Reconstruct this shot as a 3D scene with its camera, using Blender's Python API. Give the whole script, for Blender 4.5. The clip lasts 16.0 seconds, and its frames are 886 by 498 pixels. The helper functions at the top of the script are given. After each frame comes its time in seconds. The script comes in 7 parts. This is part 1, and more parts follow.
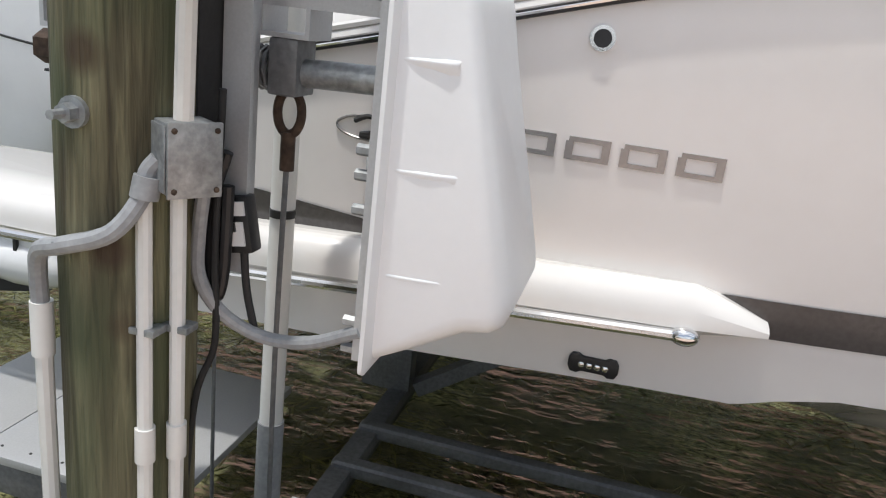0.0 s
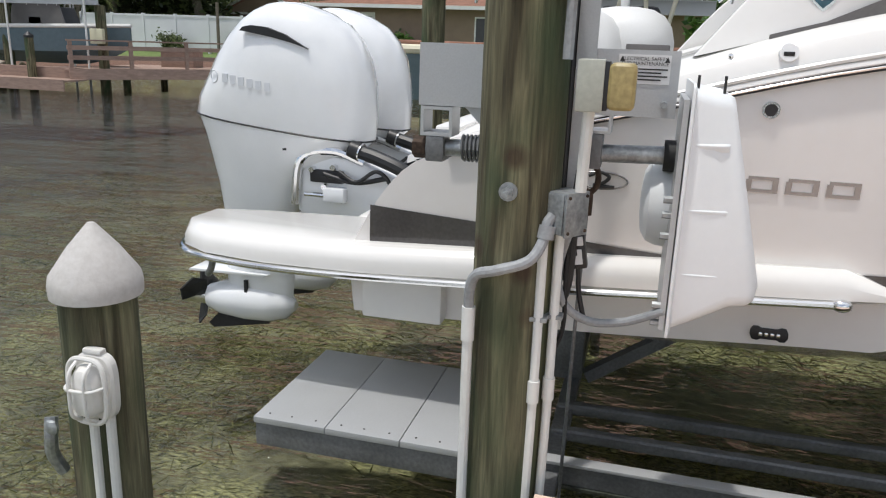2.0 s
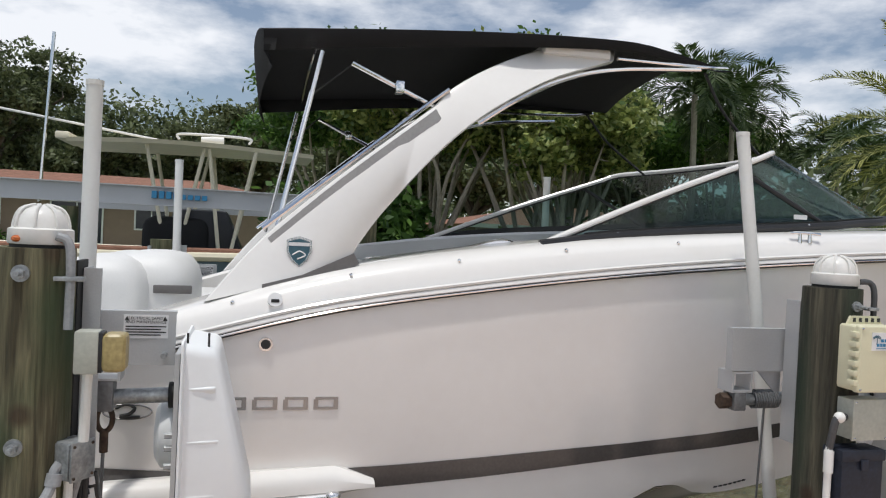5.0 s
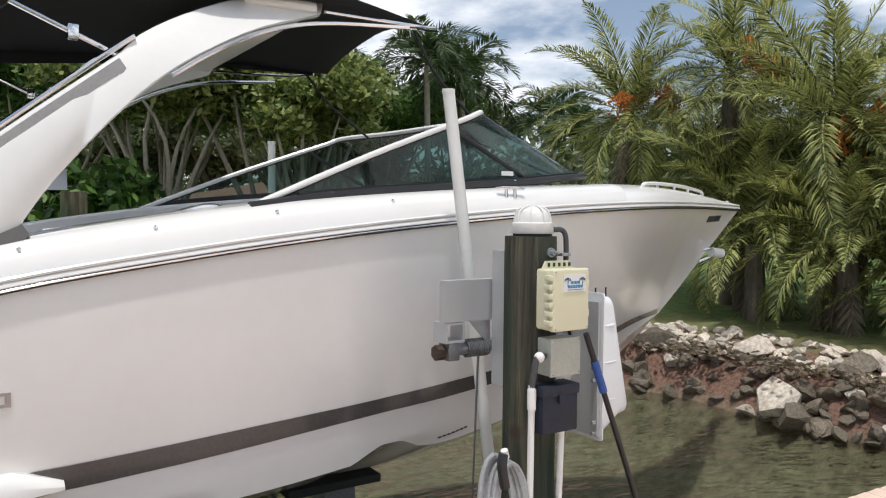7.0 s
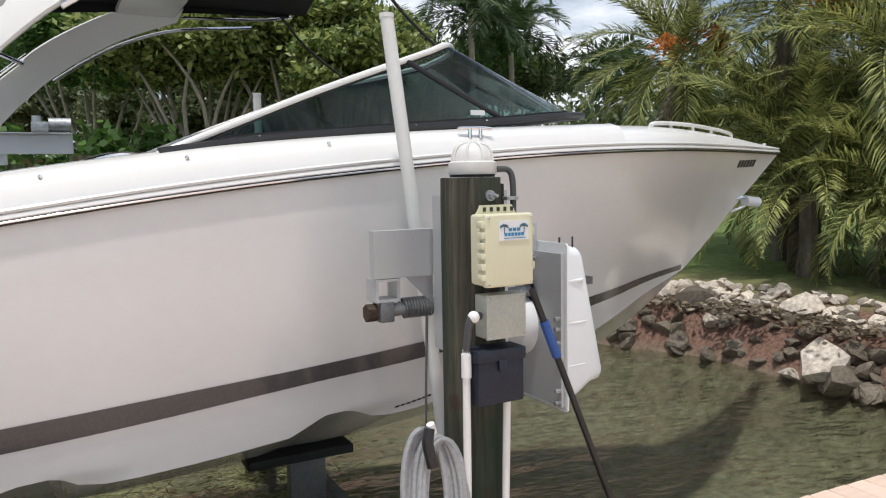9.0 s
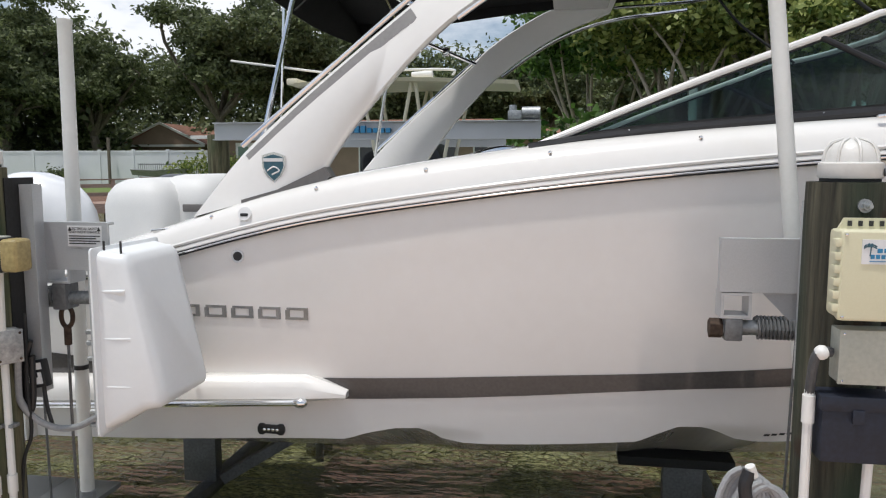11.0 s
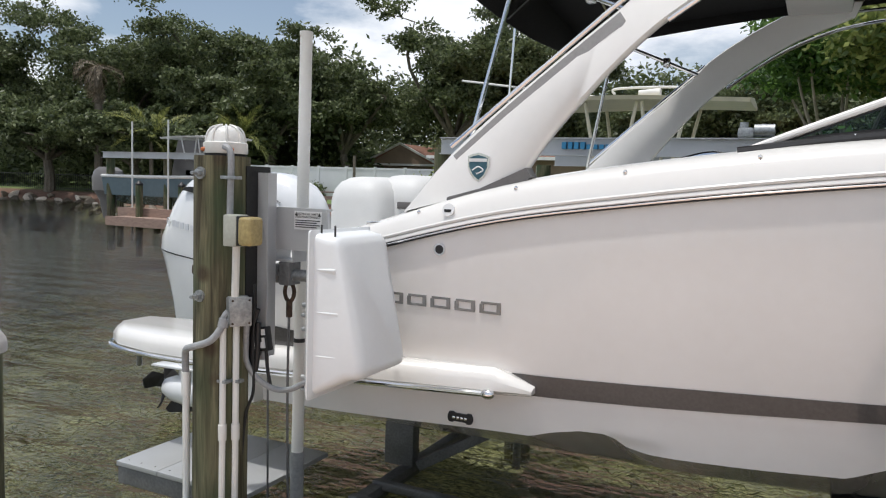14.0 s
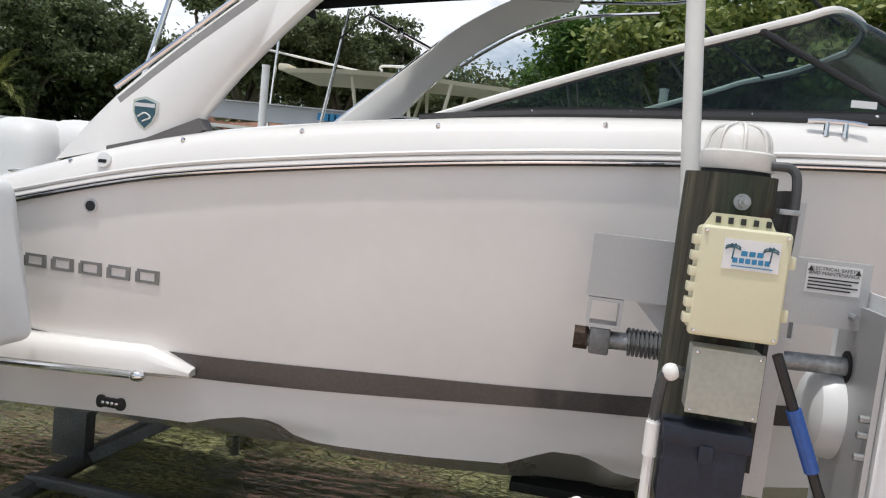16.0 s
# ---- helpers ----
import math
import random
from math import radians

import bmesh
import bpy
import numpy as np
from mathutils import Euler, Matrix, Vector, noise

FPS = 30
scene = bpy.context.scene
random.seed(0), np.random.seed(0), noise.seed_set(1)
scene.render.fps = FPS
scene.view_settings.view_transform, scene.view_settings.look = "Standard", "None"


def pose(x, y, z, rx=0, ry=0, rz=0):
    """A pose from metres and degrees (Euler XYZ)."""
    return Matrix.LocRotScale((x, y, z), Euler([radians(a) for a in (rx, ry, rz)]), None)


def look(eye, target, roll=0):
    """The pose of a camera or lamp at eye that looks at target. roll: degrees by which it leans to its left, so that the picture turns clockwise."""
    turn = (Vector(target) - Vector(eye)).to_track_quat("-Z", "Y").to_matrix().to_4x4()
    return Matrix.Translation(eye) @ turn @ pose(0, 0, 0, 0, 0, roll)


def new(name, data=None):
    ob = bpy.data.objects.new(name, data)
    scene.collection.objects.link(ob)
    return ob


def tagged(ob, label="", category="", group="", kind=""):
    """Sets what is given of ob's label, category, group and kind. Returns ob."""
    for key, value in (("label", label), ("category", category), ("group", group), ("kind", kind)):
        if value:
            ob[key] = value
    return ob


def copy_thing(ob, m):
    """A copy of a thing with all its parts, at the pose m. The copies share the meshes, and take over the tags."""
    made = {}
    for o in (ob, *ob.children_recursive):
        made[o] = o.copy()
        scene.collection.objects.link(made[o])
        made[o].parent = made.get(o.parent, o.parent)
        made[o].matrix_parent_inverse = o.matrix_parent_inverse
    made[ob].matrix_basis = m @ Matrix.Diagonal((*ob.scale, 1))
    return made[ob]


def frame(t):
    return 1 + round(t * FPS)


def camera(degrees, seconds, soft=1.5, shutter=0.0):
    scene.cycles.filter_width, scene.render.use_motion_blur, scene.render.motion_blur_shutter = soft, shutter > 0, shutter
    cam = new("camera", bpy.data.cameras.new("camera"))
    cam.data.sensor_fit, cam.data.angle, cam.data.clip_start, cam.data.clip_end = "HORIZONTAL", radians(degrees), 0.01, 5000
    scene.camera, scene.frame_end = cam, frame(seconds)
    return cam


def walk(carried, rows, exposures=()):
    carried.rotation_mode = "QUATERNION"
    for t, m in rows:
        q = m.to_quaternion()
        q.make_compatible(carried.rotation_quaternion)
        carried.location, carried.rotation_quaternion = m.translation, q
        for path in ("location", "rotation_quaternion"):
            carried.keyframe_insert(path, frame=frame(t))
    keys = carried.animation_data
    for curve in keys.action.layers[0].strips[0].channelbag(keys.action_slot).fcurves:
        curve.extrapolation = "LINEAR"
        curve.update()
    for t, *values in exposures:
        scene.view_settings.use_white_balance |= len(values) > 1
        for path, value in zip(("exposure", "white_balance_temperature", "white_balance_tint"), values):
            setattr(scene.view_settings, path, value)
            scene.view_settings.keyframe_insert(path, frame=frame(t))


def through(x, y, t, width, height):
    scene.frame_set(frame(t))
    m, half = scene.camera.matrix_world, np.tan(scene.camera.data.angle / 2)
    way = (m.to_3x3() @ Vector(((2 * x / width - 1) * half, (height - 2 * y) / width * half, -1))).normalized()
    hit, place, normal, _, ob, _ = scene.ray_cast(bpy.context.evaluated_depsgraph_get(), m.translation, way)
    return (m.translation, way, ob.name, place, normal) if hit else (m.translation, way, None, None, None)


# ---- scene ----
cam = camera(61.0, 16.0, soft=1.15)
PATH = [
    (0, (0.133, 0.033, 1.786), (-0.301, 1.894, 1.195), 6.8),
    (0.5, (-0.112, -0.187, 1.804), (-0.623, 1.659, 1.229), 6.5),
    (1, (-0.294, -0.507, 1.907), (-0.8, 1.345, 1.347), 6.8),
    (1.5, (-0.329, -0.843, 2.002), (-0.855, 1.006, 1.451), 4.5),
    (2, (-0.458, -1.099, 1.986), (-0.945, 0.767, 1.457), 2.0),
    (2.5, (-0.474, -1.312, 2.092), (-0.945, 0.556, 1.556), 0.2),
    (3, (-0.41, -1.524, 2.234), (-0.853, 0.349, 1.69), 0.2),
    (3.5, (-0.296, -1.642, 2.285), (-0.605, 0.291, 1.873), 1.3),
    (4, (-0.227, -1.672, 2.317), (-0.208, 0.32, 2.142), 1.8),
    (4.5, (-0.139, -1.687, 2.332), (0.134, 0.293, 2.257), 2.8),
    (5, (-0.093, -1.675, 2.339), (0.407, 0.261, 2.309), 2.7),
    (5.2, (-0.045, -1.678, 2.331), (0.522, 0.24, 2.314), 2.2),
    (7.3, (0.251, -1.579, 2.251), (1.404, 0.052, 2.152), 0.0),
    (7.5, (0.322, -1.573, 2.228), (1.501, 0.039, 2.12), -0.4),
    (8, (0.471, -1.531, 2.19), (1.645, 0.082, 2.055), -1.5),
    (8.2, (0.568, -1.506, 2.17), (1.719, 0.123, 2.024), -2.0),
    (10.3, (1.617, -1.517, 2.172), (1.76, 0.464, 1.938), 1.1),
    (10.5, (1.671, -1.539, 2.2), (1.655, 0.447, 1.964), 0.5),
    (11, (1.683, -1.535, 2.25), (1.361, 0.426, 2.025), -0.0),
    (11.5, (1.695, -1.545, 2.283), (1.253, 0.396, 2.09), 0.3),
    (12, (1.685, -1.586, 2.263), (1.119, 0.326, 2.11), 0.5),
    (12.5, (1.676, -1.632, 2.216), (0.97, 0.235, 2.096), 1.2),
    (13, (1.687, -1.658, 2.174), (0.895, 0.174, 2.046), 1.8),
    (13.5, (1.737, -1.669, 2.146), (0.876, 0.13, 1.989), 2.1),
    (14, (1.853, -1.572, 2.131), (0.968, 0.213, 1.96), 1.9),
    (14.5, (1.944, -1.452, 2.092), (1.139, 0.372, 1.928), 2.7),
    (15, (2.081, -1.343, 2.072), (1.438, 0.543, 1.905), 4.4),
    (15.5, (2.205, -1.212, 2.087), (1.608, 0.688, 1.908), 6.2),
    (16, (2.282, -1.021, 2.074), (1.913, 0.936, 1.892), 6.3),
]
walk(cam, [(t, look(eye, target, roll)) for t, eye, target, roll in PATH],
     [(0, 0.03), (1.0, -0.06), (3.0, 0.0), (4.2, -0.22), (5.2, -0.24), (7.5, 0.08), (8.2, 0.1), (10.5, -0.12), (13.5, -0.08), (16.0, -0.08)])

# ---- world, sun, exposure ----
SUN_EL, SUN_AZ = radians(77), radians(222)  # sun almost overhead, a little behind the dock side
world = bpy.data.worlds.new("sky")
scene.world = world
world.use_nodes = True
wn, wl = world.node_tree.nodes, world.node_tree.links
wn.clear()
w_out = wn.new("ShaderNodeOutputWorld")
w_bg = wn.new("ShaderNodeBackground")
w_bg.inputs["Strength"].default_value = 0.108
w_sky = wn.new("ShaderNodeTexSky")
w_sky.sky_type = "NISHITA"
w_sky.sun_disc = False
w_sky.sun_elevation, w_sky.sun_rotation = SUN_EL, SUN_AZ
w_tc = wn.new("ShaderNodeTexCoord")
w_map = wn.new("ShaderNodeMapping")
w_map.inputs["Scale"].default_value = (1.0, 1.0, 2.6)
w_map.inputs["Location"].default_value = (0.35, 0.1, 0.2)
w_noise = wn.new("ShaderNodeTexNoise")
w_noise.inputs["Scale"].default_value = 2.3
w_noise.inputs["Detail"].default_value = 9
w_noise.inputs["Roughness"].default_value = 0.56
w_ramp = wn.new("ShaderNodeValToRGB")
w_ramp.color_ramp.elements[0].position = 0.455
w_ramp.color_ramp.elements[1].position = 0.575
w_ramp.color_ramp.elements[0].color = (0.10, 0.10, 0.10, 1)  # thin veil between the clouds
w_mix = wn.new("ShaderNodeMixRGB")
w_mix.inputs["Color2"].default_value = (9.8, 10.1, 10.7, 1)
wl.new(w_tc.outputs["Generated"], w_map.inputs["Vector"])
wl.new(w_map.outputs["Vector"], w_noise.inputs["Vector"])
wl.new(w_noise.outputs["Fac"], w_ramp.inputs["Fac"])
wl.new(w_ramp.outputs["Color"], w_mix.inputs["Fac"])
wl.new(w_sky.outputs["Color"], w_mix.inputs["Color1"])
wl.new(w_mix.outputs["Color"], w_bg.inputs["Color"])
wl.new(w_bg.outputs["Background"], w_out.inputs["Surface"])
sun_data = bpy.data.lights.new("sun", "SUN")
sun_data.energy, sun_data.angle, sun_data.color = 2.7, radians(2.0), (1.0, 0.97, 0.92)
sun = new("sun", sun_data)
sun_from = Vector((math.sin(SUN_AZ) * math.cos(SUN_EL), math.cos(SUN_AZ) * math.cos(SUN_EL), math.sin(SUN_EL)))
sun.matrix_world = look(sun_from * 50, (0, 0, 0))


# ---- materials ----
def mat(name, color, rough=0.5, metal=0.0, vary=0.15, scale=6.0, stretch=(1, 1, 1), bump=0.1, fine=60.0, dark=None, coat=0.0, ramp=(0.35, 0.7), hue_rand=0.0):
    """Principled surface with variation at two scales and fine relief, in metres."""
    m = bpy.data.materials.new(name)
    m.use_nodes = True
    n, l = m.node_tree.nodes, m.node_tree.links
    b = n["Principled BSDF"]
    b.inputs["Roughness"].default_value, b.inputs["Metallic"].default_value = rough, metal
    b.inputs["Coat Weight"].default_value = coat
    b.inputs["Coat Roughness"].default_value = 0.08
    tc, mp = n.new("ShaderNodeTexCoord"), n.new("ShaderNodeMapping")
    mp.inputs["Scale"].default_value = stretch
    l.new(tc.outputs["Object"], mp.inputs["Vector"])
    big, small = n.new("ShaderNodeTexNoise"), n.new("ShaderNodeTexNoise")
    big.inputs["Scale"].default_value, small.inputs["Scale"].default_value = scale, fine
    big.inputs["Detail"].default_value, small.inputs["Detail"].default_value = 5, 3
    l.new(mp.outputs["Vector"], big.inputs["Vector"]), l.new(mp.outputs["Vector"], small.inputs["Vector"])
    dark = dark or tuple(c * (1 - vary) for c in color)
    r = n.new("ShaderNodeValToRGB")
    r.color_ramp.elements[0].position, r.color_ramp.elements[1].position = ramp
    r.color_ramp.elements[0].color, r.color_ramp.elements[1].color = (*dark, 1), (*color, 1)
    l.new(big.outputs["Fac"], r.inputs["Fac"])
    mul = n.new("ShaderNodeMixRGB")
    mul.blend_type = "OVERLAY"
    mul.inputs["Fac"].default_value = min(1, vary * 1.5)
    l.new(r.outputs["Color"], mul.inputs["Color1"]), l.new(small.outputs["Fac"], mul.inputs["Color2"])
    last = mul.outputs["Color"]
    if hue_rand:
        info, hsv = n.new("ShaderNodeObjectInfo"), n.new("ShaderNodeHueSaturation")
        rr = n.new("ShaderNodeMapRange")
        rr.inputs["To Min"].default_value, rr.inputs["To Max"].default_value = 1 - hue_rand, 1 + hue_rand
        l.new(info.outputs["Random"], rr.inputs["Value"]), l.new(rr.outputs["Result"], hsv.inputs["Value"])
        l.new(last, hsv.inputs["Color"])
        last = hsv.outputs["Color"]
    l.new(last, b.inputs["Base Color"])
    if bump:
        bp = n.new("ShaderNodeBump")
        bp.inputs["Strength"].default_value, bp.inputs["Distance"].default_value = bump, 0.01
        l.new(small.outputs["Fac"], bp.inputs["Height"]), l.new(bp.outputs["Normal"], b.inputs["Normal"])
    return m


def leaf_mat(name, light, dark, through=0.35):
    """Foliage: colour varies leaf by leaf, part of the light passes through."""
    m = bpy.data.materials.new(name)
    m.use_nodes = True
    n, l = m.node_tree.nodes, m.node_tree.links
    b = n["Principled BSDF"]
    b.inputs["Roughness"].default_value = 0.5
    geo, r = n.new("ShaderNodeNewGeometry"), n.new("ShaderNodeValToRGB")
    r.color_ramp.elements[0].color, r.color_ramp.elements[1].color = (*dark, 1), (*light, 1)
    l.new(geo.outputs["Random Per Island"], r.inputs["Fac"])
    l.new(r.outputs["Color"], b.inputs["Base Color"])
    tr, mix = n.new("ShaderNodeBsdfTranslucent"), n.new("ShaderNodeMixShader")
    l.new(r.outputs["Color"], tr.inputs["Color"])
    mix.inputs["Fac"].default_value = through
    l.new(b.outputs["BSDF"], mix.inputs[1]), l.new(tr.outputs["BSDF"], mix.inputs[2])
    l.new(mix.outputs["Shader"], n["Material Output"].inputs["Surface"])
    return m


def glass_mat(name, tint, gloss=0.03):
    """Clear pane: tinted see-through, with a sheen that grows towards grazing angles."""
    m = bpy.data.materials.new(name)
    m.use_nodes = True
    n, l = m.node_tree.nodes, m.node_tree.links
    t, g, w, p, k, mix = (n.new(q) for q in ("ShaderNodeBsdfTransparent", "ShaderNodeBsdfGlossy", "ShaderNodeLayerWeight", "ShaderNodeMath", "ShaderNodeMath", "ShaderNodeMixShader"))
    t.inputs["Color"].default_value = (*tint, 1)
    g.inputs["Roughness"].default_value = gloss
    w.inputs["Blend"].default_value = 0.5
    p.operation, k.operation = "POWER", "MULTIPLY_ADD"
    p.inputs[1].default_value, k.inputs[1].default_value, k.inputs[2].default_value = 4.0, 0.6, 0.035
    l.new(w.outputs["Facing"], p.inputs[0]), l.new(p.outputs["Value"], k.inputs[0])
    l.new(k.outputs["Value"], mix.inputs["Fac"]), l.new(t.outputs["BSDF"], mix.inputs[1]), l.new(g.outputs["BSDF"], mix.inputs[2])
    l.new(mix.outputs["Shader"], n["Material Output"].inputs["Surface"])
    return m


def water_mat():
    """Shallow harbour water: tinted, see-through, rippled."""
    m = bpy.data.materials.new("harbour_water")
    m.use_nodes = True
    n, l = m.node_tree.nodes, m.node_tree.links
    deep, gl, fres, mix = (n.new(k) for k in ("ShaderNodeBsdfTransparent", "ShaderNodeBsdfGlossy", "ShaderNodeFresnel", "ShaderNodeMixShader"))
    deep.inputs["Color"].default_value = (0.81, 0.845, 0.77, 1)
    gl.inputs["Roughness"].default_value = 0.02
    fres.inputs["IOR"].default_value = 1.44
    l.new(fres.outputs["Fac"], mix.inputs["Fac"]), l.new(deep.outputs["BSDF"], mix.inputs[1]), l.new(gl.outputs["BSDF"], mix.inputs[2])
    l.new(mix.outputs["Shader"], n["Material Output"].inputs["Surface"])
    tc, mp, a, b2, add, bp = (n.new(k) for k in ("ShaderNodeTexCoord", "ShaderNodeMapping", "ShaderNodeTexNoise", "ShaderNodeTexNoise", "ShaderNodeMath", "ShaderNodeBump"))
    mp.inputs["Scale"].default_value = (0.8, 1.7, 1.0)
    a.inputs["Scale"].default_value, b2.inputs["Scale"].default_value = 1.1, 9.0
    a.inputs["Detail"].default_value, b2.inputs["Detail"].default_value = 3, 3
    add.operation = "MULTIPLY_ADD"
    add.inputs[1].default_value = 0.16
    bp.inputs["Strength"].default_value, bp.inputs["Distance"].default_value = 0.8, 0.34
    l.new(tc.outputs["Object"], mp.inputs["Vector"])
    l.new(mp.outputs["Vector"], a.inputs["Vector"]), l.new(mp.outputs["Vector"], b2.inputs["Vector"])
    l.new(b2.outputs["Fac"], add.inputs[0]), l.new(a.outputs["Fac"], add.inputs[2])
    l.new(add.outputs["Value"], bp.inputs["Height"])
    l.new(bp.outputs["Normal"], gl.inputs["Normal"]), l.new(bp.outputs["Normal"], fres.inputs["Normal"])
    return m


def ground_mat():
    """Seabed with sea grass below the water line, lawn and mulch above it."""
    m = bpy.data.materials.new("seabed_and_lawn")
    m.use_nodes = True
    n, l = m.node_tree.nodes, m.node_tree.links
    b = n["Principled BSDF"]
    b.inputs["Roughness"].default_value = 0.95
    geo, sep = n.new("ShaderNodeNewGeometry"), n.new("ShaderNodeSeparateXYZ")
    l.new(geo.outputs["Position"], sep.inputs["Vector"])

    def noise_ramp(scale, p0, c0, p1, c1, stretch=(1, 1, 1), detail=6):
        mp, t, r = n.new("ShaderNodeMapping"), n.new("ShaderNodeTexNoise"), n.new("ShaderNodeValToRGB")
        mp.inputs["Scale"].default_value = stretch
        t.inputs["Scale"].default_value, t.inputs["Detail"].default_value = scale, detail
        t.inputs["Roughness"].default_value = 0.65
        l.new(geo.outputs["Position"], mp.inputs["Vector"]), l.new(mp.outputs["Vector"], t.inputs["Vector"])
        r.color_ramp.elements[0].position, r.color_ramp.elements[1].position = p0, p1
        r.color_ramp.elements[0].color, r.color_ramp.elements[1].color = (*c0, 1), (*c1, 1)
        l.new(t.outputs["Fac"], r.inputs["Fac"])
        return r.outputs["Color"]

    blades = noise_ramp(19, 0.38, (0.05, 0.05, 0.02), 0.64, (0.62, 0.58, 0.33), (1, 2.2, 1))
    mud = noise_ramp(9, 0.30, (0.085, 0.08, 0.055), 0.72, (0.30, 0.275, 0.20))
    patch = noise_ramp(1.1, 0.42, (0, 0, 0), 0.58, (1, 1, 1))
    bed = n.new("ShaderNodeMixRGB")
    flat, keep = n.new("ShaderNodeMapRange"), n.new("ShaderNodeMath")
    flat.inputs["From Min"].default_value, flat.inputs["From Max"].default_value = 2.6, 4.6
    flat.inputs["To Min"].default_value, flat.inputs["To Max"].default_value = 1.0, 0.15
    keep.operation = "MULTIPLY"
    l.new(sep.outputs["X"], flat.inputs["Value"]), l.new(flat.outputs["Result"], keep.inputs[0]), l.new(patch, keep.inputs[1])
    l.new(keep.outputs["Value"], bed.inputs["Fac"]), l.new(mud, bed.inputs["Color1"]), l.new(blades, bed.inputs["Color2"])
    lawn = noise_ramp(7, 0.3, (0.07, 0.11, 0.025), 0.75, (0.20, 0.28, 0.08))
    litter = noise_ramp(26, 0.3, (0.06, 0.036, 0.026), 0.75, (0.30, 0.17, 0.12))
    # Dark streaks stand in for light lost in deep water and broken reflections.
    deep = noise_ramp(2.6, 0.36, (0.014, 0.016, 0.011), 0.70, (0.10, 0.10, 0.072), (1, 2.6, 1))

    def blend(lo, hi, under, over):
        step, mix = n.new("ShaderNodeMapRange"), n.new("ShaderNodeMixRGB")
        step.inputs["From Min"].default_value, step.inputs["From Max"].default_value = lo, hi
        l.new(sep.outputs["Z"], step.inputs["Value"]), l.new(step.outputs["Result"], mix.inputs["Fac"])
        l.new(under, mix.inputs["Color1"]), l.new(over, mix.inputs["Color2"])
        return mix

    # Bed colour darkens with depth, standing in for absorption the water sheet lacks.
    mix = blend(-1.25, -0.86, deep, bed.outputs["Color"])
    mix = blend(-0.12, 0.12, mix.outputs["Color"], litter)
    mix = blend(0.66, 0.78, mix.outputs["Color"], lawn)
    l.new(mix.outputs["Color"], b.inputs["Base Color"])
    return m


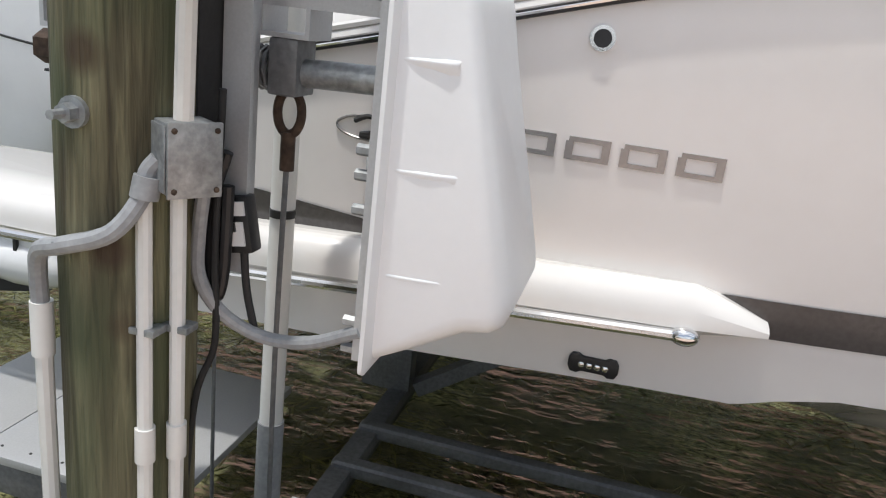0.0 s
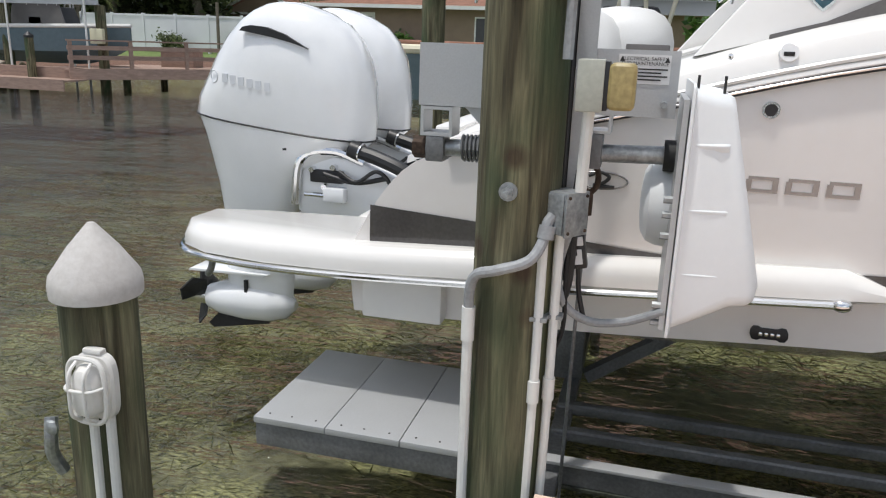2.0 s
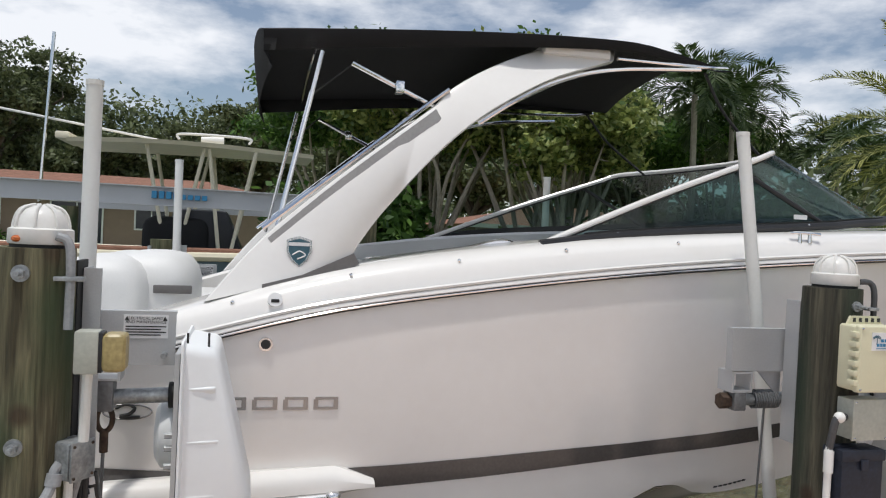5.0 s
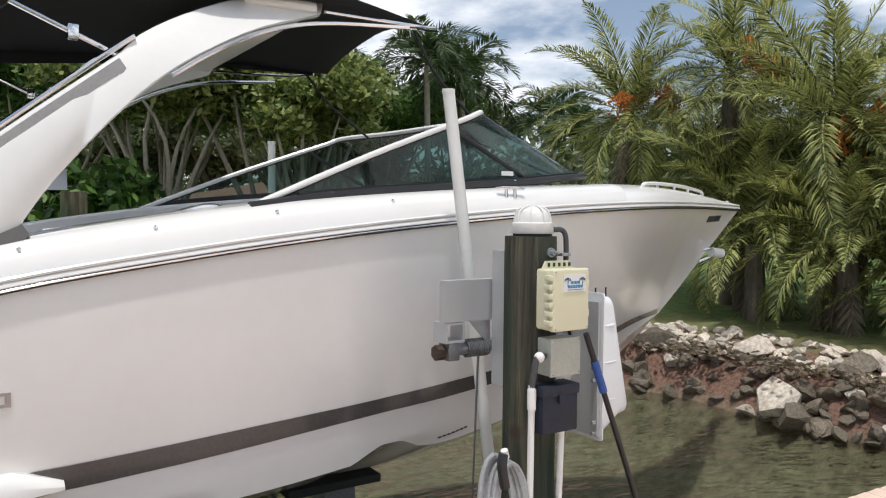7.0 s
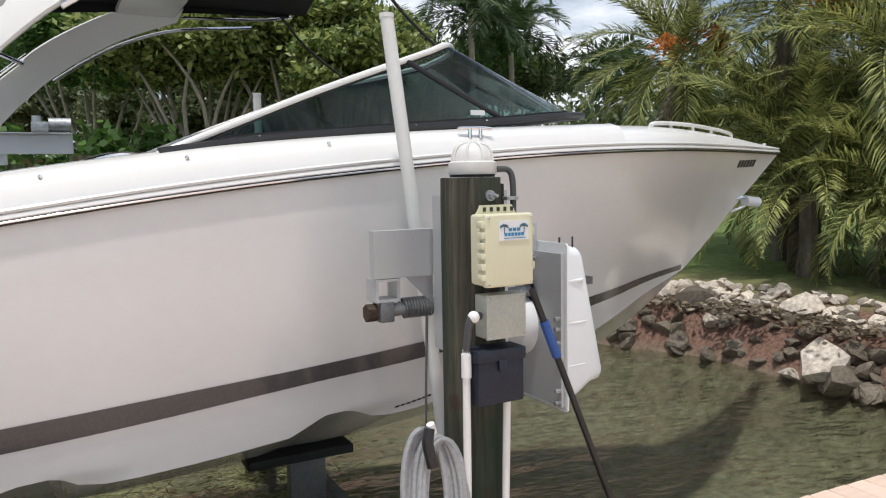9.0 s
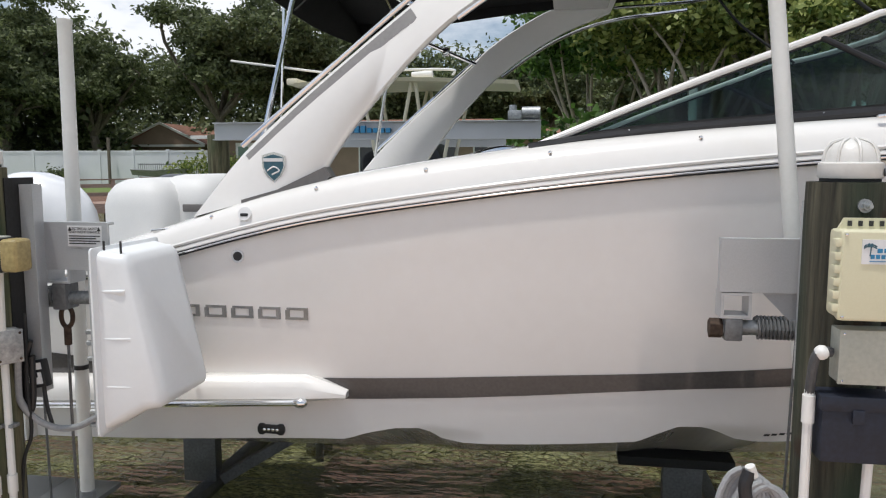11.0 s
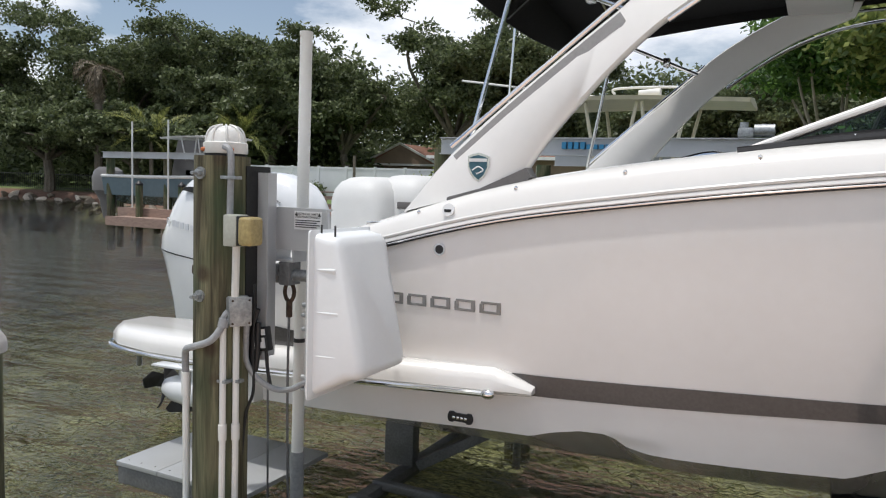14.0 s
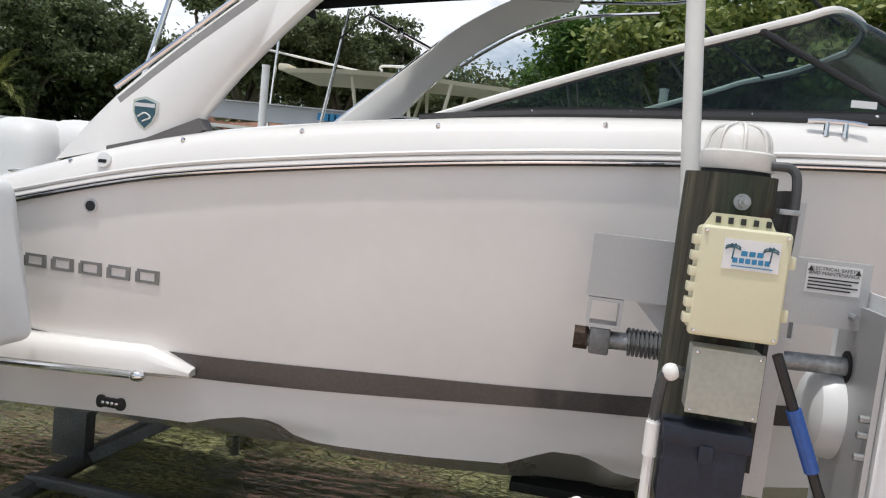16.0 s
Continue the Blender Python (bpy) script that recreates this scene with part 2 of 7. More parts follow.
M = dict(
    gel=mat("white_gelcoat", (0.83, 0.81, 0.78), 0.22, vary=0.05, scale=1.2, bump=0.012, fine=25, coat=0.5),
    hull=mat("hull_gelcoat", (0.84, 0.805, 0.775), 0.20, vary=0.06, scale=0.9, bump=0.015, fine=14, coat=0.6),
    stripe=mat("grey_hull_stripe", (0.085, 0.078, 0.075), 0.25, vary=0.2, scale=1.5, bump=0.01, coat=0.4),
    graypanel=mat("dark_grey_moulding", (0.16, 0.15, 0.145), 0.4, vary=0.1, bump=0.02),
    midgrey=mat("grey_moulded_panel", (0.36, 0.355, 0.35), 0.5, vary=0.1, bump=0.02),
    chrome=mat("polished_steel", (0.82, 0.82, 0.82), 0.12, 1.0, vary=0.06, bump=0.01),
    black=mat("black_plastic", (0.018, 0.018, 0.02), 0.45, vary=0.3, bump=0.05),
    rubber=mat("black_rubber", (0.022, 0.022, 0.022), 0.7, vary=0.3, bump=0.15),
    slate=mat("slate_grey_paint", (0.075, 0.085, 0.10), 0.35, vary=0.1, bump=0.02, coat=0.3),
    canvas=mat("black_canvas", (0.007, 0.007, 0.008), 0.85, vary=0.35, scale=3, bump=0.3, fine=220),
    engine=mat("pearl_white_cowl", (0.84, 0.85, 0.86), 0.16, vary=0.04, bump=0.008, coat=0.7),
    enggrey=mat("cast_grey_metal", (0.35, 0.36, 0.37), 0.45, 0.5, vary=0.25, bump=0.1),
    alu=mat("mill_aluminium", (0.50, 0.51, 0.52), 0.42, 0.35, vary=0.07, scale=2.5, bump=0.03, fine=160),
    alu_dark=mat("dark_aluminium", (0.20, 0.205, 0.21), 0.5, 0.3, vary=0.3, scale=5, bump=0.08),
    galv=mat("galvanised_steel", (0.45, 0.47, 0.48), 0.5, 0.7, vary=0.35, scale=14, bump=0.15),
    rust=mat("rusty_steel", (0.10, 0.065, 0.045), 0.8, 0.3, vary=0.5, scale=25, bump=0.3),
    pvc=mat("white_pvc_pipe", (0.80, 0.80, 0.78), 0.4, vary=0.08, scale=2, bump=0.02, dark=(0.70, 0.69, 0.65)),
    pvcgrey=mat("grey_pvc_pipe", (0.34, 0.35, 0.36), 0.5, vary=0.2, scale=4, bump=0.03),
    flex=mat("dark_grey_flexible_conduit", (0.07, 0.072, 0.075), 0.5, vary=0.2, scale=8, bump=0.05),
    poly=mat("white_polyethylene", (0.82, 0.84, 0.85), 0.42, vary=0.05, scale=3, bump=0.04, fine=40),
    cream=mat("cream_fibreglass_box", (0.68, 0.65, 0.46), 0.45, vary=0.05, scale=4, bump=0.02, fine=120),
    boxgrey=mat("grey_green_steel_box", (0.44, 0.45, 0.39), 0.5, vary=0.12, bump=0.05),
    boxblue=mat("dark_blue_plastic", (0.012, 0.018, 0.036), 0.6, vary=0.4, scale=7, bump=0.08),
    yellowed=mat("yellowed_plastic_cover", (0.42, 0.33, 0.14), 0.4, vary=0.3, scale=9, bump=0.03),
    dome=mat("frosted_dome", (0.78, 0.765, 0.73), 0.3, vary=0.1, scale=10, bump=0.02),
    amber=mat("amber_reflector", (0.55, 0.14, 0.03), 0.35, vary=0.3, bump=0.02),
    blue=mat("blue_grip", (0.03, 0.10, 0.36), 0.5, vary=0.2, bump=0.05),
    bluetext=mat("blue_print", (0.03, 0.22, 0.42), 0.5, vary=0.1, bump=0),
    tealprint=mat("teal_print", (0.05, 0.13, 0.17), 0.4, vary=0.2, bump=0),
    sticker=mat("white_sticker", (0.75, 0.75, 0.75), 0.5, vary=0.05, bump=0),
    silver=mat("silver_lettering", (0.36, 0.35, 0.345), 0.25, 0.6, vary=0.15, bump=0),
    ink=mat("black_print", (0.03, 0.03, 0.03), 0.5, vary=0.1, bump=0),
    dock=mat("composite_deck_board", (0.76, 0.57, 0.46), 0.7, vary=0.10, scale=3, stretch=(1, 6, 6), bump=0.1, hue_rand=0.05),
    farwood=mat("weathered_dock_wood", (0.42, 0.29, 0.23), 0.85, vary=0.25, scale=4, stretch=(1, 4, 4), bump=0.2, hue_rand=0.15),
    rock=mat("limestone_rock", (0.78, 0.70, 0.60), 0.9, vary=0.25, scale=5, bump=0.6, fine=30, dark=(0.46, 0.39, 0.31), hue_rand=0.25),
    wetrock=mat("wet_dark_rock", (0.22, 0.18, 0.13), 0.6, vary=0.5, scale=6, bump=0.7, fine=25, hue_rand=0.3),
    mulch=mat("brown_leaf_litter", (0.16, 0.08, 0.05), 0.95, vary=0.5, scale=20, bump=0.6, fine=90, dark=(0.05, 0.03, 0.02)),
    bark=mat("grey_bark", (0.20, 0.17, 0.13), 0.9, vary=0.4, scale=6, stretch=(1, 1, 0.3), bump=0.5, fine=30),
    palebark=mat("pale_bark", (0.48, 0.42, 0.33), 0.85, vary=0.3, scale=5, stretch=(1, 1, 0.4), bump=0.4, fine=25),
    wall=mat("tan_stucco", (0.30, 0.215, 0.16), 0.9, vary=0.12, scale=2, bump=0.15),
    roof=mat("terracotta_shingles", (0.30, 0.15, 0.10), 0.9, vary=0.35, scale=3, stretch=(1, 1, 6), bump=0.4, fine=20),
    trimw=mat("white_trim_paint", (0.78, 0.77, 0.74), 0.5, vary=0.06, bump=0.02),
    vinyl=mat("white_vinyl_fence", (0.74, 0.75, 0.76), 0.45, vary=0.08, scale=0.8, bump=0.02),
    pane=mat("dark_window_pane", (0.02, 0.025, 0.03), 0.08, vary=0.3, bump=0),
    greenpane=mat("pale_green_door_pane", (0.26, 0.36, 0.30), 0.15, vary=0.2, scale=2, bump=0),
    bluehull=mat("slate_blue_hull", (0.14, 0.20, 0.23), 0.25, vary=0.1, bump=0.02, coat=0.4),
    creamtop=mat("cream_hardtop", (0.80, 0.74, 0.57), 0.4, vary=0.08, bump=0.02),
    vinylseat=mat("white_marine_vinyl", (0.76, 0.76, 0.75), 0.5, vary=0.06, scale=5, bump=0.06, fine=120),
    glass=glass_mat("tinted_windshield", (0.33, 0.46, 0.44)),
    smoke=glass_mat("smoked_windshield", (0.34, 0.38, 0.38)),
    water=water_mat(),
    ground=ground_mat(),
    capw=mat("chalky_white_plastic", (0.60, 0.575, 0.55), 0.7, vary=0.12, scale=9, bump=0.15, fine=50),
    palegrey=mat("pale_grey_print", (0.66, 0.68, 0.71), 0.4, vary=0.05, bump=0),
    weed=leaf_mat("sea_grass_blade", (0.40, 0.37, 0.16), (0.07, 0.08, 0.03), 0.2),
    palmdark=leaf_mat("garden_palm_leaflet", (0.11, 0.16, 0.055), (0.03, 0.06, 0.02)),
    oakleaf=leaf_mat("oak_leaf", (0.21, 0.25, 0.11), (0.05, 0.07, 0.03)),
    brightleaf=leaf_mat("bright_leaf", (0.44, 0.48, 0.15), (0.06, 0.12, 0.025)),
    shrubleaf=leaf_mat("shrub_leaf", (0.14, 0.26, 0.05), (0.025, 0.07, 0.015)),
    palmleaf=leaf_mat("palm_leaflet", (0.56, 0.57, 0.19), (0.028, 0.06, 0.018)),
    deadleaf=leaf_mat("dead_frond", (0.30, 0.24, 0.16), (0.10, 0.075, 0.05), 0.15),
    fruit=mat("orange_date_fruit", (0.62, 0.20, 0.03), 0.6, vary=0.4, scale=20, bump=0.2),
)


def wood_pile_mat(name="treated_timber_pile", light=(0.195, 0.18, 0.105), dark=(0.055, 0.046, 0.024), algae=(0.05, 0.075, 0.033)):
    """Treated timber: long vertical grain, green algae, dark knots."""
    m = mat(name, light, 0.85, vary=0.55, scale=17, stretch=(1, 1, 0.06), bump=0.7, fine=85, dark=dark, ramp=(0.36, 0.64))
    n, l = m.node_tree.nodes, m.node_tree.links
    for t in [x for x in n if x.type == "TEX_NOISE"]:
        t.inputs["Distortion"].default_value = 0.7
    b = n["Principled BSDF"]
    src = b.inputs["Base Color"].links[0].from_socket
    tc, mp, t, r, mix = (n.new(k) for k in ("ShaderNodeTexCoord", "ShaderNodeMapping", "ShaderNodeTexNoise", "ShaderNodeValToRGB", "ShaderNodeMixRGB"))
    mp.inputs["Scale"].default_value = (1, 1, 0.35)
    t.inputs["Scale"].default_value = 4.0
    r.color_ramp.elements[0].position, r.color_ramp.elements[1].position = 0.45, 0.65
    l.new(tc.outputs["Object"], mp.inputs["Vector"]), l.new(mp.outputs["Vector"], t.inputs["Vector"]), l.new(t.outputs["Fac"], r.inputs["Fac"])
    l.new(r.outputs["Color"], mix.inputs["Fac"]), l.new(src, mix.inputs["Color1"])
    mix.inputs["Color2"].default_value = (*algae, 1)
    vo, kr, km = n.new("ShaderNodeTexVoronoi"), n.new("ShaderNodeValToRGB"), n.new("ShaderNodeMixRGB")
    vo.inputs["Scale"].default_value = 3.2
    kr.color_ramp.elements[0].position, kr.color_ramp.elements[1].position = 0.07, 0.17
    kr.color_ramp.elements[0].color, kr.color_ramp.elements[1].color = (0.75, 0.75, 0.75, 1), (0, 0, 0, 1)
    l.new(tc.outputs["Object"], vo.inputs["Vector"]), l.new(vo.outputs["Distance"], kr.inputs["Fac"])
    l.new(kr.outputs["Color"], km.inputs["Fac"]), l.new(mix.outputs["Color"], km.inputs["Color1"])
    km.inputs["Color2"].default_value = (0.045, 0.022, 0.012, 1)
    l.new(km.outputs["Color"], b.inputs["Base Color"])
    return m


M["pile"] = wood_pile_mat()
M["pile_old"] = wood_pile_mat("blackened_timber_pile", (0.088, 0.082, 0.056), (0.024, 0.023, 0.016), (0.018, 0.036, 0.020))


# ---- mesh helpers ----
def thing(name, at, label, category, group="", kind=""):
    ob = new(name)
    ob.empty_display_size = 0.1
    ob.location = at
    return tagged(ob, label, category, group, kind)


def origin_of(ob):
    m = Matrix.Translation(ob.location)
    return m if ob.parent is None else origin_of(ob.parent) @ m


def link(name, me, material, parent=None, label=""):
    """Links a mesh whose points are in world coordinates under its thing or part."""
    me.materials.append(M[material])
    ob = new(name, me)
    if parent is not None:
        ob.parent = parent
        top = parent
        while top.parent:
            top = top.parent
        if parent is top:
            ob.matrix_parent_inverse = Matrix.Translation(top.location).inverted()
    return tagged(ob, label)


def part(name, bm, material, parent=None, label="", smooth=True, flat_angle=35):
    bmesh.ops.recalc_face_normals(bm, faces=bm.faces)
    if smooth:
        for f in bm.faces:
            f.smooth = True
        lim = radians(flat_angle)
        for e in bm.edges:
            if len(e.link_faces) == 2 and e.calc_face_angle(0) > lim:
                e.smooth = False
    me = bpy.data.meshes.new(name)
    bm.to_mesh(me)
    bm.free()
    return link(name, me, material, parent, label)


def raw(name, verts, faces, material, parent=None, label="", smooth=False):
    me = bpy.data.meshes.new(name)
    me.from_pydata([tuple(v) for v in verts], [], [tuple(f) for f in faces])
    if smooth:
        me.polygons.foreach_set("use_smooth", [True] * len(me.polygons))
    me.update()
    return link(name, me, material, parent, label)


def box(x0, x1, y0, y1, z0, z1, bevel=0.0, bm=None, seg=2, turn=None):
    bm = bm or bmesh.new()
    m = Matrix.Translation(((x0 + x1) / 2, (y0 + y1) / 2, (z0 + z1) / 2)) @ (turn or Matrix()) @ Matrix.Diagonal((x1 - x0, y1 - y0, z1 - z0, 1))
    made = bmesh.ops.create_cube(bm, size=1, matrix=m)
    if bevel:
        edges = list({e for v in made["verts"] for e in v.link_edges})
        bmesh.ops.bevel(bm, geom=edges, offset=bevel, segments=seg, profile=0.6, affect="EDGES")
    return bm


def rod(p, q, r, r2=None, bm=None, seg=16):
    bm = bm or bmesh.new()
    p, q = Vector(p), Vector(q)
    d = q - p
    m = Matrix.Translation((p + q) / 2) @ d.to_track_quat("Z", "Y").to_matrix().to_4x4()
    bmesh.ops.create_cone(bm, cap_ends=True, segments=seg, radius1=r, radius2=r if r2 is None else r2, depth=d.length, matrix=m)
    return bm


def ball(c, r, bm=None, squash=(1, 1, 1), seg=16):
    bm = bm or bmesh.new()
    bmesh.ops.create_uvsphere(bm, u_segments=seg, v_segments=seg // 2, radius=r, matrix=Matrix.Translation(c) @ Matrix.Diagonal((*squash, 1)))
    return bm


def loft(rings, bm=None, cap=True, closed=True):
    """Skin over rings of equally many points."""
    bm = bm or bmesh.new()
    vs = [[bm.verts.new(p) for p in ring] for ring in rings]
    k = len(rings[0])
    for a, b in zip(vs, vs[1:]):
        for i in range(k if closed else k - 1):
            j = (i + 1) % k
            bm.faces.new((a[i], a[j], b[j], b[i]))
    if cap and closed:
        bm.faces.new(vs[0][::-1]), bm.faces.new(vs[-1])
    return bm


def spline(points, n=8):
    """Points of a smooth curve through the given ones."""
    p = [Vector(q) for q in points]
    p = [2 * p[0] - p[1], *p, 2 * p[-1] - p[-2]]
    out = []
    for a, b, c, d in zip(p, p[1:], p[2:], p[3:]):
        for i in range(n):
            t = i / n
            out.append(0.5 * (2 * b + (c - a) * t + (2 * a - 5 * b + 4 * c - d) * t * t + (3 * b - a - 3 * c + d) * t ** 3))
    return out + [p[-2]]


def tube(points, r, n=6, seg=10, bm=None, smooth=True, r_end=None):
    pts = spline(points, n) if smooth and len(points) > 2 else [Vector(q) for q in points]
    rings, side = [], None
    for i, p in enumerate(pts):
        d = (pts[min(i + 1, len(pts) - 1)] - pts[max(i - 1, 0)]).normalized()
        if side is None:
            side = d.orthogonal().normalized()
        side = (side - d * side.dot(d)).normalized()
        up = d.cross(side)
        rr = r if r_end is None else r + (r_end - r) * i / (len(pts) - 1)
        rings.append([p + rr * (math.cos(2 * math.pi * k / seg) * side + math.sin(2 * math.pi * k / seg) * up) for k in range(seg)])
    return loft(rings, bm)


def prism(outline, y0, y1, bm=None, bevel=0.0, seg=2):
    """A plate with an outline in x and z, from y0 to y1."""
    bm = bm or bmesh.new()
    a, b = [bm.verts.new((x, y0, z)) for x, z in outline], [bm.verts.new((x, y1, z)) for x, z in outline]
    fs = [bm.faces.new(a), bm.faces.new(b[::-1])]
    for i in range(len(a)):
        j = (i + 1) % len(a)
        fs.append(bm.faces.new((a[i], b[i], b[j], a[j])))
    if bevel:
        bmesh.ops.recalc_face_normals(bm, faces=fs)
        edges = list({e for f in fs for e in f.edges})
        bmesh.ops.bevel(bm, geom=edges, offset=bevel, segments=seg, profile=0.6, affect="EDGES")
    return bm


def curve(*pairs):
    """A smooth function through (x, value) pairs."""
    xs, ys = np.array([p[0] for p in pairs], float), np.array([p[1] for p in pairs], float)
    m = np.gradient(ys, xs)

    def f(x):
        i = int(np.clip(np.searchsorted(xs, x) - 1, 0, len(xs) - 2))
        h = xs[i + 1] - xs[i]
        t = min(max((x - xs[i]) / h, 0.0), 1.0)
        return float((2 * t ** 3 - 3 * t * t + 1) * ys[i] + (t ** 3 - 2 * t * t + t) * h * m[i] + (3 * t * t - 2 * t ** 3) * ys[i + 1] + (t ** 3 - t * t) * h * m[i + 1])
    return f


# ---- ground, water, dock ----
def far_shore(x):
    """The bank across the canal."""
    return float(np.interp(x, (-60, -46, -40, -20, -15, -4, 2, 40), (34.5, 35.5, 33.5, 33, 31, 24, 15.5, 15.5)))


def shore_x(y):
    """Where the garden bank rises from the water."""
    return 8.10 - 0.10 * (min(y, 5) - 3.0) - 0.27 * max(0.0, min(y, 16) - 5.0) + 0.12 * math.sin(1.7 * y)


def land(x, y):
    """Height of the ground: canal bed, banks and lawn."""
    right = x - shore_x(y)
    far = y - far_shore(x)
    d = max(right, far)
    wob = 0.05 * noise.noise((x * 0.9, y * 0.9, 0))
    if d < -1.2:
        return -0.75 - 0.035 * min(40, max(0, math.hypot(x - 2, y - 2) - 4)) + wob
    if d < 0.9:
        t = (d + 1.2) / 2.1
        return -0.75 + t * t * (3 - 2 * t) * 1.45 + wob
    return 0.7 + min(0.5, 0.04 * (d - 0.9)) + wob * 0.5


gx = np.unique(np.concatenate([np.linspace(-900, -70, 14), np.linspace(-70, -6, 60), np.linspace(-6, 16, 90), np.linspace(16, 70, 30), np.linspace(70, 900, 14)]))
gy = np.unique(np.concatenate([np.linspace(-900, -20, 12), np.linspace(-20, -2, 16), np.linspace(-2, 18, 80), np.linspace(18, 70, 50), np.linspace(70, 900, 14)]))
gv = [(x, y, land(x, y)) for y in gy for x in gx]
gf = [(j * len(gx) + i, j * len(gx) + i + 1, (j + 1) * len(gx) + i + 1, (j + 1) * len(gx) + i) for j in range(len(gy) - 1) for i in range(len(gx) - 1)]
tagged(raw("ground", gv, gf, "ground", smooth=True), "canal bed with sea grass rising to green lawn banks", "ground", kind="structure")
wx = np.linspace(-300, 300, 3)
tagged(raw("water", [(x, y, 0) for y in wx for x in wx], [(0, 1, 4, 3), (1, 2, 5, 4), (3, 4, 7, 6), (4, 5, 8, 7)], "water"), "clear green harbour water with small ripples", "water", kind="structure")


# ---- the motorboat ----
CY = 3.60  # centre line of the boat
sheer_z = curve((-1.78, 1.02), (-1.66, 1.24), (-1.5, 1.43), (-1.3, 1.515), (-0.39, 1.775), (0.27, 1.945), (1.11, 2.083), (1.96, 2.19), (2.67, 2.258), (3.6, 2.325), (4.6, 2.37), (5.5, 2.392), (6.5, 2.40), (7.48, 2.395))
sheer_b = curve((-1.78, 1.40), (-0.4, 1.475), (1.5, 1.485), (2.6, 1.455), (3.3, 1.40), (4.0, 1.28), (4.7, 1.10), (5.4, 0.84), (6.0, 0.58), (6.6, 0.335), (7.1, 0.14), (7.48, 0.015))
chine_line = curve((-1.78, 0.675), (-0.6, 0.727), (0.55, 0.80), (1.15, 0.812), (1.7, 0.838), (2.05, 0.868), (2.6, 0.884), (3.8, 0.965), (4.8, 1.085), (5.6, 1.21), (6.2, 1.315))
NOTCH = ((0.55, 0.67, 0.82, 0.95, 1.0, 1.06, 1.17, 2.05, 2.16, 2.25, 2.38, 2.45, 2.52, 2.62), (0, 0.038, 0.070, 0.076, 0.058, 0.02, 0, 0, 0.045, 0.080, 0.080, 0.05, 0.016, 0))  # two vents cut into the chine


def chine_z(x):
    return chine_line(x) + float(np.interp(x, *NOTCH))



chine_b = curve((-1.78, 1.36), (-0.4, 1.40), (1.5, 1.41), (2.8, 1.33), (3.7, 1.09), (4.6, 0.74), (5.5, 0.29), (6.2, 0.012))
keel_z = curve((-1.78, 0.24), (2.0, 0.28), (3.8, 0.42), (4.7, 0.60), (5.4, 0.82), (5.75, 1.01), (6.2, 1.315))
stem_z = curve((6.2, 1.315), (6.47, 1.53), (6.85, 1.86), (7.2, 2.15), (7.48, 2.385))


def lower(x):
    return (chine_b(x), chine_z(x)) if x < 6.2 else (0.012, min(stem_z(x), sheer_z(x) - 0.01))


def side(x, z):
    """Half breadth of the hull at station x and height z."""
    b0, z0 = lower(x)
    b1, z1 = sheer_b(x), sheer_z(x)
    s = min(1.0, max(0.0, (z - z0) / max(1e-4, z1 - z0)))
    bow = min(1.0, max(0.0, (x - 2.5) / 3.0))
    swell = (1 - bow) * 0.02 * math.sin(math.pi * s)
    knuckle = 0.016 * min(1, max(0, (z - (z1 - 0.265)) / 0.03)) * min(1, max(0, (x + 0.2) / 1.5)) * min(1, (7.56 - x) / 2)
    scoop = float(np.interp(x, (0.90, 0.98, 1.30, 2.32, 2.42, 2.78), (0, 0.032, 0, 0, 0.032, 0)))
    groove = chine_line(x) + 0.085
    g = min(1.0, max(0.0, (groove - z) / 0.075))
    tuck = -scoop * g * g * (3 - 2 * g)
    return tuck + b0 + (b1 - b0) * s ** (1 + 0.25 * bow) + swell * (1 if s < 1 else 0) + (knuckle if s < 1 else 0) * (1 - s)


boat = thing("motorboat", (2.0, CY, 0.5), "white motorboat with grey stripe and black canopy on a lift", "boat")
stations = np.unique(np.round(np.concatenate([np.linspace(-1.78, -1.2, 10), np.linspace(-1.1, 5.2, 46), np.linspace(0.5, 1.3, 21), np.linspace(2.0, 2.8, 21), np.linspace(5.35, 7.48, 26)]), 4))


def section(x):
    b0, z0 = lower(x)
    z1 = sheer_z(x)
    kz = keel_z(x) if x < 6.2 else z0 - 0.004
    pts = [(0.0, kz), (b0 * 0.55, kz + (z0 - kz) * 0.5), (b0 - 0.04 * min(1, b0), z0 - 0.012 * min(1, b0 * 3))]
    cuts = [0, 0.012, 0.024, 0.036, 0.048, 0.06, 0.075, 0.09, 0.12, 0.2, 0.32, 0.44, 0.56, 0.66]
    kn = (z1 - 0.265 - z0) / max(1e-3, z1 - z0)
    cuts += [max(0.68, kn - 0.01), max(0.7, kn + 0.03), 0.88, 0.95, 1.0] if x < 6.7 else [0.72, 0.78, 0.85, 0.92, 1.0]
    for s in sorted(cuts):
        z = z0 + (z1 - z0) * s
        pts.append((side(x, z), z))
    return pts


rings = []
for x in stations:
    half = section(x)
    rings.append([(x, CY - b, z) for b, z in half[::-1]] + [(x, CY + b, z) for b, z in half[1:]])
bm = bmesh.new()
loft(rings, bm, cap=False, closed=False)
bm.faces.new([v for v in bm.verts][:len(rings[0])])  # transom
part("hull", bm, "hull", boat, "glossy off-white gelcoat hull", flat_angle=28)


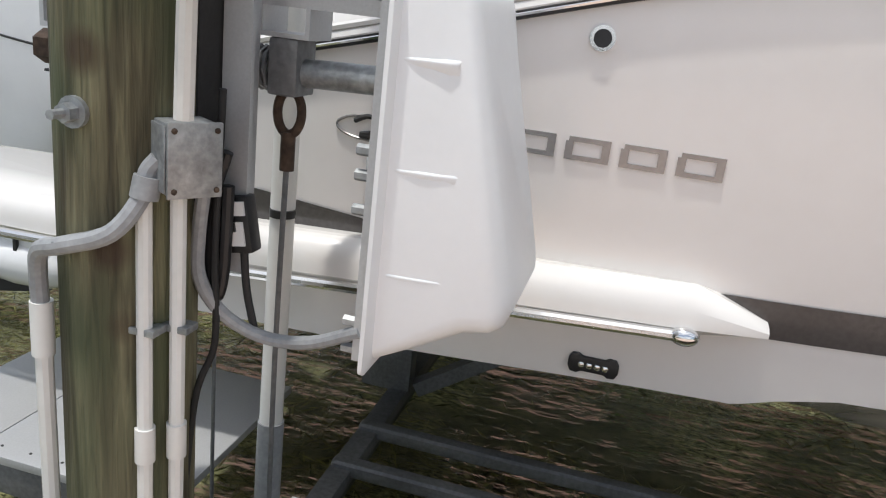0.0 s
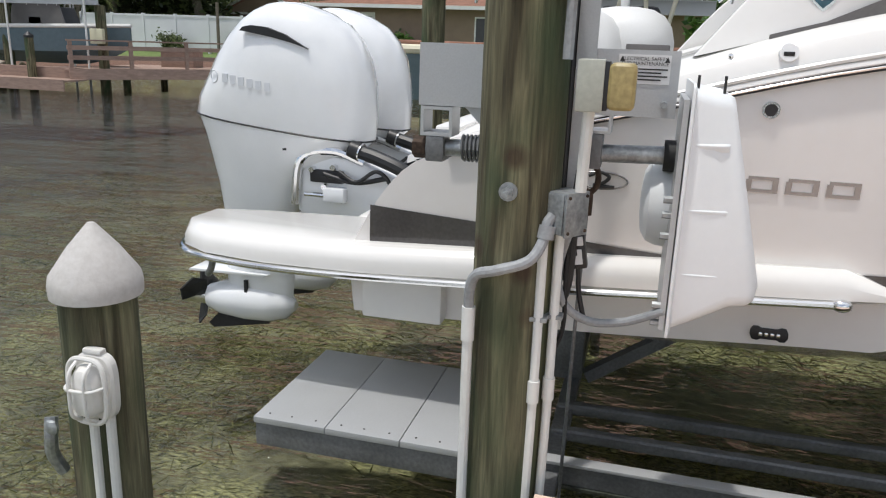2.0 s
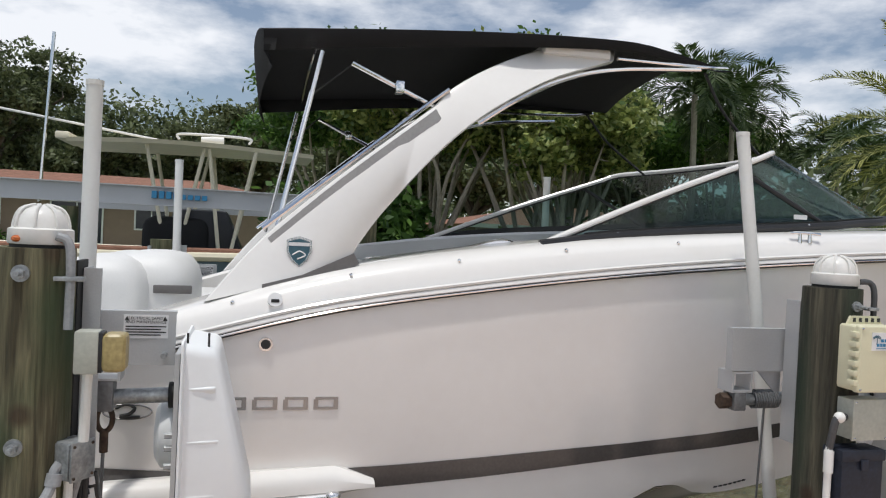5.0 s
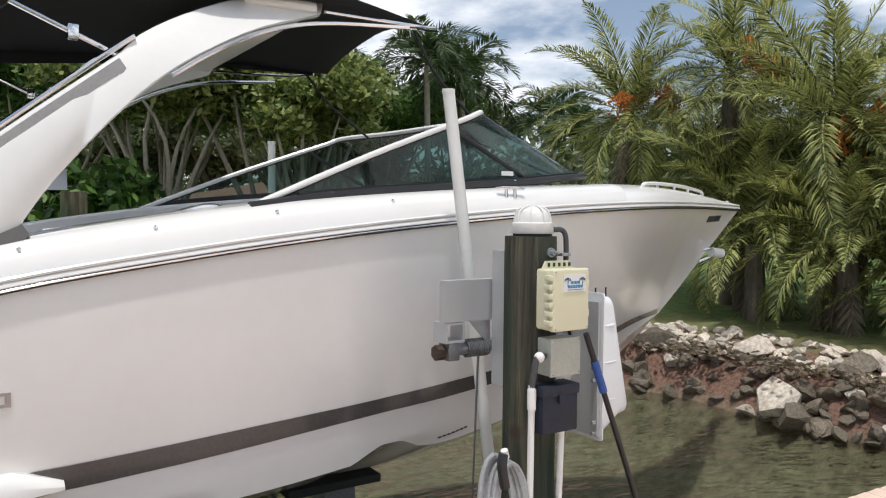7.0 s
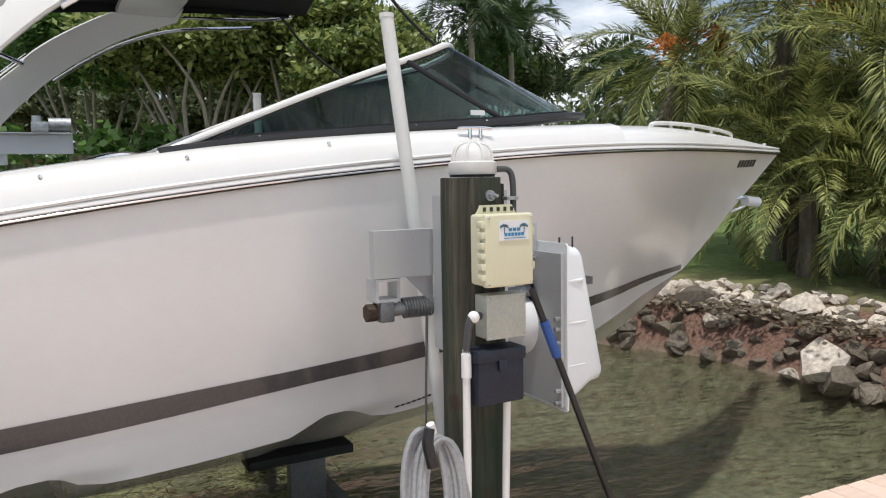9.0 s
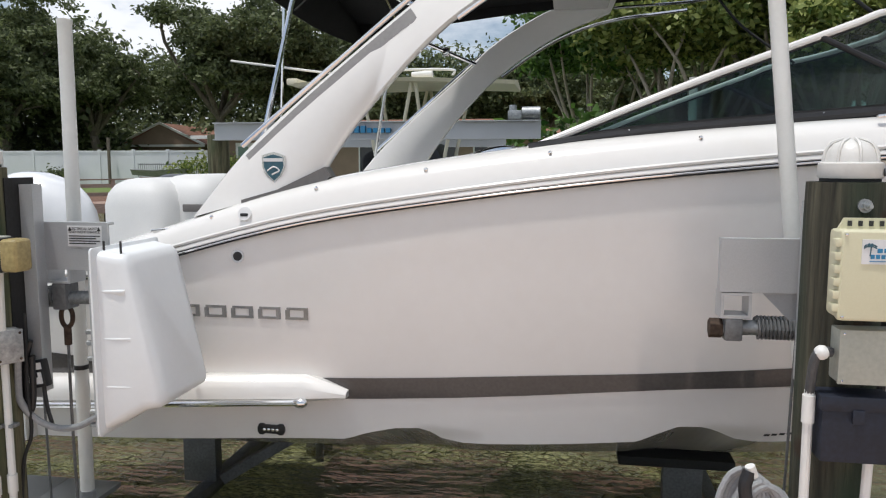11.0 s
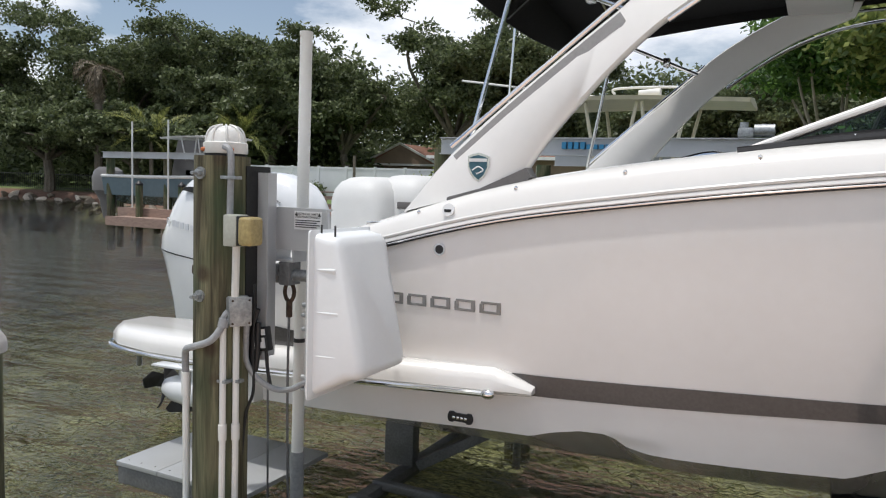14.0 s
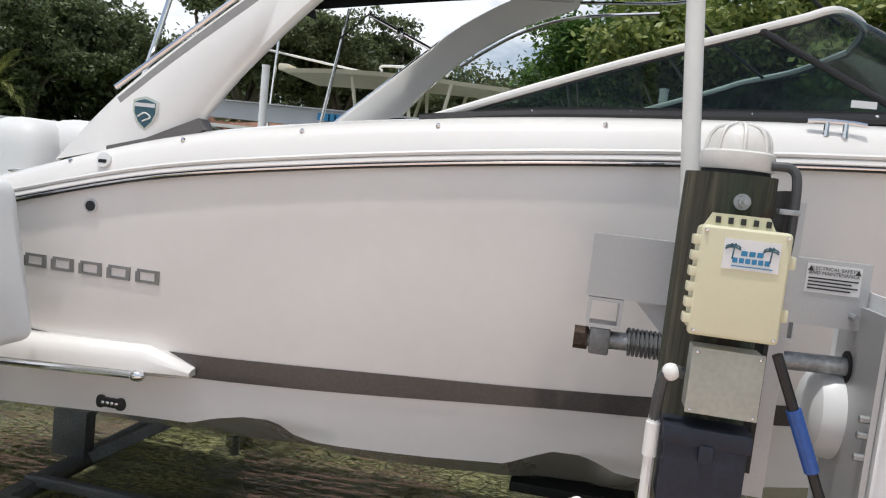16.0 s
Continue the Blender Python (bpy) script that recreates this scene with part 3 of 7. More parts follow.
def skin(name, xs, zlo, zhi, material, off=0.005, label="", rows=5, parent=None, sides=(-1,)):
    """A thin band that lies on the hull between two heights."""
    bm = bmesh.new()
    for sgn in sides:
        grid = [[bm.verts.new((x, CY + sgn * (side(x, zlo(x) + (zhi(x) - zlo(x)) * k / rows) + off), zlo(x) + (zhi(x) - zlo(x)) * k / rows)) for k in range(rows + 1)] for x in xs]
        for a, b in zip(grid, grid[1:]):
            for k in range(rows):
                bm.faces.new((a[k], b[k], b[k + 1], a[k + 1]))
    return part(name, bm, material, parent or boat, label)


stripe_hi = curve((-1.68, 1.235), (-1.14, 1.205), (-0.2, 1.137), (0.58, 1.144), (1.4, 1.19), (2.2, 1.237), (2.75, 1.273), (4.2, 1.325), (6.25, 1.37))
stripe_lo = curve((-1.68, 1.05), (-0.5, 1.03), (0.58, 1.03), (1.4, 1.084), (2.2, 1.15), (2.75, 1.181), (4.2, 1.248), (6.25, 1.325))
skin("hull_stripe", np.linspace(-1.68, 6.15, 60), stripe_lo, stripe_hi, "stripe", label="dark grey boot stripe", sides=(-1, 1))

# rub rail along the sheer: dark groove with a bright steel insert
xs_rail = np.concatenate([np.linspace(-1.3, 5.2, 40), np.linspace(5.3, 7.46, 24)])
for sgn in (-1, 1):
    def rail_line(off, dz):
        return [(x, CY + sgn * (sheer_b(x) + off), sheer_z(x) + dz) for x in xs_rail]
    part("rub_rail", tube(rail_line(0.002, 0.004), 0.022, 1, 8), "gel", boat, "white rub rail")
    part("rail_groove", tube(rail_line(0.018, -0.020), 0.006, 1, 6), "black", boat, "dark rail groove")
    part("rail_groove", tube(rail_line(0.0215, -0.004), 0.003, 1, 6), "black", boat, "dark rail groove")
    part("rail_insert", tube(rail_line(0.021, -0.012), 0.006, 1, 6), "chrome", boat, "steel rail insert")
    part("deck_lip", tube(rail_line(0.012, 0.034), 0.011, 1, 6), "gel", boat, "white moulded lip over the rail")

# deck cap: sloping side decks, crowned foredeck
crown = curve((-1.4, 0.05), (-1.0, 0.12), (-0.4, 0.16), (4.2, 0.175), (5.2, 0.19), (6.6, 0.12), (7.46, 0.045))
bm = bmesh.new()
for sgn in (-1, 1):
    rows = []
    for x in np.linspace(-1.5, 4.5, 44):
        b, z, c = sheer_b(x), sheer_z(x), crown(x)
        inner = b - 0.40 if x < 1.4 else b - 0.40 - 0.12 * min(1, (x - 1.4) / 1.2)
        prof = [(b, z + 0.015), (b - 0.008, z + 0.05), (b - 0.03, z + 0.62 * c), (b - 0.07, z + 0.86 * c), (b - 0.16, z + c), (inner + 0.03, z + c + 0.012), (inner, z + c - 0.01), (inner - 0.02, z - 0.35)]
        rows.append([(x, CY + sgn * q, h) for q, h in prof])
    loft(rows, bm, cap=False, closed=False)
part("side_deck", bm, "gel", boat, "white moulded side deck", flat_angle=50)
rows = []
for x in np.concatenate([np.linspace(4.2, 6.4, 20), np.linspace(6.5, 7.46, 12)]):
    b, z, c = sheer_b(x), sheer_z(x), crown(x)
    fr = [1.0, 0.985, 0.95, 0.85, 0.6, 0.3, 0.0]
    hh = [0.015, 0.35 * c, 0.62 * c, 0.85 * c, 1.0 * c, 1.08 * c, 1.1 * c]
    half = list(zip(fr, hh))
    rows.append([(x, CY - b * f, z + h) for f, h in half] + [(x, CY + b * f, z + h) for f, h in half[-2::-1]])
part("foredeck", loft(rows, cap=False, closed=False), "gel", boat, "white crowned foredeck", flat_angle=50)
part("cockpit_floor", box(-1.3, 4.3, CY - 1.05, CY + 1.05, 1.45, 1.5), "graypanel", boat, "grey cockpit floor")
part("dashboard", prism([(3.0, 1.5), (3.6, 1.5), (4.4, 2.52), (3.85, 2.55), (3.2, 2.40)], CY - 0.72, CY + 0.72, bevel=0.03), "black", boat, "dark dashboard behind the windshield")
part("transom_wall", box(-1.42, -1.28, CY - 1.3, CY + 1.3, 1.1, 1.62, 0.05), "gel", boat, "white transom wall")


quarter_top = curve((-1.75, 1.03), (-1.66, 1.25), (-1.55, 1.375), (-1.42, 1.48), (-1.2, 1.605), (-0.85, 1.70))
for sgn in (-1, 1):
    rows = []
    for x in np.linspace(-1.75, -0.85, 16):
        zt = quarter_top(x)
        rows.append([(x, CY + sgn * b, max(1.0, z)) for b, z in ((1.385, 1.0), (1.39, zt - 0.11), (1.375, zt - 0.05), (1.33, zt - 0.012), (1.24, zt + 0.012), (1.0, zt + 0.03), (0.75, zt + 0.03), (0.72, 1.0))])
    part("stern_quarter", loft(rows), "gel", boat, "rounded white stern quarter", flat_angle=50)


# swim platform with its long side ledges, rising towards the bow
ledge_rise = curve((-2.9, -0.015), (-2.2, -0.008), (-1.65, 0.005), (-0.7, 0.055), (0.37, 0.125), (0.6, 0.135))


def platform_outline(sgn):
    pts = [(0.58, 1.51), (0.37, 1.565), (-1.7, 1.54), (-2.2, 1.52), (-2.56, 1.45), (-2.74, 1.34), (-2.83, 1.16), (-2.82, 0.92), (-2.55, 0.86), (-1.75, 0.88), (-1.70, 1.30), (0.58, 1.35)]
    return [(x, CY + sgn * b) for x, b in pts]


for sgn in (-1, 1):
    bm = bmesh.new()
    rings = []
    for z, grow in ((0.905, -0.03), (0.93, 0.0), (0.985, 0.0), (1.025, -0.02), (1.045, -0.055)):
        o = platform_outline(sgn)
        cx, cyy = -1.2, CY + sgn * 1.2
        ring = []
        for i, (x, y) in enumerate(o):
            dx, dy = (0.0 if -1.7 <= x <= 0.5 else math.copysign(1, x - cx)), math.copysign(1, y - cyy) if abs(y - CY) > 1.36 or x < -1.8 else 0
            tip = i in (0, 11)
            ring.append((x + (grow * dx if not tip else 0), y + grow * dy, (0.912 + (z - 0.905) * 0.25 if tip else z) + ledge_rise(x)))
        rings.append(ring)
    part("swim_platform", loft(rings), "gel", boat, "white swim platform with side ledge")
    line = [(0.35, 1.57), (-0.4, 1.56), (-1.0, 1.555), (-1.7, 1.548), (-2.2, 1.53), (-2.56, 1.46), (-2.745, 1.35), (-2.838, 1.16), (-2.825, 0.92)]
    strip = part("platform_rail", tube([(x, CY + sgn * (b + 0.004), 0.912 + ledge_rise(x)) for x, b in line], 0.017, 6, 10), "chrome", boat, "polished steel edge rail")
    part("rail_end_cap", ball((0.36, CY + sgn * 1.575, 0.912 + ledge_rise(0.36)), 0.027, squash=(1.5, 1, 1)), "chrome", strip)
    part("ledge_skirt", loft([[(x, CY + sgn * 1.36, 0.86 + ledge_rise(x)), (x, CY + sgn * (b - 0.06), 0.895 + ledge_rise(x)), (x, CY + sgn * (b - 0.05), 0.915 + ledge_rise(x)), (x, CY + sgn * 1.36, 0.915 + ledge_rise(x))] for x, b in ((0.56, 1.52), (0.3, 1.56), (-0.6, 1.55), (-1.66, 1.54))]), "gel", boat)
part("platform_bridge", box(-1.95, -1.70, CY - 0.9, CY + 0.9, 0.90, 1.05, 0.03), "gel", boat, "white engine bracket bridge")
part("keel_pod", box(-1.70, -1.3, CY - 1.47, CY + 1.47, 0.69, 0.915, 0.02), "gel", boat, "white hull end under the platform")


# radar arch
arch_outer = [(-0.30, 1.965), (-0.02, 2.305), (0.34, 2.63), (0.79, 3.0), (0.89, 3.085), (0.985, 3.185), (1.21, 3.33), (1.52, 3.48), (1.78, 3.545), (2.05, 3.55)]
arch_inner = [(0.40, 2.155), (0.46, 2.27), (0.57, 2.43), (0.72, 2.61), (0.84, 2.745), (0.97, 2.875), (1.12, 3.005), (1.33, 3.15), (1.62, 3.31), (2.0, 3.45)]


FAR_OUT = 0.17  # how much further the far leg stands from the centre line


def arch_y(z):
    return CY - 1.37 + 0.12 * (z - 2.0) + 0.10 * max(0, z - 2.9) ** 2 * 4


for sgn in (-1, 1):
    rings = []
    so, si = spline([(x, 0, z) for x, z in arch_outer], 3), spline([(x, 0, z) for x, z in arch_inner], 3)
    for a, b in zip(so, si):
        ya, yb = arch_y(a.z) - CY, arch_y(b.z) - CY
        w = 0.085
        e = 0.014
        d = (b - a).normalized() * e
        pts = [(a.x + d.x, ya, a.z + d.z), (a.x, ya + e, a.z), (a.x, ya + w - e, a.z), (a.x + d.x, ya + w, a.z + d.z), (b.x - d.x, yb + w, b.z - d.z), (b.x, yb + w - e, b.z), (b.x, yb + e, b.z), (b.x - d.x, yb, b.z - d.z)]
        rings.append([(x, CY + (y if sgn < 0 else FAR_OUT - y), z) for x, y, z in pts])
    leg = part("arch_leg", loft(rings), "gel", boat, "white swept-forward arch leg", flat_angle=60)
    def yy(z, o=0.0):
        y = arch_y(z) - CY - o
        return CY + (y if sgn < 0 else FAR_OUT - y)
    part("arch_rail", tube([(-0.03, yy(2.31, -0.02), 2.345), (0.36, yy(2.66, -0.02), 2.675), (0.80, yy(3.0, -0.02), 3.045), (0.95, yy(3.1, -0.02), 3.165)], 0.014, 4, 8), "chrome", leg, "steel rail along the arch")
    bm = bmesh.new()
    band = [(q.x, q.z) for q in spline([(x, 0, z) for x, z in ((-0.01, 2.305), (0.34, 2.622), (0.79, 2.992), (0.865, 3.055))], 4)]
    loft([[(x + 0.008, yy(z, 0.004), z - 0.010), (x + 0.045, yy(z, 0.004), z - 0.055 - 0.01 * (x > 0.8)), (x + 0.045, yy(z, -0.01), z - 0.055), (x + 0.008, yy(z, -0.01), z - 0.010)] for x, z in band], bm)
    part("arch_recess", bm, "midgrey", leg, "grey recess along the arch")
    part("arch_foot", loft([[(-0.02, yy(2.1, 0.012), 2.06), (0.18, yy(2.1, 0.012), 2.115), (0.44, yy(2.2, 0.012), 2.235), (0.47, yy(2.2, 0.012), 2.185), (0.40, yy(2.15, 0.012), 2.125), (-0.02, yy(2.1, 0.012), 2.03)], [(-0.02, yy(2.1, -0.09), 2.06), (0.18, yy(2.1, -0.09), 2.115), (0.44, yy(2.2, -0.09), 2.235), (0.47, yy(2.2, -0.09), 2.185), (0.40, yy(2.15, -0.09), 2.125), (-0.02, yy(2.1, -0.09), 2.03)]]), "graypanel", leg, "dark grey foot pad")
    part("inner_rail", tube([(1.12, yy(2.98, 0.0), 2.985), (1.34, yy(3.12, 0.0), 3.135), (1.62, yy(3.28, 0.0), 3.285), (2.0, yy(3.40, 0.0), 3.40), (2.60, yy(3.44, 0.0), 3.465)], 0.013, 5, 8), "chrome", leg, "steel canopy support rail")
part("arch_crossbar", box(1.55, 1.98, CY - 1.1, CY + 1.1, 3.46, 3.52, 0.025), "gel", boat, "white arch crossbar")

# shield badge on the arch
for sgn in (-1,):
    ys = arch_y(2.22)
    sh = [(0.094, 2.292), (0.12, 2.302), (0.158, 2.312), (0.196, 2.302), (0.222, 2.292), (0.222, 2.235), (0.20, 2.185), (0.162, 2.15), (0.122, 2.185), (0.096, 2.235)]
    cxs, czs = 0.158, 2.232
    badge = part("shield_badge", prism(sh, ys - 0.008, ys + 0.02), "chrome", boat, "steel-rimmed shield badge")
    part("badge_field", prism([(cxs + (x - cxs) * 0.84, czs + (z - czs) * 0.84) for x, z in sh], ys - 0.011, ys), "tealprint", badge, "teal badge field")
    part("badge_band", box(0.105, 0.211, ys - 0.013, ys, 2.262, 2.28), "sticker", badge)
    part("badge_mark", tube([(0.125, ys - 0.012, 2.215), (0.16, ys - 0.012, 2.235), (0.19, ys - 0.012, 2.215), (0.15, ys - 0.012, 2.195)], 0.004, 4, 6), "sticker", badge)

# canopy of black canvas on steel bows
bm = bmesh.new()
rows = []
cx_list = np.linspace(-0.06, 2.95, 26)
for i, x in enumerate(cx_list):
    u = (x + 0.06) / 3.01
    row = []
    edge = 3.40 + 0.17 * math.sin(min(1, u * 1.25) * math.pi / 2) - 0.10 * max(0, u - 0.75) * 2
    half = 1.14 - 1.0 * max(0.0, u - 0.7) ** 1.2
    drop = 0.012 + 0.095 * (1 - u) ** 0.7
    for k in range(17):
        v = -1 + 2 * k / 16
        z = edge + 0.16 * (1 - v * v) + 0.012 * math.sin(9 * u + 5 * v) * (1 - abs(v))
        back = -0.05 * (1 - v * v) if u < 0.1 else 0
        row.append((x + back, CY + v * half, z))
    row = [(x, row[0][1] + 0.01, row[0][2] - drop)] + row + [(x, row[-1][1] - 0.01, row[-1][2] - drop)]
    rows.append(row)
loft(rows, bm, cap=False, closed=False)
aft = [v for v in bm.verts][:19]
low = [bm.verts.new((v.co.x + 0.05, v.co.y * 0.98 + CY * 0.02, 3.19 + 0.02 * abs(v.co.y - CY))) for v in aft]
for a, b, c, d in zip(aft, aft[1:], low[1:], low):
    bm.faces.new((a, b, c, d))
canopy = part("canopy", bm, "canvas", boat, "black canvas sun canopy", flat_angle=60)
mod = canopy.modifiers.new("cloth_thickness", "SOLIDIFY")
mod.thickness = 0.006
for sgn in (-1, 1):
    def cy(b):
        return CY + sgn * b
    part("canopy_strut", tube([(0.25, cy(1.13), 3.32), (0.04, cy(1.24), 2.32)], 0.014, smooth=False), "chrome", canopy, "telescopic steel strut")
    part("canopy_strut", tube([(0.42, cy(1.10), 3.28), (0.93, cy(1.13), 3.06)], 0.015, smooth=False), "chrome", canopy, "short steel strut")
    part("strut_clamp", box(0.66, 0.71, cy(1.12) - 0.03, cy(1.12) + 0.03, 3.13, 3.20, 0.008), "chrome", canopy)
    part("canopy_bow", tube([(0.28, cy(1.10), 3.40), (0.29, cy(0.5), 3.54), (0.29, cy(0), 3.57)], 0.012), "chrome", canopy)
    part("canopy_bow", tube([(2.02, cy(1.1), 3.47), (2.62, cy(1.05), 3.49), (2.86, cy(0.98), 3.52)], 0.012), "chrome", canopy)
    part("canopy_strap", tube([(0.45, cy(1.08), 3.30), (0.20, cy(1.1), 3.08)], 0.006, smooth=False), "rubber", canopy)
    part("cover_tie", tube([(2.75, cy(0.9), 3.5), (2.95, cy(0.85), 3.25), (3.3, cy(0.8), 2.98)], 0.010), "rubber", canopy)

# windshield
for sgn in (-1, 1):
    def P(x, b, z):
        return Vector((x, CY + (-b if sgn < 0 else b + FAR_OUT * min(1.0, b)), z))
    base = [P(1.49, 1.31, 2.312), P(2.0, 1.26, 2.385), P(2.75, 1.19, 2.452), P(3.6, 1.11, 2.52)]
    top = [P(1.49, 1.31, 2.322), P(1.926, 1.238, 2.503), P(2.36, 1.165, 2.677), P(2.90, 1.075, 2.876)]
    sb, st = spline(base, 5), spline(top, 5)
    bm = bmesh.new()
    vb, vt = [bm.verts.new(p) for p in sb], [bm.verts.new(p) for p in st]
    for a, b, c, d in zip(vb, vb[1:], vt[1:], vt):
        bm.faces.new((a, b, c, d))
    pane = part("windshield_side_pane", bm, "glass", boat, "green-tinted side windshield pane")
    pane.visible_shadow = False
    low = spline([base[3], P(3.87, 1.055, 2.55), P(4.14, 0.98, 2.575), P(4.55, 0.60, 2.615), P(4.72, 0.0, 2.64)], 5)
    high = spline([top[3], P(3.08, 1.04, 2.942), P(3.235, 0.98, 3.0), P(3.46, 0.60, 3.02), P(3.58, 0.0, 3.03)], 5)
    bm = bmesh.new()
    vb, vt = [bm.verts.new(p) for p in low], [bm.verts.new(p) for p in high]
    for a, b, c, d in zip(vb, vb[1:], vt[1:], vt):
        bm.faces.new((a, b, c, d))
    fp = part("windshield_front_pane", bm, "glass", boat, "green-tinted wraparound front windshield pane")
    fp.visible_shadow = False
    rim = st[:-1] + high
    part("windshield_frame", tube(rim, 0.019, 1, 10), "gel", boat, "white windshield frame")
    part("frame_seal", tube([p + Vector((0.004, 0, -0.022)) for p in rim], 0.008, 1, 6), "black", boat, "black seal under the frame")
    part("windshield_gasket", tube([p + Vector((0, sgn * 0.012, 0.016)) for p in sb + low[1:]], 0.026, 1, 8), "black", boat, "black windshield gasket")
    part("gasket_band", loft([[p + Vector((0, sgn * 0.010, 0.0)), p + Vector((0, sgn * 0.013, 0.05)), p + Vector((0, -sgn * 0.012, 0.05)), p + Vector((0, -sgn * 0.012, 0.0))] for p in sb[3:] + low[1:11]]), "black", boat, "black band along the glass foot")
    part("windshield_mullion", tube([top[3], base[3]], 0.016, smooth=False), "black", boat, "black corner mullion")
    for x, b, z in ((1.98, 1.285, 2.40), (2.40, 1.245, 2.44), (2.9, 1.20, 2.48), (3.4, 1.155, 2.52), (3.8, 1.09, 2.56)):
        part("gasket_screw", ball(P(x, b, z + 0.012), 0.010, seg=8), "chrome", boat)
part("steering_wheel", tube([(3.55 + 0.03 * math.cos(a), CY - 0.45 + 0.17 * math.cos(a), 2.40 + 0.17 * math.sin(a)) for a in np.linspace(0, 2 * math.pi, 17)], 0.014, 2, 6), "black", boat, "black steering wheel")
part("dash_label", box(3.30, 3.40, CY - 1.14, CY - 1.135, 2.565, 2.595), "sticker", boat)

def superoval(xa, xf, hw, z, cy0, n=20, p=2.6):
    cx, hx = (xa + xf) / 2, (xf - xa) / 2
    out = []
    for k in range(n):
        a = 2 * math.pi * k / n
        c, s = math.cos(a), math.sin(a)
        out.append((cx + hx * math.copysign(abs(c) ** (2 / p), c), cy0 + hw * math.copysign(abs(s) ** (2 / p), s), z))
    return out


# seats and loungers at the stern
def cushion(x0, x1, y0, y1, z0, z1, name, r=0.07, parent=boat, label=""):
    return part(name, box(x0, x1, y0, y1, z0, z1, r, seg=4), "vinylseat", parent, label)


def padded(xa, xf, cy0, hw, top, name, label):
    rows = [superoval(xa + d, xf - d, hw - d, z, cy0, 28, 3.2) for z, d in ((1.55, 0.03), (1.75, 0.0), (top - 0.16, 0.0), (top - 0.09, 0.018), (top - 0.04, 0.055), (top - 0.01, 0.11), (top, 0.17))]
    return part(name, loft(rows), "vinylseat", boat, label, flat_angle=60)


padded(-1.07, -0.60, 2.80, 0.31, 2.165, "stern_seat_back", "rounded white stern seat back")
seat = padded(-0.86, -0.36, 3.06, 0.40, 2.185, "stern_seat_back", "white stern seat back with a grey band")
part("seat_band", box(-0.585, -0.385, 2.652, 2.69, 1.965, 2.01, 0.006), "graypanel", seat, "dark grey seat band")
cushion(-1.10, -0.50, 3.75, 4.75, 1.62, 2.13, "stern_seat_back", 0.12, label="rounded white stern seat back")
cushion(-0.62, 0.35, 2.55, 4.60, 1.5, 1.86, "lounge_cushion", 0.06, label="white lounge cushion")
part("cockpit_rail", tube([(0.55, CY - 1.05, 2.19), (1.0, CY - 1.07, 2.24), (1.35, CY - 1.07, 2.33), (1.52, CY - 1.07, 2.25)], 0.02), "chrome", boat, "steel grab rail")
cushion(1.9, 2.4, CY - 0.75, CY - 0.2, 1.6, 2.35, "helm_seat", 0.08, label="white helm seat")
cushion(1.9, 2.4, CY + 0.2, CY + 0.75, 1.6, 2.35, "helm_seat", 0.08, label="white helm seat")


# fittings on the hull side
def on_hull(x, z, off=0.0):
    return Vector((x, CY - side(x, z) - off, z))


p = on_hull(0.008, 1.775)
fit = part("drain_fitting", rod(p + Vector((0, 0.02, 0)), p - Vector((0, 0.012, 0)), 0.034), "chrome", boat, "round steel drain fitting")
part("drain_hole", rod(p, p - Vector((0, 0.015, 0)), 0.024), "black", fit)
p = Vector((0.045, CY - sheer_b(0.05) + 0.035, 1.985))
fit = part("fuel_filler", rod(p + Vector((0, 0.03, -0.01)), p - Vector((0, 0.028, -0.01)), 0.036), "sticker", boat, "round pale fuel filler cap")
part("filler_grip", box(p.x - 0.02, p.x + 0.02, p.y - 0.036, p.y - 0.02, p.z - 0.004, p.z + 0.012, 0.003), "black", fit)
light = part("underwater_light", prism([(0.063 + 0.152 * a, 0.832 + b) for a, b in ((0.0, -0.01), (0.06, -0.028), (0.2, -0.03), (0.28, -0.022), (0.72, -0.022), (0.8, -0.03), (0.94, -0.028), (1.0, -0.01), (1.0, 0.012), (0.94, 0.03), (0.8, 0.032), (0.72, 0.024), (0.28, 0.024), (0.2, 0.032), (0.06, 0.03), (0.0, 0.012))], CY - side(0.14, 0.84) - 0.018, CY - side(0.14, 0.84) + 0.03, bevel=0.004), "black", boat, "black underwater light")
for k in range(4):
    part("light_lens", ball((0.103 + 0.024 * k, CY - side(0.14, 0.84) - 0.018, 0.832), 0.010, squash=(1, 0.5, 1), seg=10), "chrome", light)
for x in (-0.16, 0.42, 0.99, 1.60, 2.3):
    q = Vector((x, CY - sheer_b(x) + 0.05, sheer_z(x) + 0.78 * crown(x)))
    part("deck_screw", ball(q, 0.011, seg=8), "chrome", boat)


def cleat(x, b, z, sgn=-1, size=0.2):
    c = part("cleat", tube([(x - size / 2, CY + sgn * b, z + 0.045), (x - size / 4, CY + sgn * b, z + 0.05), (x + size / 4, CY + sgn * b, z + 0.05), (x + size / 2, CY + sgn * b, z + 0.045)], 0.010), "chrome", boat, "polished steel mooring cleat")
    for dx in (-0.035, 0.035):
        part("cleat_post", rod((x + dx, CY + sgn * b, z - 0.01), (x + dx, CY + sgn * b, z + 0.05), 0.013, 0.010, seg=8), "chrome", c)


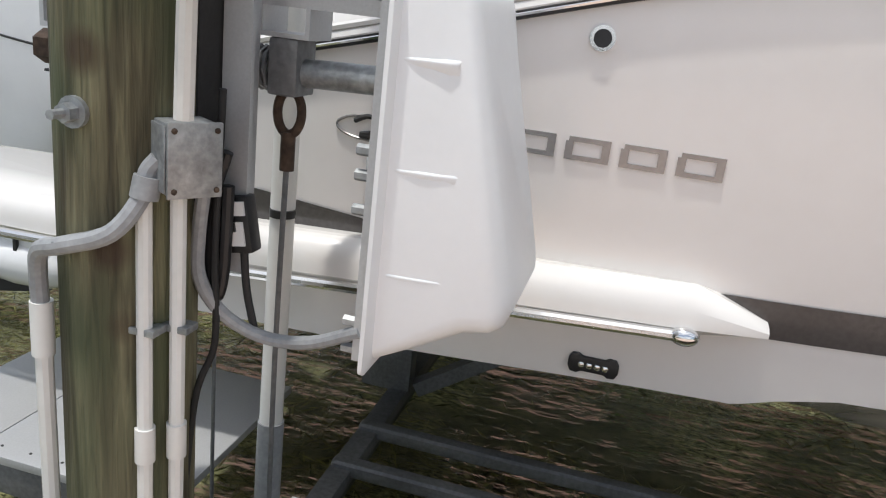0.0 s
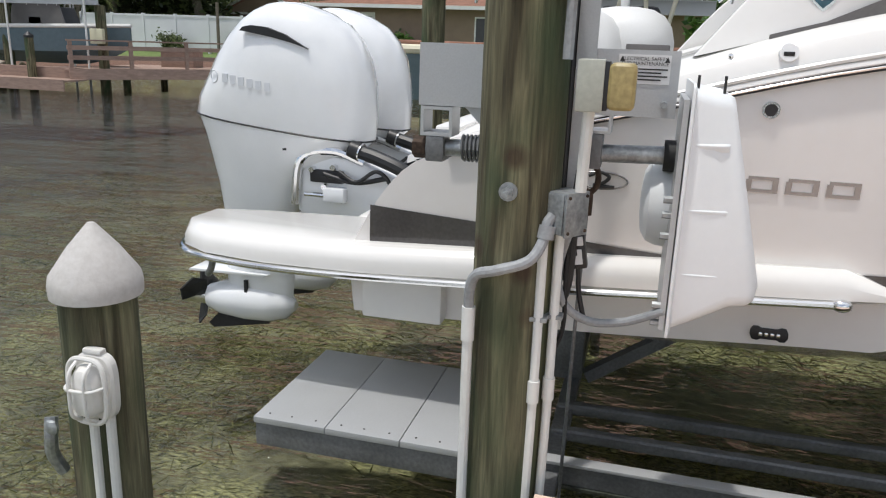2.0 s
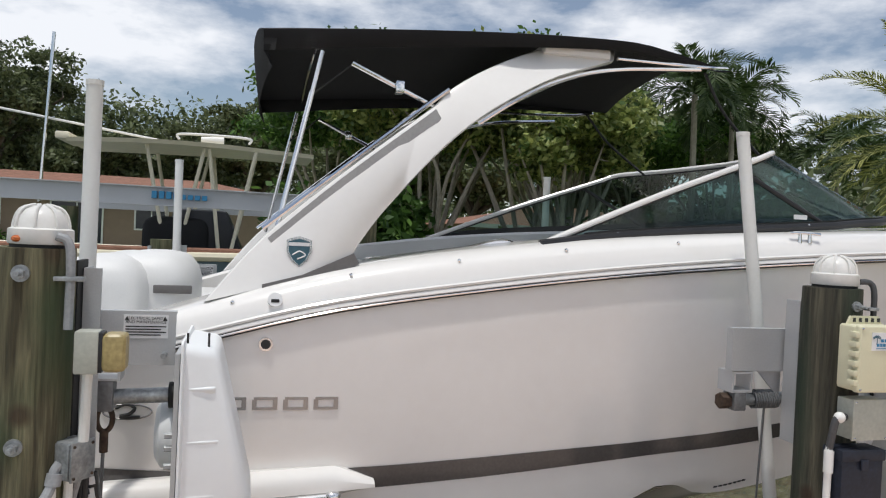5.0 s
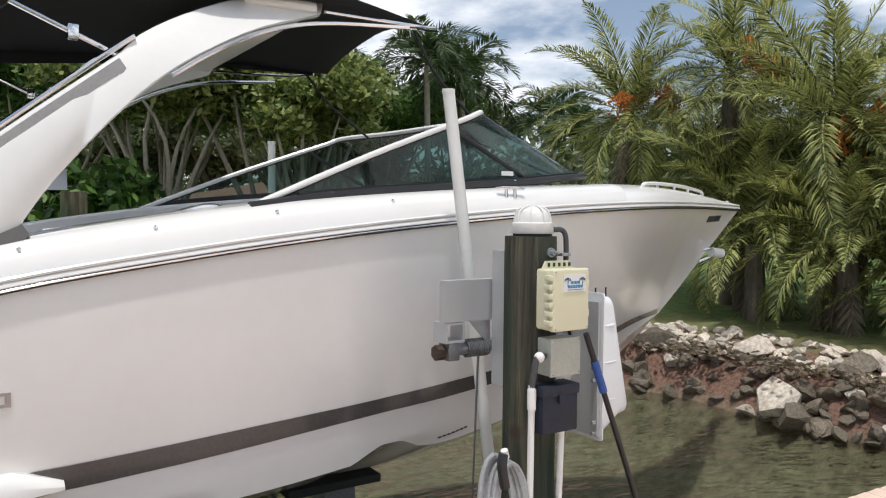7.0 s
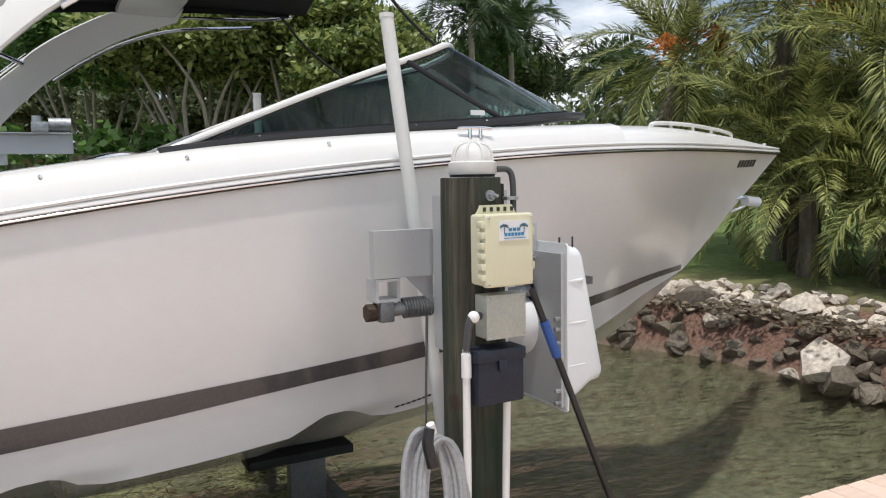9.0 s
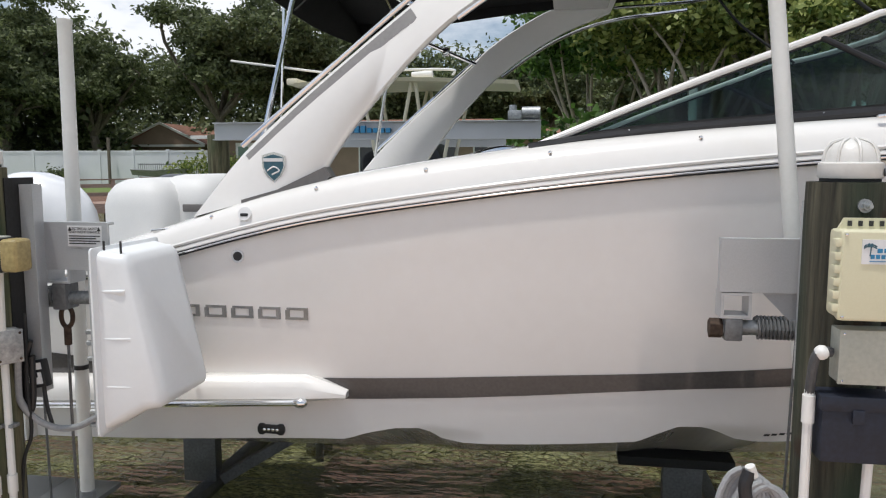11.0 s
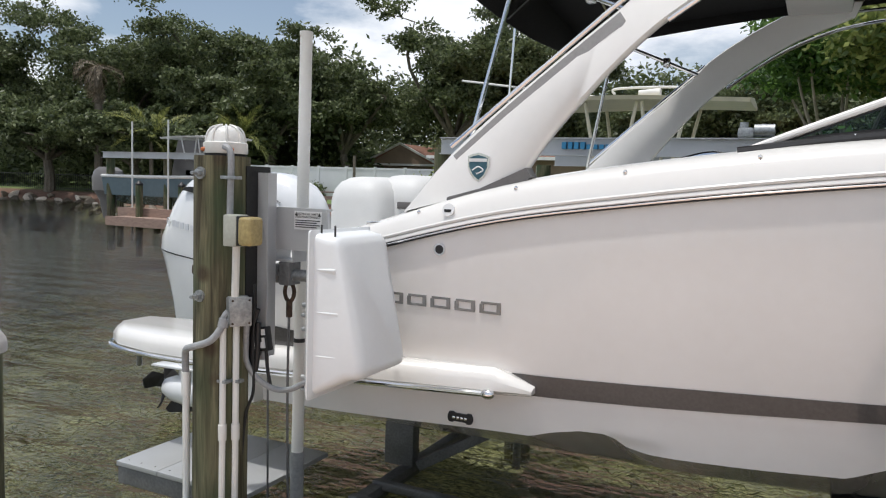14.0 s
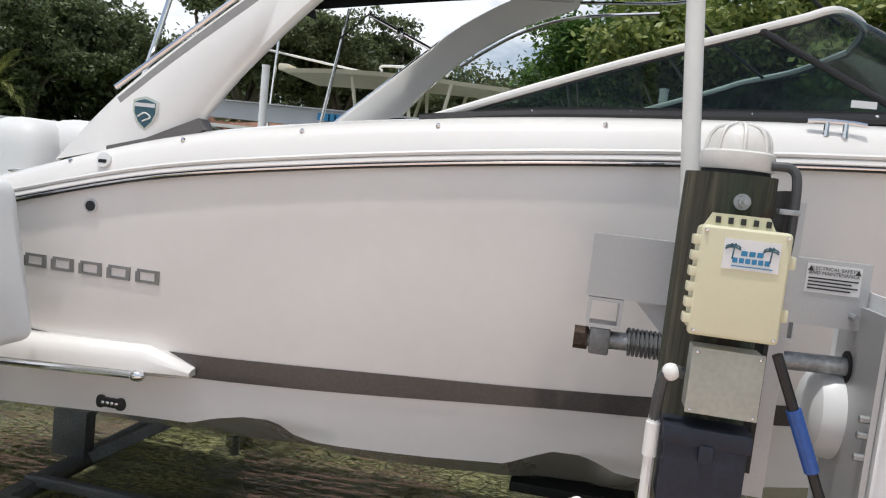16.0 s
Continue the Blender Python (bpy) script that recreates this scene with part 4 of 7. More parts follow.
for sgn in (-1, 1):
    cleat(-0.43, 1.385, 1.845, sgn)
    cleat(3.19, 1.375, 2.42, sgn, 0.22)
    part("bow_rail", tube([(5.05, CY + sgn * 0.80, 2.52), (5.10, CY + sgn * 0.80, 2.575), (5.7, CY + sgn * 0.60, 2.585), (6.4, CY + sgn * 0.33, 2.555), (6.5, CY + sgn * 0.29, 2.51)], 0.016), "gel", boat, "white low bow rail")
    for x, b in ((5.35, 0.71), (5.7, 0.60), (6.05, 0.47)):
        part("bow_rail_post", rod((x, CY + sgn * b, 2.46), (x, CY + sgn * b, 2.575), 0.012, seg=8), "gel", boat)
part("bow_cleat", rod((7.25, CY - 0.03, 2.42), (7.25, CY - 0.03, 2.48), 0.022, seg=10), "chrome", boat)
part("bow_eye", tube([(6.86, CY - 0.03, 1.95), (6.98, CY - 0.04, 1.96), (7.0, CY - 0.04, 1.89), (6.80, CY - 0.03, 1.83)], 0.014), "chrome", boat, "steel bow eye")
part("bow_fender_roller", rod((6.98, CY - 0.04, 1.93), (7.16, CY - 0.04, 1.91), 0.05), "poly", boat, "white roller at the bow")


# silver brand shapes on the hull, drawn as plain blocks
def hull_block(x0, x1, z0, z1, slant=0.0, material="silver", off=0.006):
    bm = bmesh.new()
    q = [(x0, z0), (x1, z0), (x1 + slant, z1), (x0 + slant, z1)]
    a = [bm.verts.new(on_hull(x, z, off)) for x, z in q]
    b = [bm.verts.new(on_hull(x, z, -0.004)) for x, z in q]
    bm.faces.new(a)
    for i in range(4):
        bm.faces.new((a[i], b[i], b[(i + 1) % 4], a[(i + 1) % 4]))
    return bm


for k in range(5):
    x0 = -0.345 + 0.15 * k
    mark = part("brand_shape", hull_block(x0, x0 + 0.122, 1.447, 1.460), "silver", boat, "silver brand shape")
    part("brand_bar", hull_block(x0 + 0.008, x0 + 0.122, 1.498, 1.511), "silver", mark)
    part("brand_bar", hull_block(x0, x0 + 0.022, 1.460, 1.498), "silver", mark)
    part("brand_bar", hull_block(x0 + 0.100, x0 + 0.122, 1.460, 1.498), "silver", mark)
emblem = part("brand_emblem", tube([on_hull(-0.617 + 0.11 * math.cos(a), 1.443 + 0.036 * math.sin(a), 0.004) for a in np.linspace(0, 2 * math.pi, 25)], 0.004, 1, 6), "silver", boat, "oval silver emblem")
part("emblem_swoosh", tube([on_hull(x, z, 0.004) for x, z in ((-0.67, 1.46), (-0.625, 1.478), (-0.585, 1.46), (-0.61, 1.432), (-0.65, 1.42), (-0.56, 1.417))], 0.008, 4, 6), "ink", emblem)
for k in range(7):
    part("model_script", hull_block(2.66 + 0.036 * k, 2.685 + 0.036 * k, 0.918 + 0.004 * k, 0.928 + 0.004 * k, 0.006, "ink", 0.004), "ink", boat)
for k in range(6):
    x = 6.62 + 0.068 * k
    part("registration_bar", hull_block(x, x + 0.05, 2.245 + 0.002 * k, 2.31 + 0.002 * k, 0.012, "ink", 0.004), "ink", boat)


# ---- outboard engines, two alike on the transom ----
def outboard(cy0):
    cowl_rows = [(1.52, 1.395, -3.225, -2.05, 0.265), (1.62, 1.55, -3.20, -2.045, 0.285), (1.74, 1.72, -3.13, -2.055, 0.29), (1.87, 1.87, -3.06, -2.09, 0.285), (1.98, 1.98, -2.985, -2.15, 0.27), (2.07, 2.07, -2.90, -2.23, 0.24), (2.135, 2.13, -2.81, -2.34, 0.20), (2.175, 2.17, -2.72, -2.45, 0.14), (2.19, 2.187, -2.66, -2.52, 0.07)]
    rings = []
    for za, zf, xa, xf, hw in cowl_rows:
        ring = superoval(xa, xf, hw, 0, cy0)
        rings.append([(x, y, za + (zf - za) * (x - xa) / (xf - xa)) for x, y, _ in ring])
    engine = part("outboard_engine", loft(rings), "engine", boat, "pearl white outboard engine cowl", flat_angle=50)
    seam = [(x, y, z - 0.006) for x, y, z in rings[0]]
    part("cowl_seam", tube(seam + seam[:1], 0.006, 1, 6), "black", engine)
    lower_rows = [(1.51, 1.385, -3.22, -2.055, 0.262), (1.40, 1.30, -3.18, -2.15, 0.25), (1.25, 1.2, -3.14, -2.36, 0.22), (1.08, 1.08, -3.10, -2.50, 0.19), (0.88, 0.88, -3.075, -2.58, 0.16), (0.62, 0.62, -3.06, -2.62, 0.11), (0.45, 0.45, -3.08, -2.62, 0.075)]
    rings = []
    for za, zf, xa, xf, hw in lower_rows:
        ring = superoval(xa, xf, hw, 0, cy0)
        rings.append([(x, y, za + (zf - za) * (x - xa) / (xf - xa)) for x, y, _ in ring])
    part("midsection", loft(rings), "engine", engine, "white engine midsection", flat_angle=50)
    part("cavitation_plate", prism([(-3.34, 0.45), (-2.78, 0.46), (-2.74, 0.48), (-3.32, 0.47)], cy0 - 0.11, cy0 + 0.11, bevel=0.006), "engine", engine)
    part("gearcase", loft([[(x, cy0 + r * math.cos(a), 0.25 + r * math.sin(a) * 1.05) for a in np.linspace(0, 2 * math.pi, 15)[:-1]] for x, r in ((-3.24, 0.08), (-3.14, 0.115), (-2.95, 0.132), (-2.78, 0.125), (-2.66, 0.09), (-2.60, 0.03))]), "engine", engine)
    part("gear_leg", loft([superoval(-3.10, -2.60, 0.085, 0.52, cy0, p=2), superoval(-3.10, -2.62, 0.07, 0.3, cy0, p=2)]), "engine", engine)
    part("skeg", prism([(-3.12, 0.20), (-2.68, 0.20), (-2.80, 0.10), (-3.22, 0.02), (-3.26, 0.05)], cy0 - 0.012, cy0 + 0.012), "rubber", engine, "dark skeg fin")
    hub = part("propeller", rod((-3.40, cy0, 0.25), (-3.20, cy0, 0.25), 0.055, 0.075), "chrome", engine, "steel propeller")
    for k in range(3):
        a = 2 * math.pi * k / 3 + 0.5
        c, s = math.cos(a), math.sin(a)
        bm = bmesh.new()
        blade = [(-3.26, 0.05, -0.02), (-3.24, 0.12, -0.08), (-3.30, 0.19, -0.07), (-3.36, 0.20, 0.02), (-3.37, 0.13, 0.08), (-3.34, 0.05, 0.03)]
        for off in (0.0, 0.012):
            bm.faces.new([bm.verts.new((x + off, cy0 + r * c - t * s, 0.25 + r * s + t * c)) for x, r, t in blade])
        vs = list(bm.verts)
        for i in range(6):
            bm.faces.new((vs[i], vs[(i + 1) % 6], vs[6 + (i + 1) % 6], vs[6 + i]))
        part("blade", bm, "rubber", engine, "dark propeller blade")
    for sgn in (-1, 1):
        ys = cy0 + sgn * 0.262
        vent = [(-2.79, 2.045), (-2.77, 2.066), (-2.72, 2.076), (-2.62, 2.068), (-2.5, 2.03), (-2.36, 1.955), (-2.46, 1.985), (-2.58, 2.012), (-2.7, 2.032)]
        part("air_vent", prism([(x, z - 0.03) for x, z in vent], ys - 0.02, ys + 0.02), "black", engine, "black air intake slot")
        def cowl(x):
            return cy0 + sgn * (0.283 * (1 - abs((x + 2.595) / 0.55) ** 2.6) ** (1 / 2.6) + 0.003)
        for k in range(6):
            x = -2.925 + 0.058 * k
            part("brand_bar", box(x, x + 0.036, cowl(x + 0.018) - 0.006, cowl(x + 0.018) + 0.006, 1.715 - 0.008 * k, 1.765 - 0.008 * k), "palegrey", engine)
        ring_ = [(-3.0 + 0.030 * math.cos(a), cowl(-3.0 + 0.030 * math.cos(a)), 1.745 + 0.036 * math.sin(a)) for a in np.linspace(0, 2 * math.pi, 17)]
        part("emblem_ring", tube(ring_, 0.004, 1, 5), "palegrey", engine)
        part("side_plug", box(-2.55, -2.525, cy0 + sgn * 0.235 - 0.01, cy0 + sgn * 0.235 + 0.01, 1.33, 1.365), "black", engine)
        part("trim_mark", box(-2.93, -2.91, cy0 + sgn * 0.088 - 0.01, cy0 + sgn * 0.088 + 0.01, 0.33, 0.42), "black", engine)
    part("clamp_bracket", prism([(-2.45, 1.30), (-2.15, 1.30), (-1.85, 1.20), (-1.85, 0.92), (-2.25, 0.85), (-2.50, 0.95)], cy0 - 0.17, cy0 + 0.17, bevel=0.03), "engine", engine, "white cast mounting bracket")
    part("bracket_plate", box(-2.40, -2.18, cy0 - 0.195, cy0 - 0.165, 1.14, 1.22, 0.015), "black", engine, "black steering plate")
    for bx, bz in ((-2.38, 1.22), (-2.24, 1.24), (-2.3, 1.12), (-2.18, 1.1)):
        part("bracket_bolt", rod((bx, cy0 - 0.17, bz), (bx, cy0 - 0.215, bz), 0.018, seg=8), "chrome", engine)
    part("bracket_arm", tube([(-2.5, cy0 - 0.19, 1.0), (-2.45, cy0 - 0.2, 1.28), (-2.25, cy0 - 0.19, 1.34), (-2.05, cy0 - 0.18, 1.28)], 0.028), "chrome", engine, "bright bracket arm")
    part("rigging_hose", tube([(-2.12, cy0 - 0.17, 1.35), (-1.95, cy0 - 0.19, 1.31), (-1.78, cy0 - 0.20, 1.24), (-1.74, cy0 - 0.18, 1.14), (-1.86, cy0 - 0.15, 1.02), (-2.02, cy0 - 0.12, 0.95)], 0.043, 5, 10), "black", engine, "thick black rigging hose")
    part("hose_collar", rod((-2.14, cy0 - 0.17, 1.355), (-2.07, cy0 - 0.175, 1.335), 0.056), "black", engine)
    part("hose_ring", rod((-2.075, cy0 - 0.175, 1.336), (-2.066, cy0 - 0.176, 1.334), 0.058), "chrome", engine)
    part("battery_cable", tube([(-2.2, cy0 - 0.21, 1.22), (-2.08, cy0 - 0.23, 1.17), (-1.96, cy0 - 0.22, 1.24), (-1.88, cy0 - 0.2, 1.16), (-1.9, cy0 - 0.2, 1.0)], 0.012), "black", engine, "thin black cable")
    part("swivel_block", box(-2.30, -2.16, cy0 - 0.235, cy0 - 0.16, 1.03, 1.12, 0.015), "engine", engine, "white swivel block")
    part("steering_rod", rod((-2.42, cy0 - 0.22, 1.07), (-2.28, cy0 - 0.22, 1.07), 0.014, seg=8), "chrome", engine)
    part("engine_link", tube([(-2.3, cy0 - 0.21, 1.2), (-2.1, cy0 - 0.2, 1.16), (-1.9, cy0 - 0.2, 1.2)], 0.015), "black", engine)


outboard(3.26)
outboard(3.96)
# Short line hanging from the stern edge of the swim platform.
part("bow_tie", tube([(-2.72, CY - 1.12, 0.9), (-2.74, CY - 1.1, 0.74), (-2.80, CY - 1.05, 0.66)], 0.02), "enggrey", boat)


# ---- the boat lift at the dock: piles, beams, guide poles ----
def pile(x, y, top, r, label, lean=(0, 0), base=-1.2, name="timber_pile", wood="pile"):
    ob = thing(name, (x, y, base), label, "piling", "timber pilings")
    rings = []
    seg = 28
    for i, z in enumerate(np.linspace(base, top, 26)):
        f = (z - top)
        ring = []
        for k in range(seg):
            a = 2 * math.pi * k / seg
            rr = r * (1 + 0.02 * noise.noise((x * 3 + math.cos(a) * 1.5, math.sin(a) * 1.5 + y, z * 0.5)) + 0.006 * noise.noise((k * 1.7, z * 0.3, x)))
            rr *= 0.985 if i == 25 else 1
            ring.append((x + lean[0] * f + rr * math.cos(a), y + lean[1] * f + rr * math.sin(a), z))
        rings.append(ring)
    part("shaft", loft(rings), wood, ob)
    return ob


p1 = pile(-0.842, 1.335, 2.235, 0.138, "weathered green-brown timber piling with bolts at the dock edge")
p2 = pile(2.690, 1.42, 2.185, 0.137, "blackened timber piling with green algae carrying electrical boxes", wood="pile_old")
p3 = pile(-2.155, 0.89, 1.185, 0.124, "short timber piling with a white conical cap")
p4 = pile(-0.85, 5.82, 2.20, 0.138, "timber piling beyond the boat")
p5 = pile(2.75, 5.85, 2.20, 0.138, "timber piling beyond the boat")
part("cone_cap", loft([[(-2.155 + r * math.cos(a), 0.89 + r * math.sin(a), z - 0.016) for a in np.linspace(0, 2 * math.pi, 29)[:-1]] for r, z in ((0.146, 1.165), (0.148, 1.20), (0.142, 1.235), (0.08, 1.325), (0.012, 1.405))]), "capw", p3, "white plastic cone cap")


def bolt(parent, x, y, z, d=(0, -1, 0), r=0.030):
    d = Vector(d)
    c = Vector((x, y, z))
    w = part("bolt_washer", rod(c, c + d * 0.012, r), "galv", parent, "galvanised bolt and washer")
    part("bolt_nut", rod(c + d * 0.01, c + d * 0.035, r * 0.62, seg=6), "galv", w)
    part("bolt_end", rod(c + d * 0.03, c + d * 0.065, r * 0.3, seg=8), "galv", w)


bolt(p1, -0.852, 1.200, 1.543), bolt(p1, -0.85, 1.200, 2.148)
bolt(p2, 2.706, 1.286, 2.105, r=0.024)


def dome_lamp(x, y, z, wire):
    ob = thing("dome_lamp", (x, y, z), "round caged dome lamp on top of a piling", "lamp", "piling lamps")
    def disc(rows):
        return loft([[(x + 0.88 * r * math.cos(a), y + 0.88 * r * math.sin(a), z + 0.95 * h) for a in np.linspace(0, 2 * math.pi, 33)[:-1]] for r, h in rows])
    part("gasket", disc(((0.115, 0.0), (0.115, 0.014))), "rubber", ob)
    part("base", disc(((0.120, 0.012), (0.125, 0.02), (0.123, 0.068), (0.110, 0.074))), "dome", ob, "off-white lamp base")
    part("dome", disc(((0.105, 0.072), (0.103, 0.09), (0.094, 0.12), (0.073, 0.143), (0.038, 0.157), (0.006, 0.160))), "dome", ob, "frosted dome")
    for k in range(8):
        a = 2 * math.pi * k / 8
        part("cage_rib", tube([(x + 0.88 * r * math.cos(a), y + 0.88 * r * math.sin(a), z + 0.95 * h) for r, h in ((0.108, 0.072), (0.106, 0.092), (0.096, 0.124), (0.075, 0.148), (0.03, 0.162))], 0.006, 3, 6), "dome", ob)
    for k, s in enumerate((-0.55, 0.95) if wire else ()):
        a = -math.pi / 2 + s
        part("reflector", ball((x + 0.106 * math.cos(a), y + 0.106 * math.sin(a), z + 0.030), 0.016, squash=(1.2, 1.2, 0.8), seg=10), "amber", ob)
    return ob


dome_lamp(-0.825, 1.34, 2.236, True)
dome_lamp(2.70, 1.42, 2.187, False)


def pipe(name, pts, r, material, label, category="conduit", smooth=True):
    ob = part(name, tube(pts, r, smooth=smooth), material, None)
    return tagged(ob, label, category)


def clip(parent, x, y, z, w=0.05):
    part("pipe_clip", box(x - w, x + w, y - 0.014, y + 0.03, z - 0.008, z + 0.008, 0.003), "galv", parent)


# wiring on the first piling
c = pipe("conduit", [(-0.752, 1.25, 2.28), (-0.715, 1.25, 2.26), (-0.703, 1.245, 2.18), (-0.703, 1.24, 1.95)], 0.016, "pvcgrey", "grey conduit from the lamp down a piling")
clip(c, -0.705, 1.24, 2.13)
sw = thing("switch_box", (-0.62, 1.2, 1.88), "grey outdoor switch box with yellowed cover on a piling", "switch box")
part("box", box(-0.665, -0.585, 1.15, 1.24, 1.805, 1.955, 0.008), "boxgrey", sw)
part("gasket", box(-0.588, -0.572, 1.155, 1.235, 1.81, 1.95, 0.003), "black", sw)
part("cover", box(-0.575, -0.495, 1.145, 1.245, 1.812, 1.948, 0.022, seg=3), "yellowed", sw, "yellowed clear cover")
c = pipe("conduit", [(-0.625, 1.20, 1.81), (-0.63, 1.20, 1.56)], 0.018, "pvc", "white conduit between switch box and junction box")
jb = thing("junction_box", (-0.6815, 1.283, 1.41), "weathered grey metal junction box on a piling", "junction box")
turn35 = Matrix.Translation((-0.6815, 1.283, 0)) @ Matrix.Rotation(radians(-35), 4, "Z") @ Matrix.Translation((0.6815, -1.283, 0))
for nm, bm in (("box", box(-0.7265, -0.6365, 1.233, 1.333, 1.408, 1.545, 0.006)), ("lid", box(-0.6365, -0.628, 1.230, 1.336, 1.405, 1.548, 0.003)), ("cover_plate", box(-0.722, -0.641, 1.228, 1.233, 1.413, 1.54, 0.003))):
    bmesh.ops.transform(bm, matrix=turn35, verts=bm.verts)
    part(nm, bm, "galv", jb)
for yy_, zz_ in ((1.242, 1.533), (1.324, 1.533), (1.242, 1.42), (1.324, 1.42)):
    part("lid_screw", ball(turn35 @ Vector((-0.627, yy_, zz_)), 0.006, seg=8), "rust", jb)
for x, y in ((-0.736, 1.235), (-0.690, 1.278)):
    c = pipe("conduit", [(x, y, 1.42), (x, y, 0.8), (x - 0.006, y + 0.005, 0.2), (x - 0.008, y + 0.01, -0.8)], 0.016, "pvc", "white conduit running down a piling into the water")
    clip(c, x, y, 1.12, 0.03)
    part("coupling", rod((x, y, 0.82), (x, y, 0.90), 0.021), "pvc", c)
c = pipe("conduit", [(-0.712, 1.245, 1.47), (-0.727, 1.235, 1.445), (-0.732, 1.225, 1.40), (-0.77, 1.185, 1.33), (-0.87, 1.173, 1.29), (-0.94, 1.195, 1.262), (-0.966, 1.215, 1.20), (-0.968, 1.222, 1.10)], 0.018, "pvcgrey", "grey flexible conduit curving round a piling")
part("elbow_collar", rod((-0.726, 1.235, 1.437), (-0.731, 1.228, 1.395), 0.027), "pvcgrey", c)
clip(c, -0.87, 1.172, 1.292, 0.012)
c = pipe("conduit", [(-0.968, 1.222, 1.13), (-0.965, 1.225, 0.2), (-0.965, 1.225, -0.8)], 0.018, "pvc", "white conduit on the side of a piling")
part("coupling", rod((-0.968, 1.222, 1.02), (-0.968, 1.222, 1.14), 0.023), "pvc", c)
pipe("cable", [(-0.66, 1.32, 1.42), (-0.69, 1.35, 1.30), (-0.692, 1.36, 1.20), (-0.655, 1.40, 1.11), (-0.575, 1.436, 1.06), (-0.46, 1.42, 1.08), (-0.336, 1.392, 1.145)], 0.015, "pvcgrey", "grey flexible conduit hanging to the drive cover", "cable")
pipe("cable", [(-0.655, 1.37, 1.60), (-0.665, 1.38, 1.45), (-0.67, 1.38, 1.25), (-0.665, 1.38, 1.05), (-0.70, 1.36, 0.9), (-0.72, 1.35, 0.5), (-0.72, 1.35, -0.3)], 0.008, "rubber", "black cable hanging beside a piling", "cable")
pg = thing("plug_adapter", (-0.64, 1.43, 1.25), "black plug adapter with white labels hanging by a piling", "plug")
tilt = Matrix.Rotation(radians(-10), 4, "Y")
part("body", box(-0.672, -0.612, 1.415, 1.46, 1.25, 1.375, 0.008, turn=tilt), "black", pg)
part("label_plate", box(-0.660, -0.624, 1.409, 1.415, 1.335, 1.365, turn=tilt), "sticker", pg)
part("label_plate", box(-0.664, -0.622, 1.409, 1.415, 1.268, 1.32, turn=tilt), "sticker", pg)
part("label_mark", box(-0.648, -0.640, 1.406, 1.409, 1.30, 1.32, turn=tilt), "ink", pg)
part("lead", tube([(-0.635, 1.44, 1.25), (-0.625, 1.44, 1.16), (-0.60, 1.44, 1.06)], 0.009), "black", pg)
part("loop", tube([(-0.66, 1.40, 1.47), (-0.69, 1.40, 1.36), (-0.695, 1.40, 1.20), (-0.675, 1.40, 1.15), (-0.66, 1.40, 1.22), (-0.655, 1.40, 1.40)], 0.014), "black", pg)

# cage light on the short piling
cl = thing("bulkhead_light", (-2.060, 0.810, 0.86), "white caged bulkhead light on a short piling", "lamp")
def rounded(hw, hh, y, n=32, p=3.6):
    return [(-2.115 + hw * math.copysign(abs(math.cos(a)) ** (2 / p), math.cos(a)), y, 0.895 + hh * math.copysign(abs(math.sin(a)) ** (2 / p), math.sin(a))) for a in np.linspace(0, 2 * math.pi, n + 1)[:-1]]


part("base", loft([rounded(0.072, 0.115, y) if d == 0 else rounded(0.072 - d, 0.115 - d, y) for y, d in ((0.832, 0), (0.808, 0), (0.800, 0.008))]), "dome", cl)
part("top_boss", box(-2.15, -2.08, 0.80, 0.832, 1.005, 1.025, 0.008), "dome", cl)
part("lens", loft([rounded(0.052 - d, 0.090 - d, y, p=2.6) for y, d in ((0.80, 0.0), (0.765, 0.003), (0.745, 0.012), (0.735, 0.03))]), "dome", cl, "frosted lens")
ringline = rounded(0.068, 0.110, 0.770)
part("guard_ring", tube(ringline + ringline[:1], 0.009, 1, 8), "dome", cl)
for gx in (-0.028, 0.028):
    part("guard_bar", tube([(-2.115 + gx, 0.772, 1.0), (-2.115 + gx, 0.728, 0.965), (-2.115 + gx, 0.722, 0.895), (-2.115 + gx, 0.728, 0.825), (-2.115 + gx, 0.772, 0.79)], 0.006), "dome", cl)
part("guard_bar", tube([(-2.182, 0.772, 0.915), (-2.155, 0.726, 0.915), (-2.075, 0.726, 0.915), (-2.048, 0.772, 0.915)], 0.006), "dome", cl)
for dx in (-0.03, 0.035):
    pipe("conduit", [(-2.085 + dx, 0.775, 0.79), (-2.085 + dx, 0.775, 0.1), (-2.080 + dx, 0.775, -0.7)], 0.016, "pvc", "white conduit below a bulkhead light")
cl.location += Vector((0.03, -0.045, -0.015))
sp = thing("water_tap", (-2.30, 0.80, 0.62), "small grey metal water tap on a short piling", "tap")
part("tap_body", tube([(-2.30, 0.82, 0.5), (-2.31, 0.79, 0.58), (-2.29, 0.77, 0.66), (-2.30, 0.79, 0.72)], 0.022), "galv", sp)
part("handle", ball((-2.275, 0.76, 0.70), 0.028, squash=(1, 0.5, 1), seg=10), "galv", sp)


def text_mesh(words, size, at, name, parent, material="ink"):
    cu = bpy.data.curves.new(name, "FONT")
    cu.body, cu.size, cu.extrude, cu.align_x = words, size, 0.0005, "CENTER"
    tmp = bpy.data.objects.new(name, cu)
    scene.collection.objects.link(tmp)
    bpy.context.view_layer.update()
    me = bpy.data.meshes.new_from_object(tmp.evaluated_get(bpy.context.evaluated_depsgraph_get()))
    bpy.data.objects.remove(tmp)
    me.transform(Matrix.Translation(at) @ Matrix.Rotation(radians(90), 4, "X"))
    return link(name, me, material, parent)


